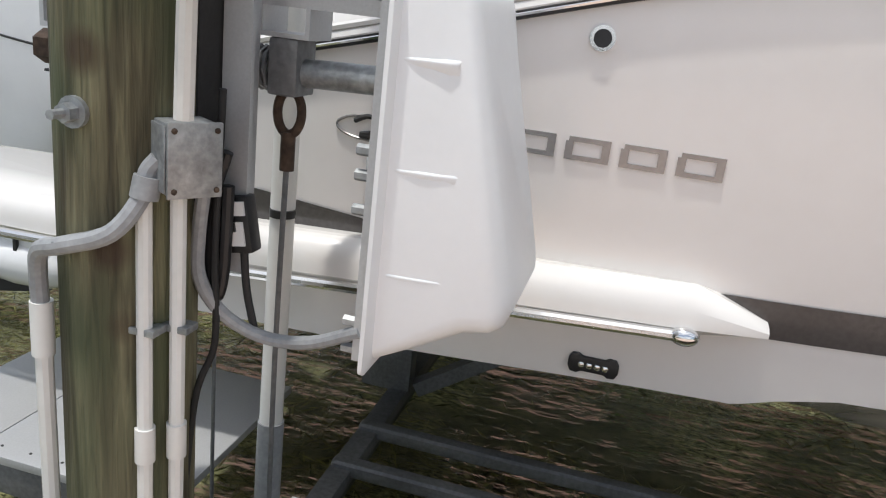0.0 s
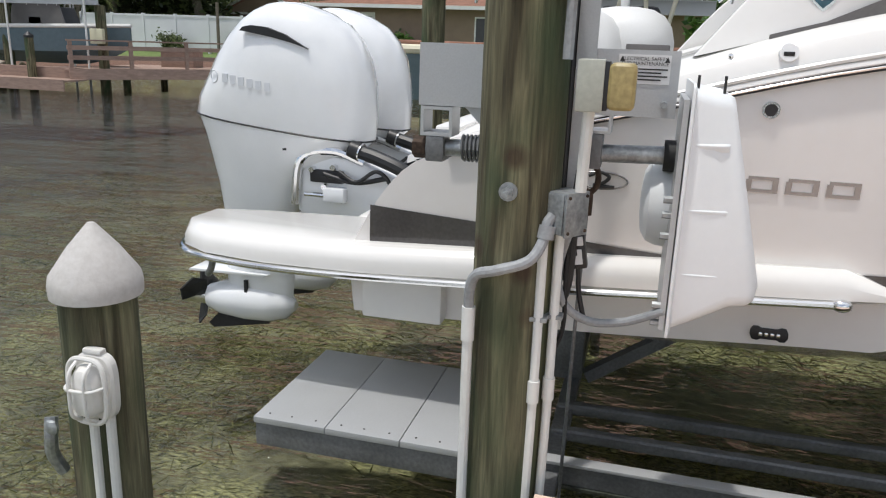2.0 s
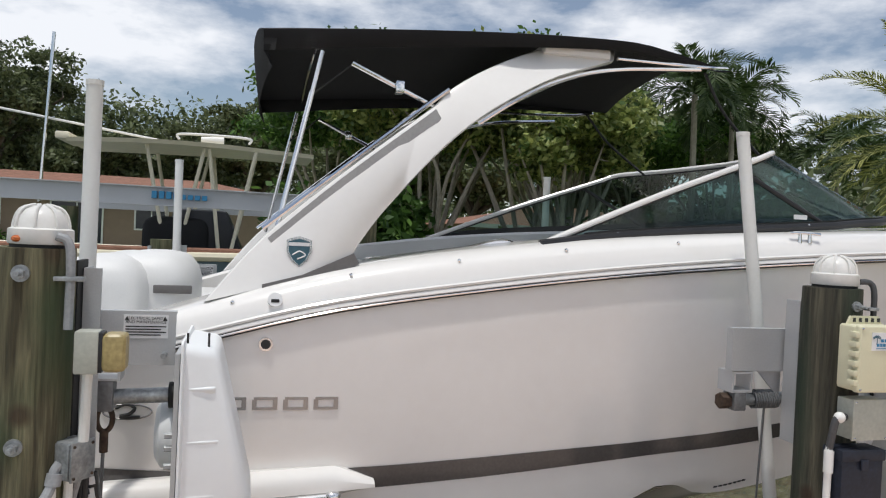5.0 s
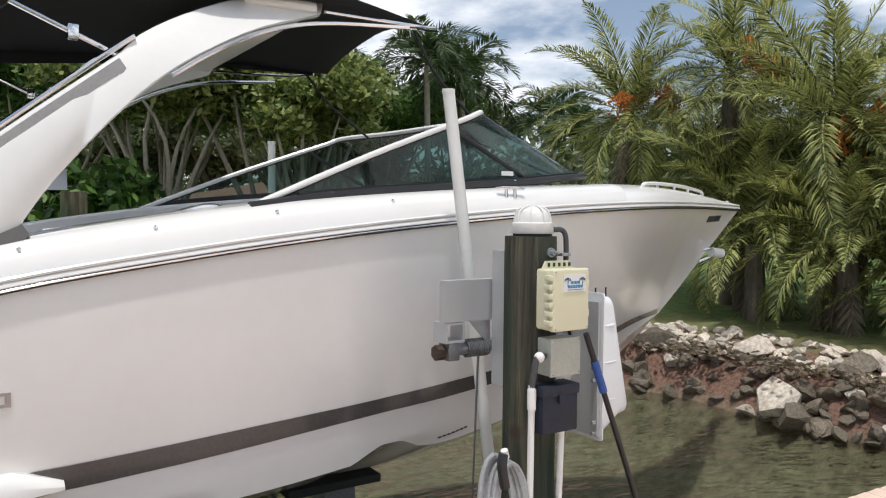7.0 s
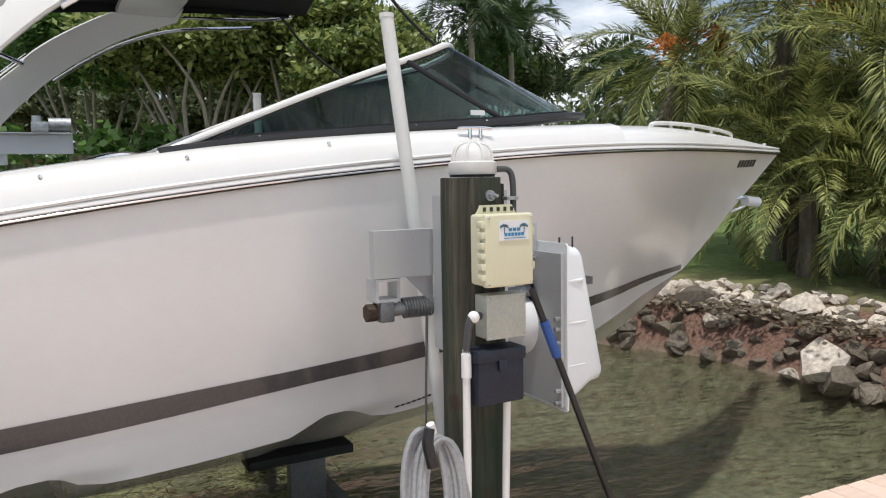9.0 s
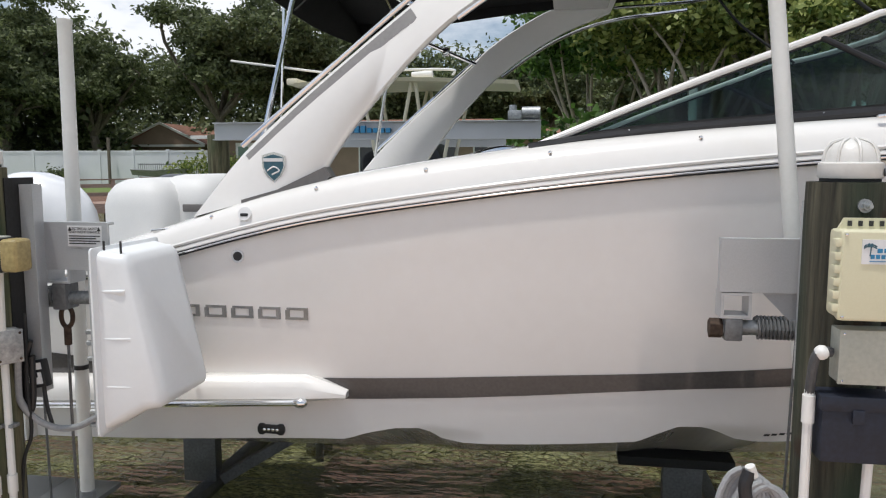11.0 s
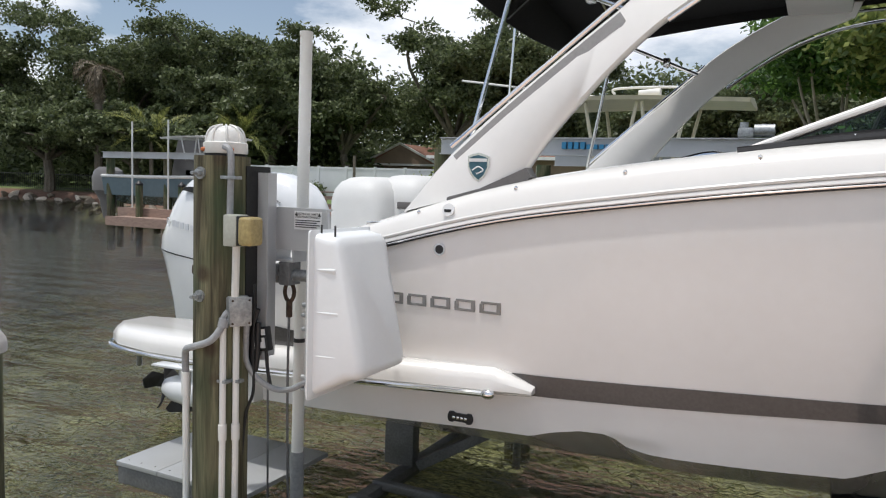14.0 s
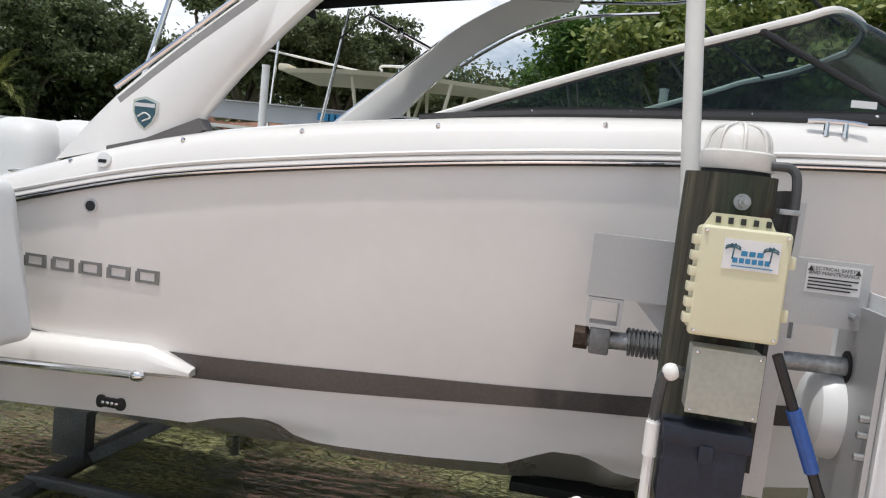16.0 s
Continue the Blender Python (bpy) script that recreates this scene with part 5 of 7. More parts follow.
def warning_label(x0, x1, z0, z1, y, parent):
    s = part("warning_label", box(x0, x1, y - 0.003, y, z0, z1), "sticker", parent, "white printed warning label")
    cx, h = (x0 + x1) / 2, z1 - z0
    text_mesh("ELECTRICAL SAFETY", 0.0165, (cx, y - 0.004, z1 - 0.20 * h), "label_text", s)
    text_mesh("AND MAINTENANCE", 0.0165, (cx, y - 0.004, z1 - 0.36 * h), "label_text", s)
    for k in range(4):
        part("label_line", box(x0 + 0.008, x1 - 0.008 - 0.02 * (k % 2), y - 0.0045, y, z1 - (0.52 + 0.12 * k) * h, z1 - (0.47 + 0.12 * k) * h), "ink", s)
    for xx in (x0 + 0.012, x1 - 0.012):
        part("warning_sign", prism([(xx - 0.009, z1 - 0.25 * h), (xx + 0.009, z1 - 0.25 * h), (xx, z1 - 0.06 * h)], y - 0.0045, y), "ink", s)


def spring_coil(x0, x1, y, z, r, n, material, parent):
    pts = [(x0 + (x1 - x0) * i / (n * 8), y + r * math.cos(i * math.pi / 4), z + r * math.sin(i * math.pi / 4)) for i in range(n * 8 + 1)]
    return part("wire_coil", tube(pts, 0.006, 1, 6, smooth=False), material, parent, "wound wire rope")


def lift_head(px, py, flip, label_side):
    """Aluminium channel, bracket and drive shaft behind a piling."""
    ob = thing("lift_hoist", (px, py, 1.7), "aluminium boat lift head beam bolted behind a piling", "boat lift", "lift heads")
    x0, x1 = px - 0.415, px + 0.475
    yb = py + 0.235
    part("channel_web", box(x0, x1, yb, yb + 0.012, 1.765, 1.985), "alu", ob, "mill-finish aluminium channel web")
    part("channel_flange", box(x0, x1, yb + 0.012, yb + 0.05, 1.973, 1.985), "alu", ob)
    part("channel_flange", box(x0, x1, yb + 0.012, yb + 0.05, 1.765, 1.777), "alu", ob)
    part("channel_end", box(x0 - 0.008, x0, yb, yb + 0.05, 1.765, 1.985), "alu", ob)
    warning_label(x1 - 0.20, x1 - 0.03, 1.875, 1.97, yb, ob)
    bm = bmesh.new()
    for a, b, c, d in ((x0, x0 + 0.12, 1.655, 1.667), (x0, x0 + 0.12, 1.75, 1.762), (x0, x0 + 0.012, 1.667, 1.75), (x0 + 0.108, x0 + 0.12, 1.667, 1.75)):
        box(a, b, yb, yb + 0.12, c, d, bm=bm)
    part("square_tube", bm, "alu", ob, "open aluminium square tube")
    part("gusset", prism([(x0 + 0.16, 1.765), (x0 + 0.30, 1.765), (x0 + 0.30, 1.62)], yb + 0.02, yb + 0.03), "alu", ob)
    part("bearing", box(x0 + 0.02, x0 + 0.09, yb + 0.0, yb + 0.1, 1.56, 1.655, 0.008), "alu_dark", ob)
    part("shaft", rod((x0 - 0.03, yb + 0.05, 1.605), (x1 + 0.02, yb + 0.05, 1.635), 0.032), "galv", ob, "galvanised drive shaft")
    part("shaft_nut", rod((x0 - 0.035, yb + 0.05, 1.605), (x0 + 0.015, yb + 0.05, 1.605), 0.042, seg=6), "rust", ob, "rusty shaft end nut")
    spring_coil(x0 + 0.15, x0 + 0.30, yb + 0.05, 1.612, 0.046, 10, "alu_dark", ob)
    spring_coil(px + 0.10, px + 0.17, yb + 0.05, 1.628, 0.046, 5, "alu_dark", ob)
    part("bearing", box(px + 0.175, px + 0.245, yb, yb + 0.10, 1.575, 1.70, 0.008), "alu_dark", ob)
    bm = bmesh.new()
    for a, b, c, d in ((px + 0.15, px + 0.27, 1.70, 1.71), (px + 0.15, px + 0.16, 1.71, 1.765), (px + 0.26, px + 0.27, 1.71, 1.765)):
        box(a, b, yb, yb + 0.12, c, d, bm=bm)
    part("bearing_bracket", bm, "alu", ob)
    part("shaft_collar", rod((x1 - 0.02, yb + 0.05, 1.633), (x1 + 0.03, yb + 0.05, 1.634), 0.055), "rubber", ob)
    part("mount_strip", box(px + 0.128, px + 0.142, py + 0.02, py + 0.20, 1.30, 2.19), "rubber", ob, "black rubber strip")
    part("mount_plate", box(px + 0.146, px + 0.21, py + 0.10, py + 0.112, 1.20, 2.16), "alu", ob, "aluminium mounting plate")
    part("mount_plate", box(px + 0.146, px + 0.156, py + 0.112, py + 0.235, 1.20, 2.16), "alu", ob)
    part("mount_plate", box(px - 0.128, px - 0.105, py + 0.12, py + 0.22, 1.42, 2.14), "alu", ob)
    part("stud", rod((x1 - 0.04, yb + 0.0, 1.81), (x1 - 0.04, yb - 0.05, 1.81), 0.012, seg=8), "galv", ob)
    hook = part("shackle", tube([(px + 0.21 + 0.03 * math.sin(a), yb + 0.05, 1.535 + 0.05 * math.cos(a)) for a in np.linspace(0, 2 * math.pi, 13)], 0.011), "rust", ob, "dark steel shackle")
    part("wire_rope", tube([(px + 0.21, yb + 0.05, 1.49), (px + 0.20, yb + 0.06, 0.9), (px + 0.19, yb + 0.1, 0.1)], 0.007), "alu_dark", ob, "steel wire rope")
    part("rope_sleeve", rod((px + 0.21, yb + 0.05, 1.40), (px + 0.21, yb + 0.05, 1.49), 0.017), "rust", hook)
    part("wire_rope", tube([(px - 0.06, yb + 0.2, 1.60), (px - 0.08, yb + 0.25, 0.1)], 0.006, smooth=False), "alu_dark", ob, "steel wire rope")
    return ob


head1 = lift_head(-0.842, 1.335, False, True)
copy_thing(head1, pose(2.730, 1.41, 1.665))
copy_thing(head1, pose(-0.85, 5.45, 1.70))
copy_thing(head1, pose(2.75, 5.48, 1.70))


def drive_cover(dx, dy, dz):
    """White moulded hood over the lift's gear drive."""
    ob = thing("drive_cover", (-0.36 + dx, 1.6 + dy, 1.0 + dz), "white moulded plastic cover over a lift gear drive", "cover", "lift drive covers")
    # rings run from the flange towards the far end
    def ring(x_top, x_bot, y0, y1, z0, z1, r):
        pts = []
        for cy_, cz_, a0 in ((y1 - r, z1 - r, 0), (y0 + r, z1 - r, 90), (y0 + r, z0 + r, 180), (y1 - r, z0 + r, 270)):
            for k in range(5):
                a = radians(a0 + 22.5 * k)
                yy_, zz_ = cy_ + r * math.cos(a), cz_ + r * math.sin(a)
                u = (zz_ - z0) / (z1 - z0)
                pts.append((-0.18 + 0.77 * (x_bot + (x_top - x_bot) * u + 0.18) + dx, yy_ + dy, 1.89 - 0.93 * (1.905 - zz_) + dz))
        return pts
    rows = [(-0.372, -0.372, 1.365, 1.91, 1.005, 1.905, 0.02), (-0.360, -0.360, 1.365, 1.91, 1.005, 1.905, 0.02), (-0.352, -0.348, 1.395, 1.90, 1.03, 1.888, 0.04), (-0.31, -0.235, 1.40, 1.89, 1.075, 1.885, 0.05), (-0.265, -0.12, 1.41, 1.88, 1.125, 1.88, 0.055), (-0.225, -0.050, 1.415, 1.875, 1.135, 1.875, 0.05), (-0.200, -0.018, 1.43, 1.86, 1.15, 1.862, 0.05), (-0.186, 0.0, 1.47, 1.82, 1.19, 1.825, 0.05)]
    part("hood", loft([ring(*r) for r in rows]), "poly", ob, "white polyethylene hood", flat_angle=40)
    for z, w in ((1.70, 0.11), (1.49, 0.13), (1.275, 0.155)):
        rib = []
        for q in np.linspace(0, 1, 9):
            h = math.sin(math.pi * min(1, 0.08 + q * 0.92)) ** 0.5
            y0 = 1.399 + 0.016 * (w * q / 0.155) ** 1.6 + dy
            rib.append([(-0.306 + w * q + dx, y0 + o, z + dz + v) for o, v in ((0.006, -0.022), (-0.001 * h, -0.010), (-0.006 * h, 0.0), (-0.005 * h, 0.004), (0.004, 0.009))])
        part("hood_ridge", loft(rib), "poly", ob, "moulded rib across the hood", flat_angle=70)
    part("back_plate", box(-0.350 + dx, -0.332 + dx, 1.385 + dy, 1.79 + dy, 1.08 + dz, 1.84 + dz), "alu", ob, "aluminium back plate")
    part("pulley_cover", loft([[(x + dx, 1.74 + dy + r * math.cos(a), 1.45 + dz + r * math.sin(a)) for a in np.linspace(0, 2 * math.pi, 33)[:-1]] for x, r in ((-0.350, 0.165), (-0.385, 0.163), (-0.42, 0.148), (-0.442, 0.11), (-0.450, 0.04))]), "poly", ob, "round white pulley cover")
    for z in (1.10, 1.16, 1.40, 1.47, 1.52):
        b = part("plate_bolt", rod((-0.348 + dx, 1.40 + dy, z + dz), (-0.378 + dx, 1.40 + dy, z + dz), 0.012, seg=6), "galv", ob)
    for x in (-0.31, -0.23):
        part("rim_pin", rod((x + dx, 1.45 + dy, 1.86 + dz), (x + dx, 1.45 + dy, 1.915 + dz), 0.005, seg=6), "ink", ob)
    return ob


drive_cover(0, 0, 0)
drive_cover(3.54, 0.04, -0.03)


def guide_pole(pts, grey_to, label):
    ob = thing("guide_pole", (pts[-1][0], pts[-1][1], 0), label, "pole", "boat guide poles")
    part("tube", tube(pts, 0.035, smooth=False, seg=18), "pvc", ob, "white PVC tube")
    part("cap", rod((pts[0][0], pts[0][1], pts[0][2] - 0.01), (pts[0][0], pts[0][1], pts[0][2] + 0.012), 0.038), "pvc", ob)
    b = Vector(pts[-1])
    part("sleeve", rod(b + Vector((0, 0, 0.02)), Vector((b.x, b.y, grey_to)), 0.040), "pvcgrey", ob, "grey lower sleeve")
    return ob


g = guide_pole([(-0.775, 1.92, 2.945), (-0.775, 1.9, 0.53)], -0.7, "white PVC guide pole of the boat lift")
part("tape_band", rod((-0.772, 1.9, 1.20), (-0.772, 1.9, 1.222), 0.037), "black", g)
guide_pole([(2.557, 2.0, 2.995), (2.778, 1.812, 0.55)], -0.7, "white PVC guide pole leaning beside a piling")
guide_pole([(-0.72, 5.4, 2.91), (-0.70, 5.4, 0.5)], -0.7, "white PVC guide pole beyond the boat")
guide_pole([(2.74, 5.3, 2.975), (2.74, 5.3, 0.5)], -0.7, "white PVC guide pole beyond the boat")

# boxes on the second piling
eb = thing("remote_control_box", (2.69, 1.2, 1.88), "cream lidded control enclosure with a palm tree label on a piling", "control box")
part("body", box(2.575, 2.81, 1.185, 1.29, 1.715, 2.045, 0.02, seg=3), "cream", eb)
lid = part("lid", box(2.570, 2.815, 1.150, 1.190, 1.712, 2.048, 0.016, seg=3), "cream", eb, "cream lid with rounded edges")
for k in range(6):
    part("hinge", box(2.553, 2.580, 1.155, 1.20, 1.745 + 0.048 * k, 1.775 + 0.048 * k, 0.005), "cream", eb)
part("mount_ear", prism([(2.59, 2.045), (2.79, 2.045), (2.77, 2.085), (2.61, 2.085)], 1.25, 1.262), "cream", eb)
for k in range(5):
    part("ear_slot", box(2.62 + 0.035 * k, 2.634 + 0.035 * k, 1.246, 1.25, 2.055, 2.075), "ink", eb)
for z in (1.80, 1.96):
    part("latch", box(2.812, 2.835, 1.17, 1.21, z - 0.02, z + 0.02, 0.006), "cream", eb)
for xx in (2.585, 2.80):
    for zz in (1.728, 2.032):
        part("lid_screw", ball((xx, 1.149, zz), 0.006, seg=8), "chrome", lid)
lb = part("label_plate", box(2.635, 2.785, 1.1462, 1.1500, 1.925, 2.015), "sticker", eb, "white label with palm trees")
for cx0 in (2.66, 2.76):
    part("palm_picture", tube([(cx0, 1.1455, 1.955), (cx0 + 0.003, 1.1455, 1.99)], 0.002, smooth=False, seg=5), "tealprint", lb)
    for a in np.linspace(-0.4, 3.5, 6):
        part("palm_picture", tube([(cx0, 1.1455, 1.99), (cx0 + 0.012 * math.cos(a), 1.1455, 1.992 + 0.009 * math.sin(a)), (cx0 + 0.022 * math.cos(a), 1.1455, 1.986 + 0.008 * math.sin(a))], 0.0024, seg=5), "tealprint", lb)
for k in range(3):
    part("brand_shape", box(2.683 + 0.021 * k, 2.699 + 0.021 * k, 1.1445, 1.147, 1.967, 1.982), "bluetext", lb)
for k in range(6):
    part("brand_shape", box(2.662 + 0.017 * k, 2.675 + 0.017 * k, 1.1445, 1.147, 1.945, 1.960), "bluetext", lb)
part("label_line", box(2.66, 2.77, 1.1445, 1.147, 1.934, 1.937), "bluetext", lb)
eb.location += Vector((0.010, -0.03, 0.0))
eb.scale = (0.97, 1.0, 0.91)
gb = thing("breaker_box", (2.69, 1.2, 1.6), "grey-green metal box below a cream enclosure", "control box")
part("body", box(2.595, 2.785, 1.195, 1.29, 1.50, 1.685, 0.006), "boxgrey", gb)
part("cover", box(2.592, 2.788, 1.185, 1.197, 1.498, 1.688, 0.003), "boxgrey", gb)
for xx, zz in ((2.605, 1.51), (2.775, 1.675), (2.775, 1.51), (2.605, 1.675)):
    part("cover_screw", ball((xx, 1.184, zz), 0.005, seg=8), "chrome", gb)
gb.location += Vector((0.020, -0.02, 0.0))
db = thing("battery_box", (2.69, 1.2, 1.3), "dark blue weathered plastic box strapped to a piling", "box")
part("body", box(2.57, 2.80, 1.17, 1.29, 1.215, 1.445, 0.012), "boxblue", db)
part("lid", box(2.562, 2.808, 1.162, 1.29, 1.40, 1.455, 0.012), "boxblue", db)
part("latch", box(2.665, 2.705, 1.155, 1.165, 1.36, 1.41, 0.005), "boxblue", db)
c = pipe("conduit", [(2.60, 1.2, 1.60), (2.565, 1.195, 1.605), (2.545, 1.2, 1.57), (2.54, 1.22, 1.45)], 0.017, "flex", "dark grey conduit elbow beside a control box")
part("elbow", ball((2.565, 1.195, 1.60), 0.026), "pvc", c, "white elbow")
c = pipe("conduit", [(2.54, 1.22, 1.46), (2.545, 1.235, 0.5), (2.55, 1.25, -0.7)], 0.017, "pvc", "white conduit down a piling")
part("coupling", rod((2.54, 1.22, 1.34), (2.54, 1.22, 1.44), 0.022), "pvc", c)
c = pipe("conduit", [(2.755, 1.24, 1.23), (2.745, 1.25, 0.5), (2.745, 1.26, -0.7)], 0.017, "pvc", "white conduit down a piling")
c = pipe("conduit", [(2.79, 1.36, 2.22), (2.845, 1.35, 2.215), (2.862, 1.34, 2.16), (2.862, 1.34, 1.98), (2.83, 1.3, 1.9)], 0.014, "flex", "dark grey flexible conduit from a lamp")
clip(c, 2.85, 1.335, 2.09, 0.03)
bh = thing("boat_hook", (3.2, 1.2, 0.6), "black pole with a blue foam grip leaning by a piling", "boat hook")
part("shaft", tube([(2.83, 1.15, 1.70), (3.30, 1.17, 0.62), (3.55, 1.18, 0.02)], 0.015, smooth=False), "black", bh)
part("grip", tube([(2.893, 1.152, 1.555), (2.965, 1.156, 1.39)], 0.021, smooth=False), "blue", bh, "blue foam grip")
hz = thing("hose_coil", (2.40, 1.22, 0.9), "coiled grey hose hanging beside a piling", "hose")
for k in range(7):
    o = 0.017 * k
    part("hose_turn", tube([(2.335 + o + 0.10 * math.sin(a), 1.225 + 0.02 * math.sin(k) + 0.03 * math.cos(a), 0.86 - 0.01 * k + 0.28 * math.cos(a)) for a in np.linspace(0, 2 * math.pi, 17)], 0.013, 2, 8), "pvcgrey", hz)
part("nozzle", tube([(2.345, 1.19, 1.16), (2.33, 1.18, 1.10), (2.35, 1.18, 1.0)], 0.024), "black", hz, "black hose nozzle")
part("nozzle_tip", tube([(2.36, 1.19, 1.14), (2.345, 1.185, 1.18)], 0.018, smooth=False), "pvc", hz)

# cradle, catwalk and bunks under the boat
for k in range(3):
    x0 = -2.07 + 0.355 * k
    ob = part("catwalk_board", box(x0, x0 + 0.351, 1.72, 2.55, 0.265, 0.295, 0.003), "alu", None)
    tagged(ob, "grey aluminium catwalk board with bolt holes", "catwalk board", "lift catwalk boards")
    for yh in (1.77,):
        for xh in (0.06, 0.17, 0.29):
            part("bolt_hole", rod((x0 + xh, yh, 0.2951), (x0 + xh, yh, 0.297), 0.005, seg=8), "ink", ob)
ob = part("catwalk_edge", box(-2.065, -1.01, 1.73, 1.77, 0.15, 0.263, 0.003), "alu_dark", None)
tagged(ob, "grey aluminium edge channel under a catwalk", "catwalk edge")


def cradle_beam(x0, x1, y0, y1, z0, z1, material, label):
    bm = box(x0, x1, y0, y1, z1 - 0.015, z1)
    box(x0, x1, y0, y1, z0, z0 + 0.015, bm=bm)
    box(x0, x1, (y0 + y1) / 2 - 0.008, (y0 + y1) / 2 + 0.008, z0, z1, bm=bm)
    return tagged(part("cradle_beam", bm, material, None), label, "lift beam", "cradle beams")


# Paler aluminium on the top flange, darker aluminium on the rest of the cradle.
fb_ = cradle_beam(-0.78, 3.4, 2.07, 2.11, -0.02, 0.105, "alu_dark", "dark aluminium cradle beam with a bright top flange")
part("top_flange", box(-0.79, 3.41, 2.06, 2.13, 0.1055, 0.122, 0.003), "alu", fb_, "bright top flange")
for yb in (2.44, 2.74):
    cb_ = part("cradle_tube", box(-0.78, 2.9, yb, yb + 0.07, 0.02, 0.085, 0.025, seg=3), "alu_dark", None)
    tagged(cb_, "dark aluminium tube of the lift cradle", "lift beam", "cradle beams")
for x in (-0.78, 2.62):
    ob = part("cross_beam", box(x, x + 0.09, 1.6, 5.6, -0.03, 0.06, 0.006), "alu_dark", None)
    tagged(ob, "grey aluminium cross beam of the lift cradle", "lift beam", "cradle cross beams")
for x in (-0.78, 2.45):
    for yb, sgn in ((3.15, 1), (4.25, -1)):
        bs = thing("bunk_stand", (x, yb, 0.0), "dark bunk post with diagonal brace under the hull", "bunk stand", "bunk stands")
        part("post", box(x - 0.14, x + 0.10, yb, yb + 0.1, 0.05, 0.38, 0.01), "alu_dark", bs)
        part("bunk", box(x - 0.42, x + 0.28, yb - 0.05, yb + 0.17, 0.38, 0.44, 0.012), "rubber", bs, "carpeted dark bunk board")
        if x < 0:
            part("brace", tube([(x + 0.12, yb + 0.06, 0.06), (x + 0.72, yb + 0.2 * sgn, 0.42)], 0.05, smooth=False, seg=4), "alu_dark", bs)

# sunlit dock the walk follows
DX0, DX1 = -0.70, 16.0
edge = lambda x: 1.165 - 0.043 * x
x = DX0
boards = []
while x < DX1:
    boards.append((x, min(x + 0.138, DX1)))
    x += 0.143
dock = thing("dock", (4, -1, 0), "sunlit peach composite dock with straight boards", "dock", kind="structure")
for a, b in boards:
    y1 = edge((a + b) / 2)
    # Planks run on unseen behind the walk, added to bounce sun onto the hull.
    bm = box(a, b, -7.5, y1, 0.47, 0.50, 0.003, seg=1)
    part("plank", bm, "dock", dock, smooth=False)
part("dock_fascia", loft([[(DX0, edge(DX0) - 0.05, 0.28), (DX0, edge(DX0) - 0.01, 0.28), (DX0, edge(DX0) - 0.01, 0.468), (DX0, edge(DX0) - 0.05, 0.468)], [(DX1, edge(DX1) - 0.05, 0.28), (DX1, edge(DX1) - 0.01, 0.28), (DX1, edge(DX1) - 0.01, 0.468), (DX1, edge(DX1) - 0.05, 0.468)]]), "farwood", dock)


# ---- planting and shore ----
rng = np.random.default_rng(7)


def leaf_quads(centers, per, spread, size, flat=0.8, seed=0, slim=0.5):
    """Many small leaves scattered round clump centres: verts and faces."""
    r = np.random.default_rng(seed)
    c = np.repeat(np.asarray(centers, float), per, axis=0)
    n = len(c)
    off = r.normal(size=(n, 3)) * np.asarray(spread)
    p = c + off
    a = r.normal(size=(n, 3))
    a[:, 2] *= flat
    a /= np.linalg.norm(a, axis=1)[:, None]
    b = np.cross(a, r.normal(size=(n, 3)))
    b /= np.linalg.norm(b, axis=1)[:, None]
    s = size * r.uniform(0.6, 1.4, (n, 1))
    v = np.stack([p - a * s, p + b * s * slim, p + a * s, p - b * s * slim], axis=1).reshape(-1, 3)
    f = np.arange(4 * n).reshape(-1, 4)
    return v, f


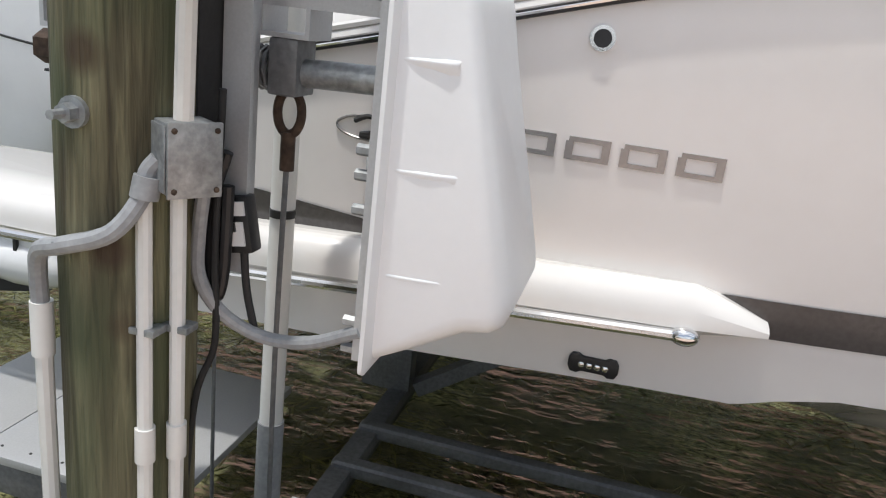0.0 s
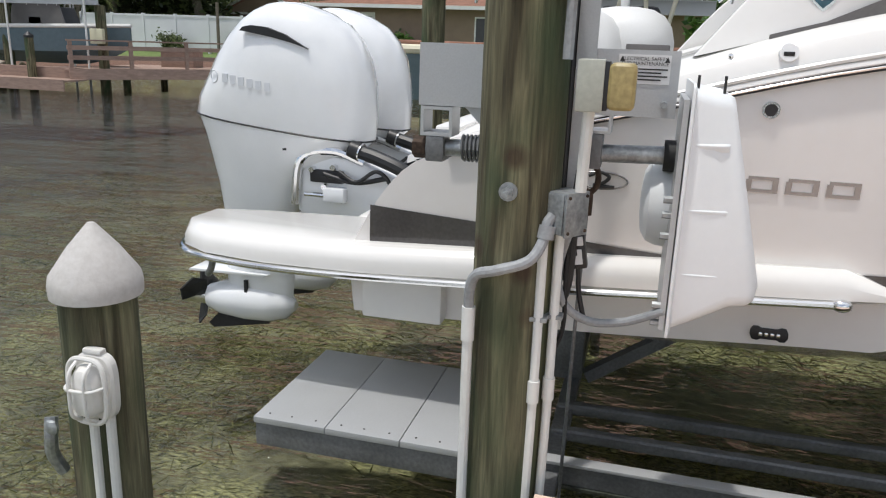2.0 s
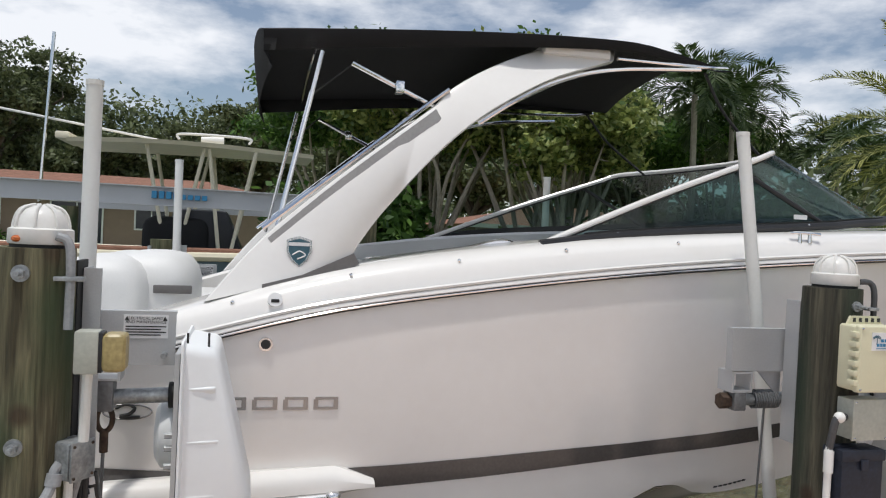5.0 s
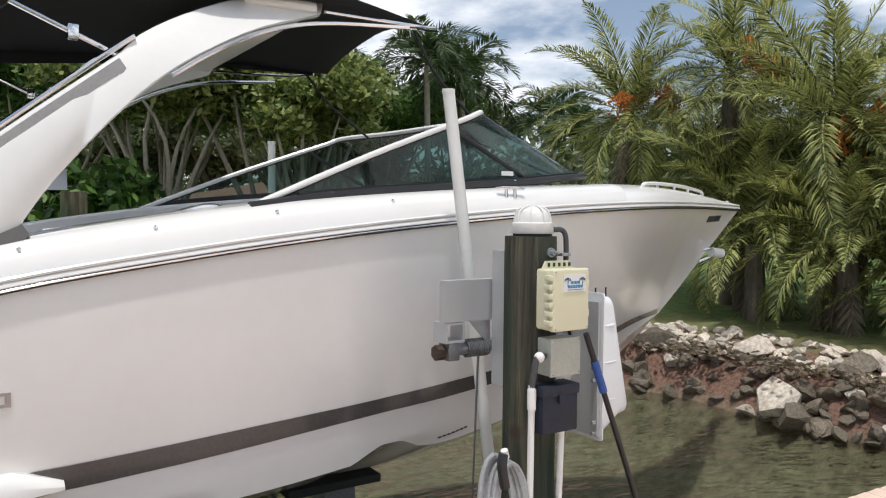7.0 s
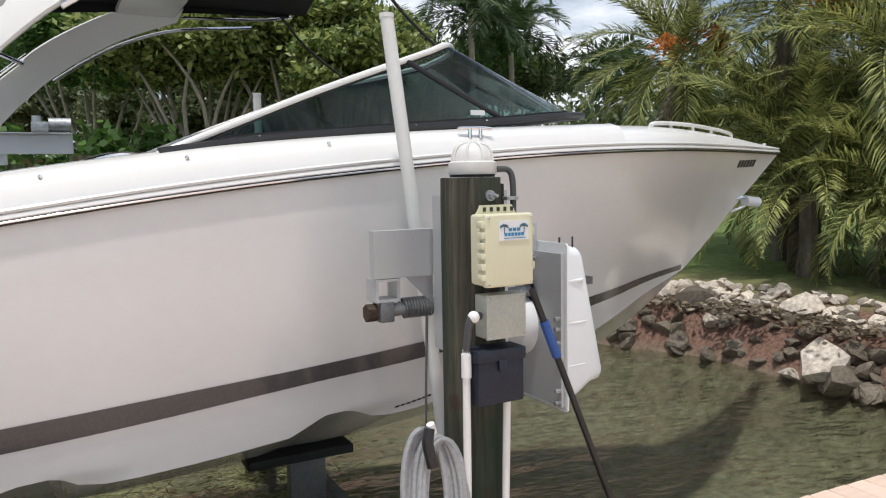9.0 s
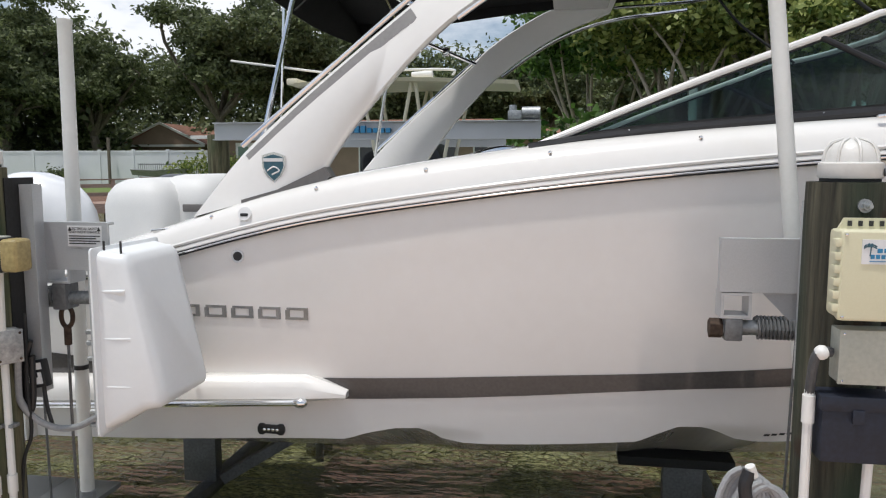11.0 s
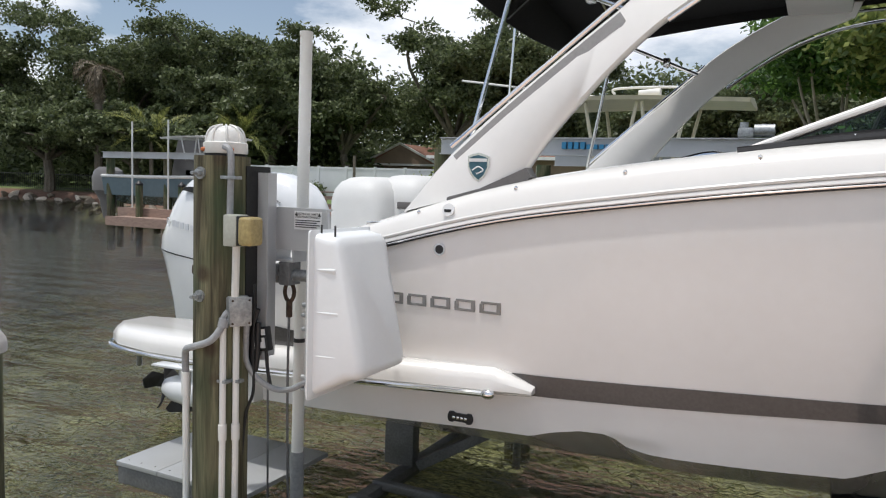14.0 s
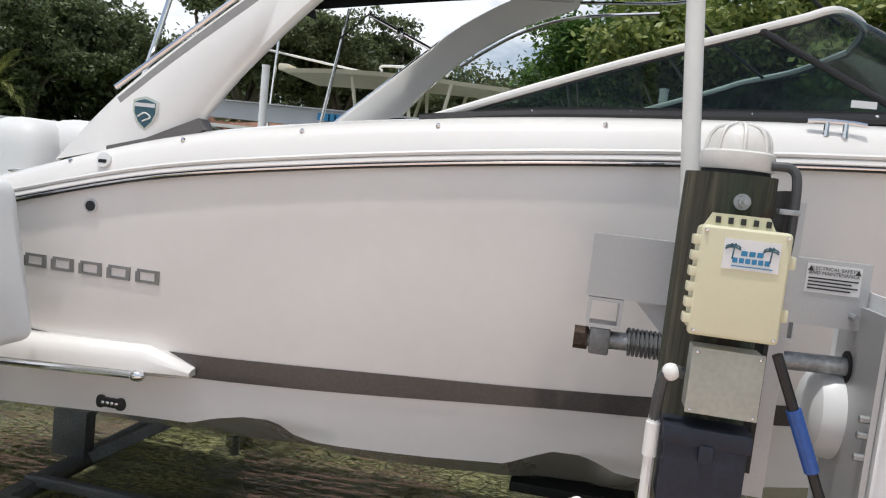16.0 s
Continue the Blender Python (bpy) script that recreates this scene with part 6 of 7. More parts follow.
def tree(x, y, h, r, leaf="oakleaf", bark="bark", seed=1, clumps=30, per=200, size=0.17, trunk=0.30, fork=0.3, label="tall live oak with a dark uneven crown", spread=0.17, low=0.55, girth=(0.22, 0.40)):
    rr = np.random.default_rng(seed)
    z0 = land(x, y) - 0.1
    ob = thing("tree", (x, y, z0), label, "tree", "trees on the banks")
    bm = bmesh.new()
    fork_at = Vector((x + rr.normal() * 0.3, y + rr.normal() * 0.3, z0 + h * fork))
    tube([(x, y, z0), (x + rr.normal() * 0.1, y, z0 + h * fork * 0.5), fork_at], trunk, 4, 9, bm, r_end=trunk * 0.75)
    cents = []
    for k in range(8):
        a = 2 * math.pi * (k + rr.uniform(-0.3, 0.3)) / 8
        reach = r * rr.uniform(0.5, 0.95)
        top = Vector((x + reach * math.cos(a), y + reach * math.sin(a), z0 + h * rr.uniform(low, 0.92)))
        mid = fork_at.lerp(top, 0.5) + Vector((rr.normal() * 0.1 * r, rr.normal() * 0.1 * r, 0.06 * h))
        tube([fork_at, mid, top], trunk * 0.5, 4, 7, bm, r_end=trunk * 0.10)
        for q in ((0.55, 0.8, 1.0) if low < 0.6 else (0.85, 0.95, 1.0)):
            base = fork_at.lerp(top, q)
            tip = base + Vector((rr.normal() * 0.2 * r, rr.normal() * 0.2 * r, rr.uniform(-0.02, 0.07) * h))
            tube([base, tip], trunk * 0.12, 1, 5, bm, smooth=False, r_end=trunk * 0.04)
            cents.append(tip)
    part("trunk", bm, bark, ob)
    tips = np.array([tuple(c) for c in cents])
    heart = np.array([[x, y, z0 + h * (0.60 if low < 0.6 else 0.74)]])
    lobes = np.vstack([tips, heart + (tips - heart) * 0.6 + rr.normal(size=tips.shape) * 0.06 * r])
    n = 16
    d = rr.normal(size=(len(lobes) * n, 3))
    d /= np.linalg.norm(d, axis=1)[:, None]
    d[:, 2] = np.where(d[:, 2] < -0.4, -d[:, 2] * 0.6, d[:, 2])
    rad = r * np.repeat(rr.uniform(*girth, len(lobes)), n)[:, None]
    cents = np.repeat(lobes, n, axis=0) + d * rad * (1, 1, 0.72) * rr.uniform(0.35, 1.05, (len(d), 1))
    v, f = leaf_quads(cents, per, (spread * r, spread * r, spread * r * 0.62), size, seed=seed)
    raw("crown", v, f, leaf, ob)
    return ob


def shrub(x, y, w, h, leaf, seed, size=0.12, n=900, name="shrub", label="green leafy shrub on the bank"):
    rr = np.random.default_rng(seed)
    z0 = land(x, y)
    ob = thing(name, (x, y, z0), label, "shrub", "shrubs on the banks")
    c = np.column_stack([x + rr.normal(size=16) * w * 0.35, y + rr.normal(size=16) * w * 0.3, z0 + rr.uniform(0.15, 0.9, 16) * h])
    v, f = leaf_quads(c, n // 16, (w * 0.16, w * 0.16, h * 0.13), size, seed=seed)
    raw("leaves", v, f, leaf, ob)
    bm = bmesh.new()
    for k in range(5):
        tube([(x, y, z0 - 0.05), tuple(c[k])], 0.03, 1, 5, bm, smooth=False, r_end=0.01)
    part("stems", bm, "bark", ob)


def frond_mesh(name, length, droop, leaflet, pairs, lift, seed, material, width=0.035):
    rr = np.random.default_rng(seed)
    line = []
    ang, p = lift, np.zeros(3)
    for i in range(pairs + 1):
        line.append(p.copy())
        ang -= droop / pairs * (0.5 + 1.2 * i / pairs)
        p = p + np.array([math.cos(ang), 0, math.sin(ang)]) * length / pairs
    v, f = [], []
    for i in range(pairs):
        t = i / pairs
        w = 0.022 * (1 - t) + 0.004
        a, b = line[i], line[i + 1]
        k = len(v)
        v += [a + (0, w, 0), a - (0, w, 0), a + (0, 0, w), b + (0, w * 0.9, 0), b - (0, w * 0.9, 0), b + (0, 0, w * 0.9)]
        f += [(k, k + 3, k + 5, k + 2), (k + 1, k + 2, k + 5, k + 4), (k, k + 1, k + 4, k + 3)]
        if t < 0.12:
            continue
        d = b - a
        d = d / np.linalg.norm(d)
        up = np.cross(d, (0, 1, 0))
        up = -up if up[2] < 0 else up
        ll = leaflet * (math.sin(math.pi * min(1, 0.12 + t * 0.95)) ** 0.6 + 0.12) * rr.uniform(0.85, 1.1)
        for sgn in (-1, 1):
            dirn = d * rr.uniform(0.6, 1.0) + np.array((0, sgn * rr.uniform(0.55, 0.8), 0)) + up * rr.uniform(0.0, 0.55)
            dirn /= np.linalg.norm(dirn)
            side_ = np.cross(dirn, up)
            side_ /= np.linalg.norm(side_)
            m1, m2 = a + dirn * ll * 0.5, a + dirn * ll + np.array((0, 0, -0.18 * ll))
            k = len(v)
            v += [a, m1 + side_ * width * 0.5, m2, m1 - side_ * width * 0.5]
            f += [(k, k + 1, k + 2, k + 3)]
    me = bpy.data.meshes.new(name)
    me.from_pydata([tuple(q) for q in v], [], f)
    me.materials.append(M[material])
    me.update()
    return me


FROND = [frond_mesh("frond", le, dr, 0.36, 84, li, k + 1, "palmleaf", 0.023) for k, (le, dr, li) in enumerate(((2.2, 0.8, 0.55), (2.4, 1.3, 0.45), (2.1, 0.5, 0.3), (2.3, 1.8, 0.25)))]
DEAD = [frond_mesh("frond", 1.7, 1.9, 0.28, 30, -0.2, 5, "deadleaf", 0.03), frond_mesh("frond", 1.5, 1.4, 0.24, 28, -0.6, 6, "deadleaf", 0.03)]


GFROND = [frond_mesh("frond", 2.1, 1.7, 0.55, 56, 0.6, 11, "palmdark", 0.05), frond_mesh("frond", 2.2, 2.3, 0.55, 56, 0.5, 12, "palmdark", 0.05)]


def place(name, me, parent, m):
    ob = new(name, me)
    ob.parent = parent
    ob.matrix_parent_inverse = Matrix.Translation(parent.location).inverted()
    ob.matrix_basis = m
    return ob


def palm(x, y, crown_z, fronds, seed, scale=1.0, dead=8, fruits=0, trunk=0.16, bark="bark", low=-0.35, label="feathery date palm with orange fruit clusters", lean=(0, 0), kind=None):
    rr = np.random.default_rng(seed)
    z0 = land(x, y) - 0.1
    ob = thing("palm_tree", (x, y, z0), label, "palm tree", "palm trees")
    tx, ty = x + lean[0], y + lean[1]
    part("trunk", tube([(x, y, z0), ((x + tx) / 2 + 0.05, (y + ty) / 2, (z0 + crown_z) / 2), (tx, ty, crown_z)], trunk, 6, 10, r_end=trunk * 0.8), bark, ob, "rough palm trunk")
    for k in range(fronds):
        yaw = k * 2.39996 + rr.normal() * 0.2
        el = low + (1.25 - low) * ((k + 0.5) / fronds) ** 0.9
        me = FROND[int(rr.integers(0, 2)) if el > 0.5 else int(rr.integers(1, 4))] if kind is None else kind[k % 2]
        s = scale * rr.uniform(0.85, 1.12)
        m = Matrix.Translation((tx, ty, crown_z + rr.uniform(-0.1, 0.15))) @ Matrix.Rotation(yaw, 4, "Z") @ Matrix.Rotation(-el + 0.4, 4, "Y") @ Matrix.Rotation(rr.normal() * 0.35, 4, "X") @ Matrix.Scale(s, 4)
        place("frond", me, ob, m)
    for k in range(dead):
        m = Matrix.Translation((tx, ty, crown_z - rr.uniform(0.1, 0.5 + 0.05 * dead))) @ Matrix.Rotation(rr.uniform(0, 6.28), 4, "Z") @ Matrix.Rotation(rr.uniform(0.3, 0.9), 4, "Y") @ Matrix.Scale(scale * 0.9, 4)
        d = place("dead_frond", DEAD[k % 2], ob, m)
        d["label"] = "dry brown hanging frond"
    for k in range(fruits):
        a = rr.uniform(0, 6.28)
        bm = bmesh.new()
        a = -2.6 + 1.9 * (k + 0.5) / fruits + rr.normal() * 0.3
        c = Vector((tx + 0.75 * math.cos(a), ty + 0.75 * math.sin(a), crown_z + rr.uniform(-0.35, 0.35)))
        for q in range(34):
            e = c + Vector((rr.normal() * 0.14, rr.normal() * 0.14, -abs(rr.normal()) * 0.22))
            tube([c + Vector((0, 0, 0.12)), e], 0.006, 1, 4, bm, smooth=False)
            bmesh.ops.create_icosphere(bm, subdivisions=1, radius=0.030, matrix=Matrix.Translation(e))
            bmesh.ops.create_icosphere(bm, subdivisions=1, radius=0.026, matrix=Matrix.Translation(e.lerp(c, 0.35)))
        part("date_fruit", bm, "fruit", ob, "orange fruit cluster")
    return ob


# date palms behind the rocks
palm(11.0, 8.5, 4.3, 42, 11, 1.0, 14, 4, low=-0.5)
palm(11.3, 6.5, 4.75, 42, 12, 1.0, 26, 3, low=-0.6)
palm(11.1, 4.5, 3.75, 44, 13, 1.1, 22, 5, low=-0.6)
palm(12.0, 2.3, 3.2, 38, 14, 1.1, 14, 1, low=-0.5)
YOUNG = "low young date palm with arching fronds"
palm(10.3, 5.3, 1.9, 36, 15, 0.85, 12, 0, low=-0.2, label=YOUNG)
palm(10.3, 3.9, 1.9, 36, 19, 0.85, 12, 0, low=-0.2, label=YOUNG)
palm(10.8, 2.5, 1.8, 36, 16, 0.9, 10, 0, low=-0.2, label=YOUNG)
palm(11.2, 4.3, 2.9, 38, 61, 1.0, 8, 0, low=-0.4, label=YOUNG)
palm(11.4, 2.7, 2.7, 38, 62, 1.05, 8, 0, low=-0.4, label=YOUNG)
palm(10.9, 5.9, 2.7, 36, 63, 1.0, 8, 0, low=-0.4, label=YOUNG)
palm(13.5, 3.2, 2.8, 36, 17, 1.2, 6, 0, low=-0.2, label=YOUNG)
palm(12.8, 7.8, 3.0, 34, 18, 1.1, 6, 1, low=-0.1)
# slender palms in the garden beyond
for i, (x, y, z, s) in enumerate(((9.0, 17.5, 6.0, 0.95), (11.9, 17.2, 7.1, 1.0), (14.4, 19.0, 7.2, 1.05), (10.4, 20.0, 6.7, 0.95), (17.5, 18.0, 6.0, 0.95), (15.8, 15.0, 4.9, 0.9))):
    palm(x, y, z - 0.4, 26, 30 + i, s, 0, 0, trunk=0.10, bark="palebark", low=-0.2, kind=GFROND, label="slender garden palm with a feathery crown")
palm(-45.0, 36.3, 9.7, 14, 50, 1.7, 8, 0, trunk=0.30, low=-0.3, kind=DEAD, label="tall palm with a browning crown across the canal")
palm(-40.5, 37.0, 4.6, 24, 51, 1.5, 0, 0, low=0.0, label="bushy palm across the canal")
palm(-35.0, 40.0, 4.8, 24, 52, 1.5, 2, 0, low=0.0, label="bushy palm across the canal")

# oaks across the canal and behind the houses
oaks = [(-32.8, 50, 10.5, 4.6), (-23.5, 52, 14.8, 6.3), (-17.0, 53, 14.2, 5.9), (-46, 48, 16.0, 6.8), (-39.5, 49, 15.0, 6.0), (-36, 44, 11.5, 4.8), (-54, 46, 16.0, 7), (-63, 40, 15.5, 7), (-10.5, 54, 8.2, 4.2), (-5, 56, 8.0, 4.5), (0.3, 52, 10.8, 4.6), (8, 48, 9.0, 5.0), (14, 44, 9, 5), (21, 38, 9, 5), (-38, 41, 7.5, 4.2), (-43, 38, 7, 4.2), (-50, 36, 8, 4.8)]
for i, (x, y, h, r) in enumerate(oaks):
    tree(x, y, h, r, seed=100 + i, per=50, size=0.165, trunk=0.42, spread=0.055, low=0.42)
# garden trees with pale forked trunks and bright leaves
for i, (x, y, h, r, leaf) in enumerate(((4.4, 17.5, 6.0, 2.6, "brightleaf"), (6.3, 17.0, 6.6, 2.6, "brightleaf"), (8.0, 18.0, 6.8, 2.6, "brightleaf"), (5.4, 20.5, 7.4, 3.2, "shrubleaf"), (9.6, 22.0, 7.2, 3.2, "shrubleaf"), (2.6, 21.5, 6.4, 3.0, "shrubleaf"), (13.0, 23.0, 6.6, 3.4, "shrubleaf"), (17.0, 24.0, 6.4, 3.4, "oakleaf"), (7.4, 15.9, 5.6, 2.0, "brightleaf"))):
    tree(x, y, h, r, leaf, "palebark", 200 + i, 24, 36, 0.095, 0.16, 0.12, "garden tree with pale forked trunks and glossy leaves", 0.085, 0.70, (0.16, 0.28))
for i, (x, y, w, h, leaf) in enumerate(((1.2, 16.4, 1.3, 2.6, "shrubleaf"), (2.2, 16.6, 1.4, 2.7, "shrubleaf"), (3.2, 16.5, 1.4, 2.5, "shrubleaf"), (4.4, 16.2, 1.5, 1.6, "shrubleaf"), (5.8, 16.0, 1.6, 1.5, "brightleaf"), (7.2, 16.3, 1.6, 1.5, "shrubleaf"), (8.8, 16.2, 1.8, 1.9, "shrubleaf"), (10.5, 16.0, 1.8, 2.0, "oakleaf"), (12.0, 14.0, 2.0, 2.4, "oakleaf"), (13.5, 11.0, 2.4, 2.8, "oakleaf"), (14.6, 6.0, 2.6, 3.0, "oakleaf"), (16.5, 2.0, 2.8, 2.6, "oakleaf"), (16.0, -1.5, 2.6, 2.6, "shrubleaf"))):
    shrub(x, y, w, h, leaf, 300 + i, 0.15 if y > 15 else 0.10, 1400)
for i, (x, y, w, h, leaf) in enumerate(((-18.6, 37.0, 1.5, 1.7, "brightleaf"), (-17.2, 37.0, 1.3, 1.9, "brightleaf"), (-13.4, 37.3, 1.0, 1.3, "shrubleaf"), (-27.5, 38.2, 0.9, 1.1, "oakleaf"), (-11.8, 37.4, 0.7, 0.9, "shrubleaf"))):
    shrub(x, y, w, h, leaf, 340 + i, 0.11, 900)
# dense far woods that close the view
cents = []
for x in np.linspace(-85, 60, 120):
    for q in range(3):
        cents.append((x + rng.normal() * 1.2, 64 + 0.12 * abs(x + 10) * 0 + rng.normal() * 3 - max(0, x - 5) * 0.5, 1.3 + q * 1.7 + rng.normal() * 0.5))
for y in np.linspace(-10, 40, 50):
    for q in range(3):
        cents.append((24 + rng.normal() * 1.5 + 0.1 * y, y, 1.2 + q * 1.6 + rng.normal() * 0.4))
for x in np.linspace(-75, -37, 32):
    cents.append((x, 42 + rng.normal(), 2.4 + rng.normal() * 0.6))
    cents.append((x, 43 + rng.normal(), 4.4 + rng.normal() * 0.8))
for x in np.linspace(-80, -33.5, 60):
    for q in range(6):
        cents.append((x + rng.normal() * 0.6, 52 + rng.normal() * 1.5, 2.0 + q * 1.7 + rng.normal() * 0.6))
for x in np.linspace(-44, 6, 56):
    for q in range(6):
        cents.append((x + rng.normal() * 0.7, 70 + rng.normal() * 1.5, 2.0 + q * 1.8 + rng.normal() * 0.6))
v, f = leaf_quads(cents, 170, (1.1, 0.9, 0.9), 0.27, seed=9)
tagged(raw("far_woods", v, f, "oakleaf"), "dense dark green woods behind the gardens", "woods", kind="stuff")

# rocks of the bank: pale ones above, dark wet ones at the water
ROCKS = []
for k in range(8):
    bm = bmesh.new()
    bmesh.ops.create_icosphere(bm, subdivisions=2, radius=1)
    cuts = [(Vector(rng.normal(size=3)).normalized(), rng.uniform(0.42, 0.75)) for _ in range(9)]
    for vtx in bm.verts:
        for nrm, lim in cuts:
            over = vtx.co.dot(nrm) - lim
            if over > 0:
                vtx.co -= nrm * over
        vtx.co *= 1.35 + 0.10 * noise.noise(vtx.co * 2.5 + Vector((k * 7.3, 5, 0)))
        vtx.co.z *= 0.70
    me = bpy.data.meshes.new("rock")
    bm.to_mesh(me)
    bm.free()
    ROCKS.append(me)
bank = thing("rock_bank", (8.3, 3.0, 0.0), "bank of pale limestone rocks over dark wet boulders", "rocks", kind="structure")
PALE, DARK = [], []
for me in ROCKS:
    a, b = me.copy(), me.copy()
    a.materials.append(M["rock"]), b.materials.append(M["wetrock"])
    PALE.append(a), DARK.append(b)


def set_rock(me, x, y, s, sink=0.25):
    ob = place("rock", me, bank, Matrix.Translation((x, y, land(x, y) + s * (0.4 - sink))) @ Euler((rng.normal() * 0.4, rng.normal() * 0.4, rng.uniform(0, 6.28))).to_matrix().to_4x4() @ Matrix.Diagonal((s * rng.uniform(0.9, 1.4), s, s * rng.uniform(0.8, 1.1), 1)))
    return ob


for k in range(190):
    y = rng.uniform(0.4, 7.8)
    set_rock((DARK if k % 14 else PALE)[k % 8], shore_x(y) - 0.16 + rng.uniform(0, 0.72), y, rng.uniform(0.06, 0.125) if k % 16 else 0.20, 0.05)
for k in range(290):
    y = rng.uniform(0.6, 7.6)
    d = rng.uniform(0.1, 1.0)
    set_rock(PALE[k % 8], shore_x(y) + 1.15 - 0.72 * d, y, rng.uniform(0.045, 0.09), -0.1)
set_rock(PALE[0], shore_x(3.4) + 0.02, 3.4, 0.25, 0.0)
v, f = leaf_quads([(shore_x(y) + 0.5 + 0.25 * math.sin(5 * y), y, land(shore_x(y) + 0.5, y) + 0.03) for y in np.linspace(-2.5, 9.5, 110)], 70, (0.28, 0.1, 0.025), 0.04, 0.15, seed=21)
tagged(raw("leaf_litter", v, f, "deadleaf"), "dry brown leaf litter between the rocks", "leaf litter", kind="stuff")
fence = thing("iron_fence", (9.8, 8.6, 0.8), "dark green iron garden fence behind the bank", "fence")
for k in range(30):
    x, y = 9.0 + 0.02 * k, 7.2 + 0.11 * k
    part("picket", rod((x, y, 0.75), (x, y, 1.75), 0.010, seg=6), "black", fence, smooth=False)
for z in (0.85, 1.65):
    part("rail", tube([(9.0, 7.2, z), (9.6, 10.5, z)], 0.015, smooth=False, seg=6), "black", fence)
post = part("path_post", rod((10.0, 2.05, 0.7), (10.0, 2.05, 1.35), 0.03, seg=10), "black", None)
tagged(post, "short black path light post in the lawn", "post")

# sea grass tufts standing on the bed
cents = []
for k in range(420):
    x, y = rng.uniform(-7, 4.0), rng.uniform(0.2, 9)
    if noise.noise((x * 0.8, y * 0.8, 3.0)) > -0.05 and land(x, y) < -0.5:
        cents.append((x, y, land(x, y) + 0.10))
for k in range(420):
    x, y = rng.uniform(-16, -3), rng.uniform(2, 13)
    if noise.noise((x * 0.6, y * 0.6, 3.0)) > 0.0:
        cents.append((x, y, land(x, y) + 0.12))
v, f = leaf_quads(cents, 260, (0.30, 0.22, 0.06), 0.055, 0.25, seed=31, slim=0.09)
tagged(raw("sea_grass", v, f, "weed"), "green and yellow sea grass under clear water", "sea grass", kind="stuff")


# ---- neighbour's lift and boat ----
def i_beam(x0, x1, y, z0, z1, name, label, w=0.14):
    bm = box(x0, x1, y - 0.008, y + 0.008, z0, z1)
    box(x0, x1, y - w / 2, y + w / 2, z1 - 0.014, z1, bm=bm)
    box(x0, x1, y - w / 2, y + w / 2, z0, z0 + 0.014, bm=bm)
    return tagged(part(name, bm, "alu", None), label, "lift beam", "far lift beams")


b = i_beam(-3.12, 1.34, 8.3, 2.57, 2.81, "lift_beam", "long grey aluminium lift beam with blue lettering shapes")
for k in range(8):
    part("brand_shape", box(-1.28 + 0.085 * k, -1.22 + 0.085 * k, 8.22, 8.29, 2.66, 2.75 if k < 4 else 2.72), "bluetext", b)
i_beam(-3.0, 0.5, 13.2, 2.58, 2.83, "lift_beam", "long grey aluminium lift beam")
for x, y, t in ((-3.22, 8.6, 2.66), (1.45, 8.6, 2.56), (-3.3, 13.4, 2.6), (0.6, 13.4, 2.6)):
    pile(x, y, t, 0.15, "grey weathered timber piling of a neighbouring lift")
mt = thing("lift_motor", (1.1, 8.3, 2.81), "grey lift motor and gearbox on a beam", "motor")
part("gearbox", box(0.92, 1.10, 8.21, 8.41, 2.81, 2.93, 0.02), "galv", mt)
part("motor", rod((1.10, 8.3, 2.90), (1.33, 8.3, 2.90), 0.08), "galv", mt)
part("cap", rod((0.98, 8.3, 2.93), (0.98, 8.3, 3.0), 0.05), "galv", mt)


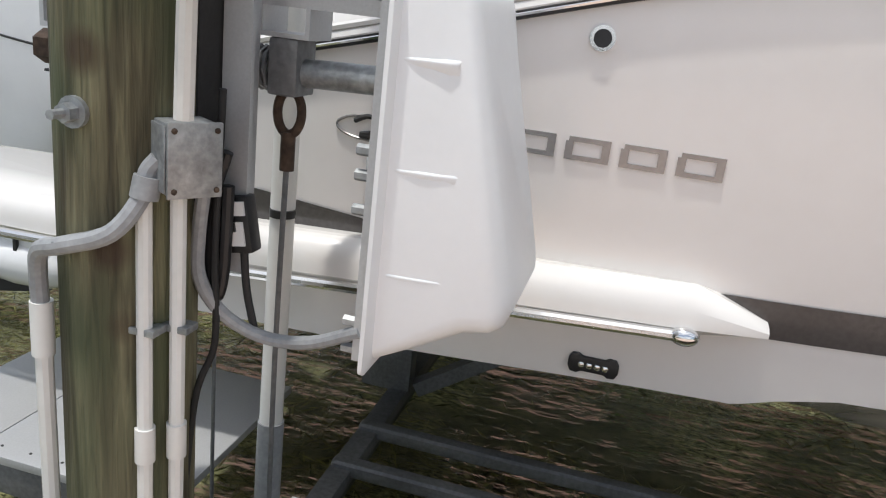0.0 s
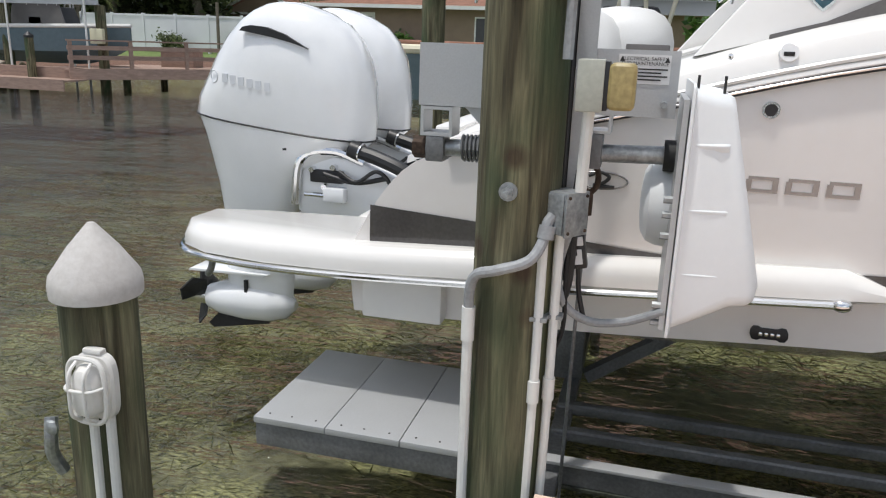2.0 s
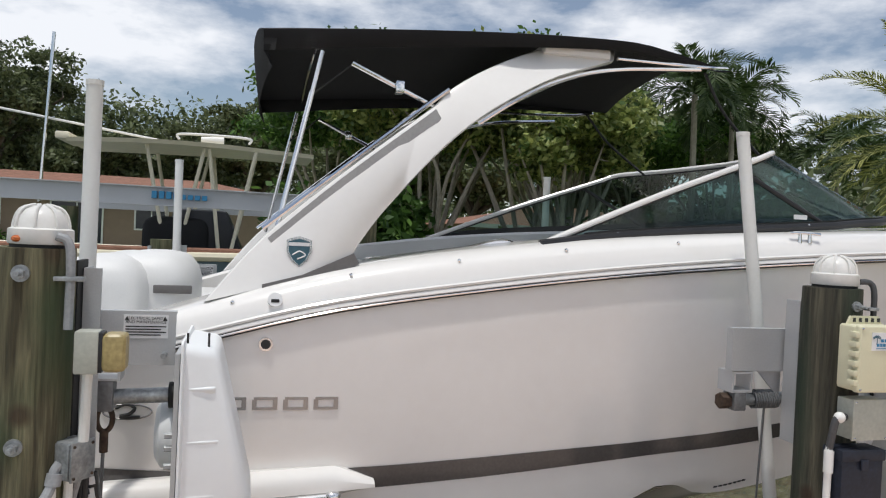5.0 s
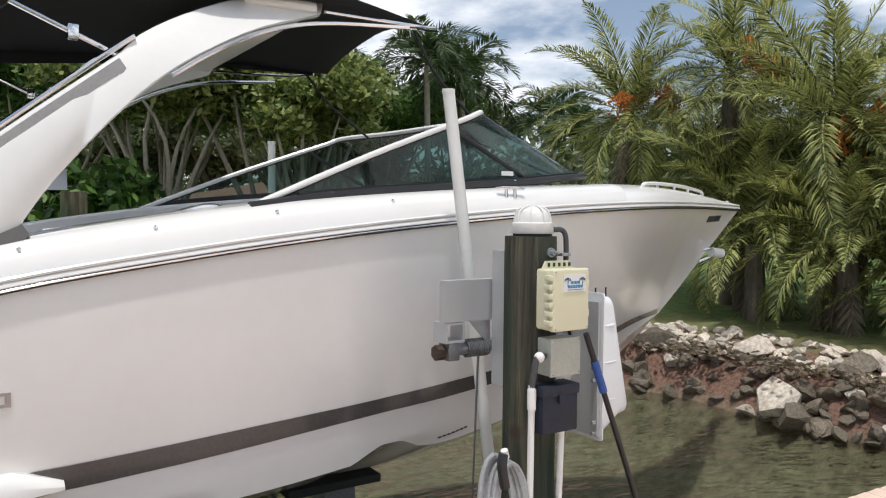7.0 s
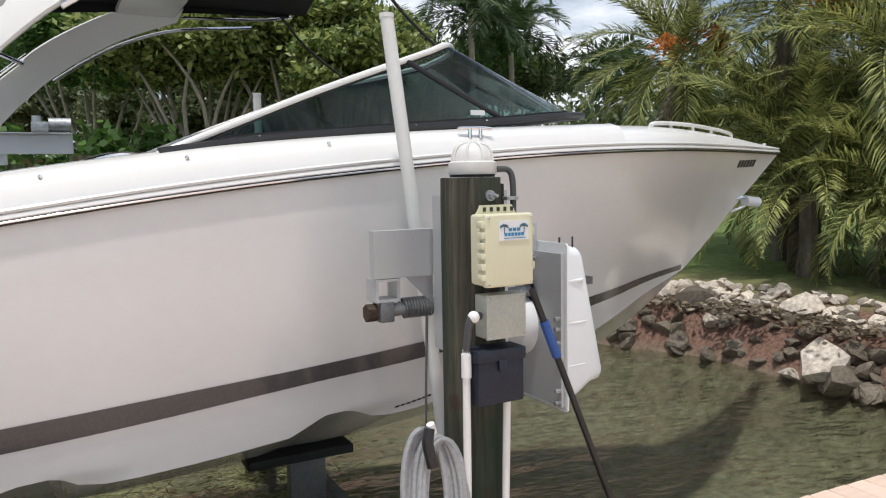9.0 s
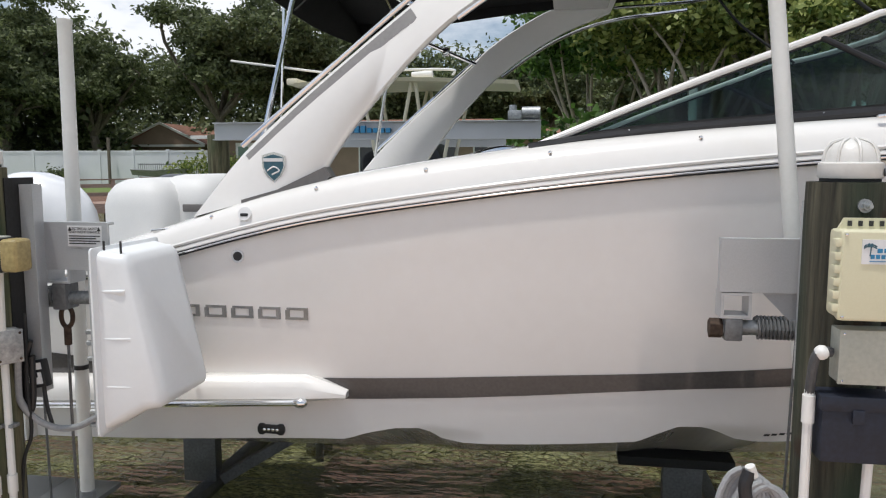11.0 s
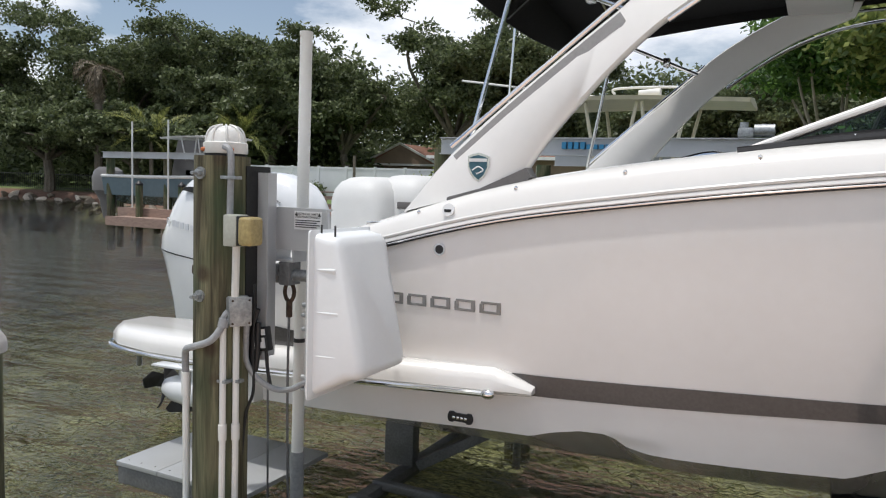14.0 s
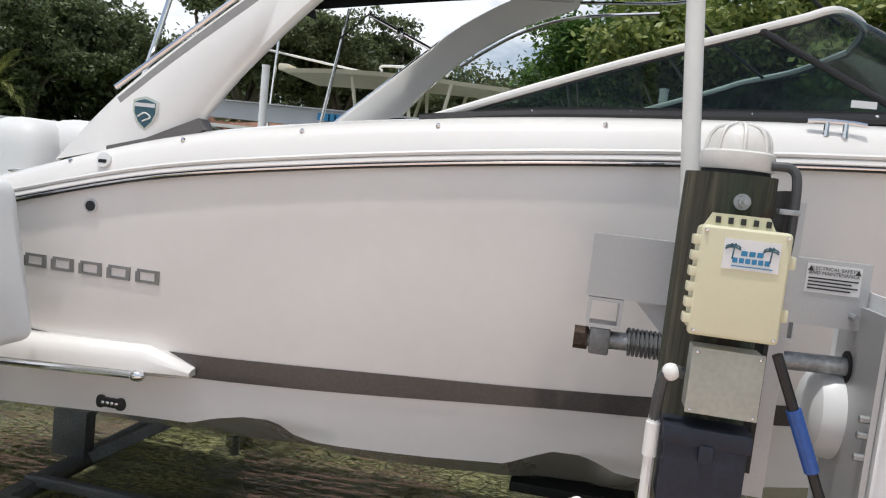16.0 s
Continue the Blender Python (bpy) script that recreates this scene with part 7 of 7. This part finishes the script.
def center_console(x0, x1, cy0, half, zk, zs, hull_mat, top_z, tx0, tx1, label, cap="creamtop"):
    """Open fishing boat with hardtop."""
    ob = thing("fishing_boat", ((x0 + x1) / 2, cy0, zk), label, "boat", "boats across the water")
    L = x1 - x0
    rings = []
    for u in np.linspace(0, 1, 24):
        b = half * (1 - max(0, (u - 0.45) / 0.55) ** 2.2) + 0.02
        x = x0 + L * u
        k = zk + max(0, u - 0.7) ** 2 * 6 * (zs - zk)
        z = zs + 0.25 * max(0, u - 0.3) ** 1.5
        k = min(k, z - 0.05)
        rings.append([(x, cy0 - b, z), (x, cy0 - b * 0.88, k + (z - k) * 0.35), (x, cy0, k), (x, cy0 + b * 0.88, k + (z - k) * 0.35), (x, cy0 + b, z), (x, cy0 + b * 0.8, z - 0.25), (x, cy0 - b * 0.8, z - 0.25)])
    part("hull", loft(rings), hull_mat, ob)
    for sgn in (-1, 1):
        part("gunwale", tube([(x0 + L * u, cy0 + sgn * (half * (1 - max(0, (u - 0.45) / 0.55) ** 2.2) + 0.0), zs + 0.25 * max(0, u - 0.3) ** 1.5 + 0.03) for u in np.linspace(0, 1, 20)], 0.07, 1, 8), cap, ob)
    cxm = (tx0 + tx1) / 2
    part("console", prism([(cxm - 0.5, zs - 0.2), (cxm + 0.9, zs - 0.2), (cxm + 0.5, zs + 0.75), (cxm - 0.3, zs + 0.75)], cy0 - 0.5, cy0 + 0.5, bevel=0.08), "black", ob, "black covered console")
    part("console_cover", box(cxm - 0.75, cxm + 0.25, cy0 - 0.65, cy0 + 0.65, zs - 0.1, zs + 0.62, 0.25, seg=4), "canvas", ob, "black canvas cover")
    rows = []
    for u in np.linspace(0, 1, 12):
        w = (0.75 + 0.25 * math.sin(math.pi * min(1, u * 1.1 + 0.1)))
        x = tx0 + (tx1 - tx0) * u
        z = top_z + 0.05 * math.sin(math.pi * u)
        rows.append([(x, cy0 - 0.95 * w, z), (x, cy0, z + 0.07), (x, cy0 + 0.95 * w, z), (x, cy0 + 0.9 * w, z - 0.06), (x, cy0 - 0.9 * w, z - 0.06)])
    part("hardtop", loft(rows), cap, ob, "moulded hardtop")
    for sgn in (-1, 1):
        for dx, ex in ((-0.6, -1.0), (-0.4, 0.2), (0.7, 0.3), (0.9, 1.3)):
            part("top_support", tube([(cxm + dx * 0.6, cy0 + sgn * 0.55, zs - 0.1), (cxm + ex * 0.7, cy0 + sgn * 0.7, top_z - 0.02)], 0.03, smooth=False, seg=8), "creamtop" if cap == "creamtop" else "trimw", ob)
    return ob


nb = center_console(-4.6, 4.6, 11.2, 1.3, 0.75, 1.85, "bluehull", 3.56, -2.75, 0.85, "grey-blue open fishing boat with a cream hardtop on a lift")
part("gunwale_pad", tube([(-4.3, 9.95, 1.96), (-2, 9.93, 1.96), (0, 9.95, 1.98)], 0.05), "roof", nb, "reddish side pad")
part("covered_outboard", loft([superoval(-5.75 + d, -4.72 - d, 0.42 - d * 0.4, z, 11.2) for z, d in ((0.7, 0.30), (1.1, 0.2), (1.3, 0.02), (1.7, 0.0), (1.92, 0.08), (2.03, 0.2), (2.07, 0.36))]), "slate", nb, "slate grey outboard engine")
part("engine_seam", tube([(x, y, 1.62) for x, y, _ in superoval(-5.755, -4.715, 0.425, 0, 11.2)], 0.012, 1, 6), "trimw", nb)
part("radio_mast", tube([(-3.22, 11, 2.6), (-3.1, 11, 5.2)], 0.025, smooth=False), "chrome", nb)
part("outrigger", tube([(-4.1, 11, 4.02), (-1.5, 11.2, 3.68)], 0.02, smooth=False), "trimw", nb)
part("spreader_light", box(-2.95, -2.75, 10.6, 11.8, 3.55, 3.66, 0.03), "creamtop", nb)
part("horn", rod((-0.9, 11, 3.72), (-0.55, 11, 3.72), 0.05, 0.08), "trimw", nb)
part("rod_holder_bar", tube([(-1.2, 10.6, 3.66), (-1.15, 10.6, 3.75), (-0.2, 10.6, 3.75), (-0.15, 10.6, 3.66)], 0.02), "trimw", nb)

# boat and lift across the canal
fb = center_console(-26.1, -18.1, 22.4, 1.2, 0.80, 2.0, "bluehull", 3.72, -23.1, -19.4, "slate blue fishing boat with a white hardtop on a lift", cap="trimw")
part("side_curtain", prism([(-22.6, 2.0), (-20.2, 2.0), (-20.7, 3.6), (-22.2, 3.6)], 21.75, 21.8), "graypanel", fb, "grey canvas side curtain")
part("covered_outboard", loft([superoval(-28.0 + d, -26.3 - d, 0.5 - d * 0.5, z, 22.4) for z, d in ((0.1, 0.62), (0.9, 0.42), (1.3, 0.16), (1.35, 0.04), (1.9, 0.02), (2.25, 0.14), (2.42, 0.42))]), "graypanel", fb, "grey covered outboard engine")
i_beam(-25.9, -18.3, 21.1, 2.80, 3.06, "lift_beam", "long white-grey lift beam across the canal", 0.2)
for x, y in ((-25.8, 21.4), (-22.4, 21.4), (-18.5, 21.4)):
    pile(x, y, 2.80, 0.17, "timber piling of a lift across the canal")
for x, y, t in ((-23.9, 20.9, 4.3), (-21.85, 20.9, 4.35), (-18.7, 20.9, 4.1), (-21.9, 24.0, 4.3)):
    guide_pole([(x, y, t), (x, y, 0.4)], -0.7, "white PVC guide pole across the canal")
mb = thing("meter_box", (-18.5, 21.2, 1.7), "cream electrical box on a far piling", "control box")
part("body", box(-18.75, -18.25, 21.1, 21.25, 1.55, 2.05, 0.03), "cream", mb)


def far_dock(x0, x1, y0, y1, z, label, rails=True, along="x"):
    ob = thing("wooden_dock", ((x0 + x1) / 2, (y0 + y1) / 2, 0), label, "dock", "docks across the canal")
    n = int((x1 - x0) / 0.16)
    bm = bmesh.new()
    for k in range(n):
        a = x0 + (x1 - x0) * k / n
        box(a, a + 0.15, y0, y1, z - 0.05, z, bm=bm)
    part("decking", bm, "farwood", ob, "reddish weathered deck boards", smooth=False)
    part("rim_board", box(x0, x1, y0 - 0.05, y0, z - 0.34, z + 0.02), "farwood", ob)
    for k in range(int((x1 - x0) / 1.9) + 1):
        x = x0 + 0.1 + 1.9 * k
        if k % 2:
            part("support_post", rod((x, y0 + 0.75, -0.2), (x, y0 + 0.75, z - 0.05), 0.13, seg=10), "pile", ob)
        if rails:
            part("rail_post", box(x - 0.06, x + 0.06, y0, y0 + 0.1, z, z + 0.92), "farwood", ob)
    if rails:
        part("top_rail", box(x0, x1, y0 - 0.02, y0 + 0.14, z + 0.9, z + 0.95), "farwood", ob)
        for h in (0.3, 0.62):
            part("rail_board", box(x0, x1, y0 + 0.02, y0 + 0.06, z + h, z + h + 0.14), "farwood", ob)
    return ob


d1 = far_dock(-18.6, -9.6, 19.6, 21.9, 0.74, "long reddish wooden dock with railing across the canal")
d1.location = (-18.75, 20.0, 0)
for o in d1.children:
    o.matrix_parent_inverse = Matrix.Translation((18.6, -19.6, 0))
d1.rotation_euler = (0, 0, radians(53))
far_dock(-24.2, -18.9, 20.45, 21.0, 0.74, "wooden boat deck beside a far lift", rails=False)
far_dock(-23.6, -18.4, 19.35, 20.4, 0.42, "low wooden landing with a step across the canal", rails=False)
far_dock(-20.4, -16.0, 23.8, 26.0, 0.72, "wooden boat deck beside a far lift", rails=False)
for x, y in ((-22.71, 20.2), (-20.39, 20.2), (-26.5, 22.5)):
    pp = pile(x, y, 1.70, 0.14, "mooring piling with a black pointed cap")
    part("point_cap", loft([[(x + r * math.cos(a), y + r * math.sin(a), z) for a in np.linspace(0, 2 * math.pi, 13)[:-1]] for r, z in ((0.16, 1.69), (0.16, 1.76), (0.03, 1.88))]), "black", pp)
cb = thing("storage_bench", (-18.0, 25.0, 0.72), "brown wooden storage bench on a dock", "bench")
part("chest", box(-18.6, -17.2, 24.7, 25.4, 0.72, 1.35, 0.03), "farwood", cb)
part("lid", box(-18.65, -17.15, 24.65, 25.45, 1.35, 1.41, 0.02), "farwood", cb)

# white vinyl fence panels
vf = thing("vinyl_fence", (-32, 39, 1.0), "long white vinyl privacy fence across the canal", "fence")
for k in range(7, 15):
    x = -49 + 2.15 * k
    part("panel", box(x + 0.07, x + 2.08, 38.97, 39.03, 1.05, 2.98), "vinyl", vf, smooth=False)
    part("top_rail", box(x + 0.07, x + 2.08, 38.94, 39.06, 2.90, 3.02), "vinyl", vf, smooth=False)
    part("post", box(x - 0.07, x + 0.07, 38.92, 39.08, 0.9, 3.08), "vinyl", vf, smooth=False)
up = part("utility_post", rod((-24.5, 38.6, 0.9), (-24.5, 38.6, 3.75), 0.09), "bark", None)
tagged(up, "weathered wooden post before the white fence", "post")
pf = thing("picket_fence", (-18, 37.8, 1.0), "black iron picket fence in the far garden", "fence")
for k in range(36):
    x = -22.2 + 0.13 * k
    part("picket", rod((x, 37.8, 1.0), (x, 37.8, 2.3), 0.013, seg=5), "black", pf, smooth=False)
for z in (1.15, 2.2):
    part("rail", box(-22.2, -17.6, 37.79, 37.81, z, z + 0.03), "black", pf)
f2 = thing("picket_fence", (-60, 37.5, 1.0), "black iron picket fence along the far bank", "fence")
for k in range(110):
    part("picket", rod((-62 + 0.24 * k, 37.5, 0.7), (-62 + 0.24 * k, 37.5, 2.0), 0.017, seg=5), "black", f2, smooth=False)
for z in (0.85, 1.9):
    part("rail", box(-62, -35.6, 37.49, 37.51, z, z + 0.04), "black", f2)
for k in range(60):
    x = -58 + 0.42 * k + rng.normal() * 0.2
    y = far_shore(x) - 0.3 + rng.normal() * 0.25
    set_rock((PALE if k % 4 == 0 else DARK)[k % 8], x, y, rng.uniform(0.2, 0.36), 0.2)
sk = thing("skiff", (-20.4, 36.5, 1.1), "small dark skiff stored on the far lawn", "boat")
part("hull", loft([[(-21.6, 36.0, 1.95), (-21.6, 36.9, 1.95), (-21.6, 36.7, 1.65), (-21.6, 36.2, 1.65)], [(-20.2, 35.9, 1.9), (-20.2, 37.0, 1.9), (-20.2, 36.7, 1.55), (-20.2, 36.2, 1.55)], [(-18.6, 36.3, 2.0), (-18.6, 36.6, 2.0), (-18.6, 36.5, 1.75), (-18.6, 36.4, 1.75)]]), "enggrey", sk)
part("rack", box(-21.2, -19.2, 36.2, 36.7, 1.0, 1.55), "farwood", sk)


def house(x0, x1, y0, y1, z0, eave, ridge, label, doors=(), windows=(), gable=False):
    ob = thing("house", ((x0 + x1) / 2, (y0 + y1) / 2, z0), label, "house", "houses across the canal")
    part("wall", box(x0, x1, y0, y1, z0 - 0.4, eave), "wall", ob, "tan stucco wall", smooth=False)
    o = 0.7
    a = [(x0 - o, y0 - o, eave), (x1 + o, y0 - o, eave), (x1 + o, y1 + o, eave), (x0 - o, y1 + o, eave)]
    ym = (y0 + y1) / 2
    xm = (x0 + x1) / 2
    bm = bmesh.new()
    if gable:
        r = [(xm, y0 - o, ridge), (xm, y1 + o, ridge)]
        v = [bm.verts.new(p) for p in a + r]
        for f in ((0, 4, 5, 3), (1, 2, 5, 4), (0, 1, 4), (2, 3, 5), (0, 3, 2, 1)):
            bm.faces.new([v[i] for i in f])
    else:
        q = (y1 - y0) / 2 + o
        r = [(x0 - o + q, ym, ridge), (x1 + o - q, ym, ridge)]
        v = [bm.verts.new(p) for p in a + r]
        for f in ((0, 1, 5, 4), (2, 3, 4, 5), (0, 4, 3), (1, 2, 5), (0, 3, 2, 1)):
            bm.faces.new([v[i] for i in f])
    roof = part("roof", bm, "roof", ob, "brown-red shingle roof", smooth=False)
    if gable:
        part("gable_wall", prism([(x0, eave), (x1, eave), (xm, ridge - 0.15)], y0 - o - 0.02, y0 - o), "wall", ob, smooth=False)
        for s in (-1, 1):
            part("barge_board", tube([(xm, y0 - o - 0.04, ridge), (xm + s * (xm - x0 + o), y0 - o - 0.04, eave)], 0.12, smooth=False, seg=4), "trimw", roof)
    part("fascia", box(x0 - o, x1 + o, y0 - o - 0.04, y0 - o, eave - 0.14, eave + 0.04), "trimw", roof, "white fascia board", smooth=False)
    for dx0, dx1 in doors:
        d = part("door", box(dx0, dx1, y0 - 0.06, y0, z0, z0 + 2.25), "trimw", ob, "white double garden door", smooth=False)
        xm2 = (dx0 + dx1) / 2
        for p0, p1 in ((dx0 + 0.15, xm2 - 0.08), (xm2 + 0.08, dx1 - 0.15)):
            part("pane", box(p0, p1, y0 - 0.075, y0 - 0.06, z0 + 0.25, z0 + 2.05), "greenpane", d, smooth=False)
    for wx0, wx1, wz0, wz1 in windows:
        w = part("window", box(wx0, wx1, y0 - 0.05, y0, wz0, wz1), "trimw", ob, "white framed window", smooth=False)
        xm2 = (wx0 + wx1) / 2
        for p0, p1 in ((wx0 + 0.08, xm2 - 0.03), (xm2 + 0.03, wx1 - 0.08)):
            part("pane", box(p0, p1, y0 - 0.06, y0 - 0.05, wz0 + 0.08, wz1 - 0.08), "pane", w, smooth=False)
    return ob


house(-18.0, 2.0, 38.0, 47.0, 1.15, 3.75, 4.85, "low tan stucco house with a brown-red hip roof", doors=((-16.4, -14.8),), windows=((-12.2, -11.5, 2.0, 3.3), (-9.4, -7.0, 1.2, 3.3), (-5.6, -4.0, 2.0, 3.2), (-3.2, -1.6, 2.0, 3.2)))
house(-33.6, -27.4, 55.5, 65, 1.2, 3.75, 5.5, "small house with a shingle gable behind a white fence", gable=True)
house(9.5, 22.0, 30, 40, 1.1, 3.0, 4.2, "terracotta roofed house among garden trees")
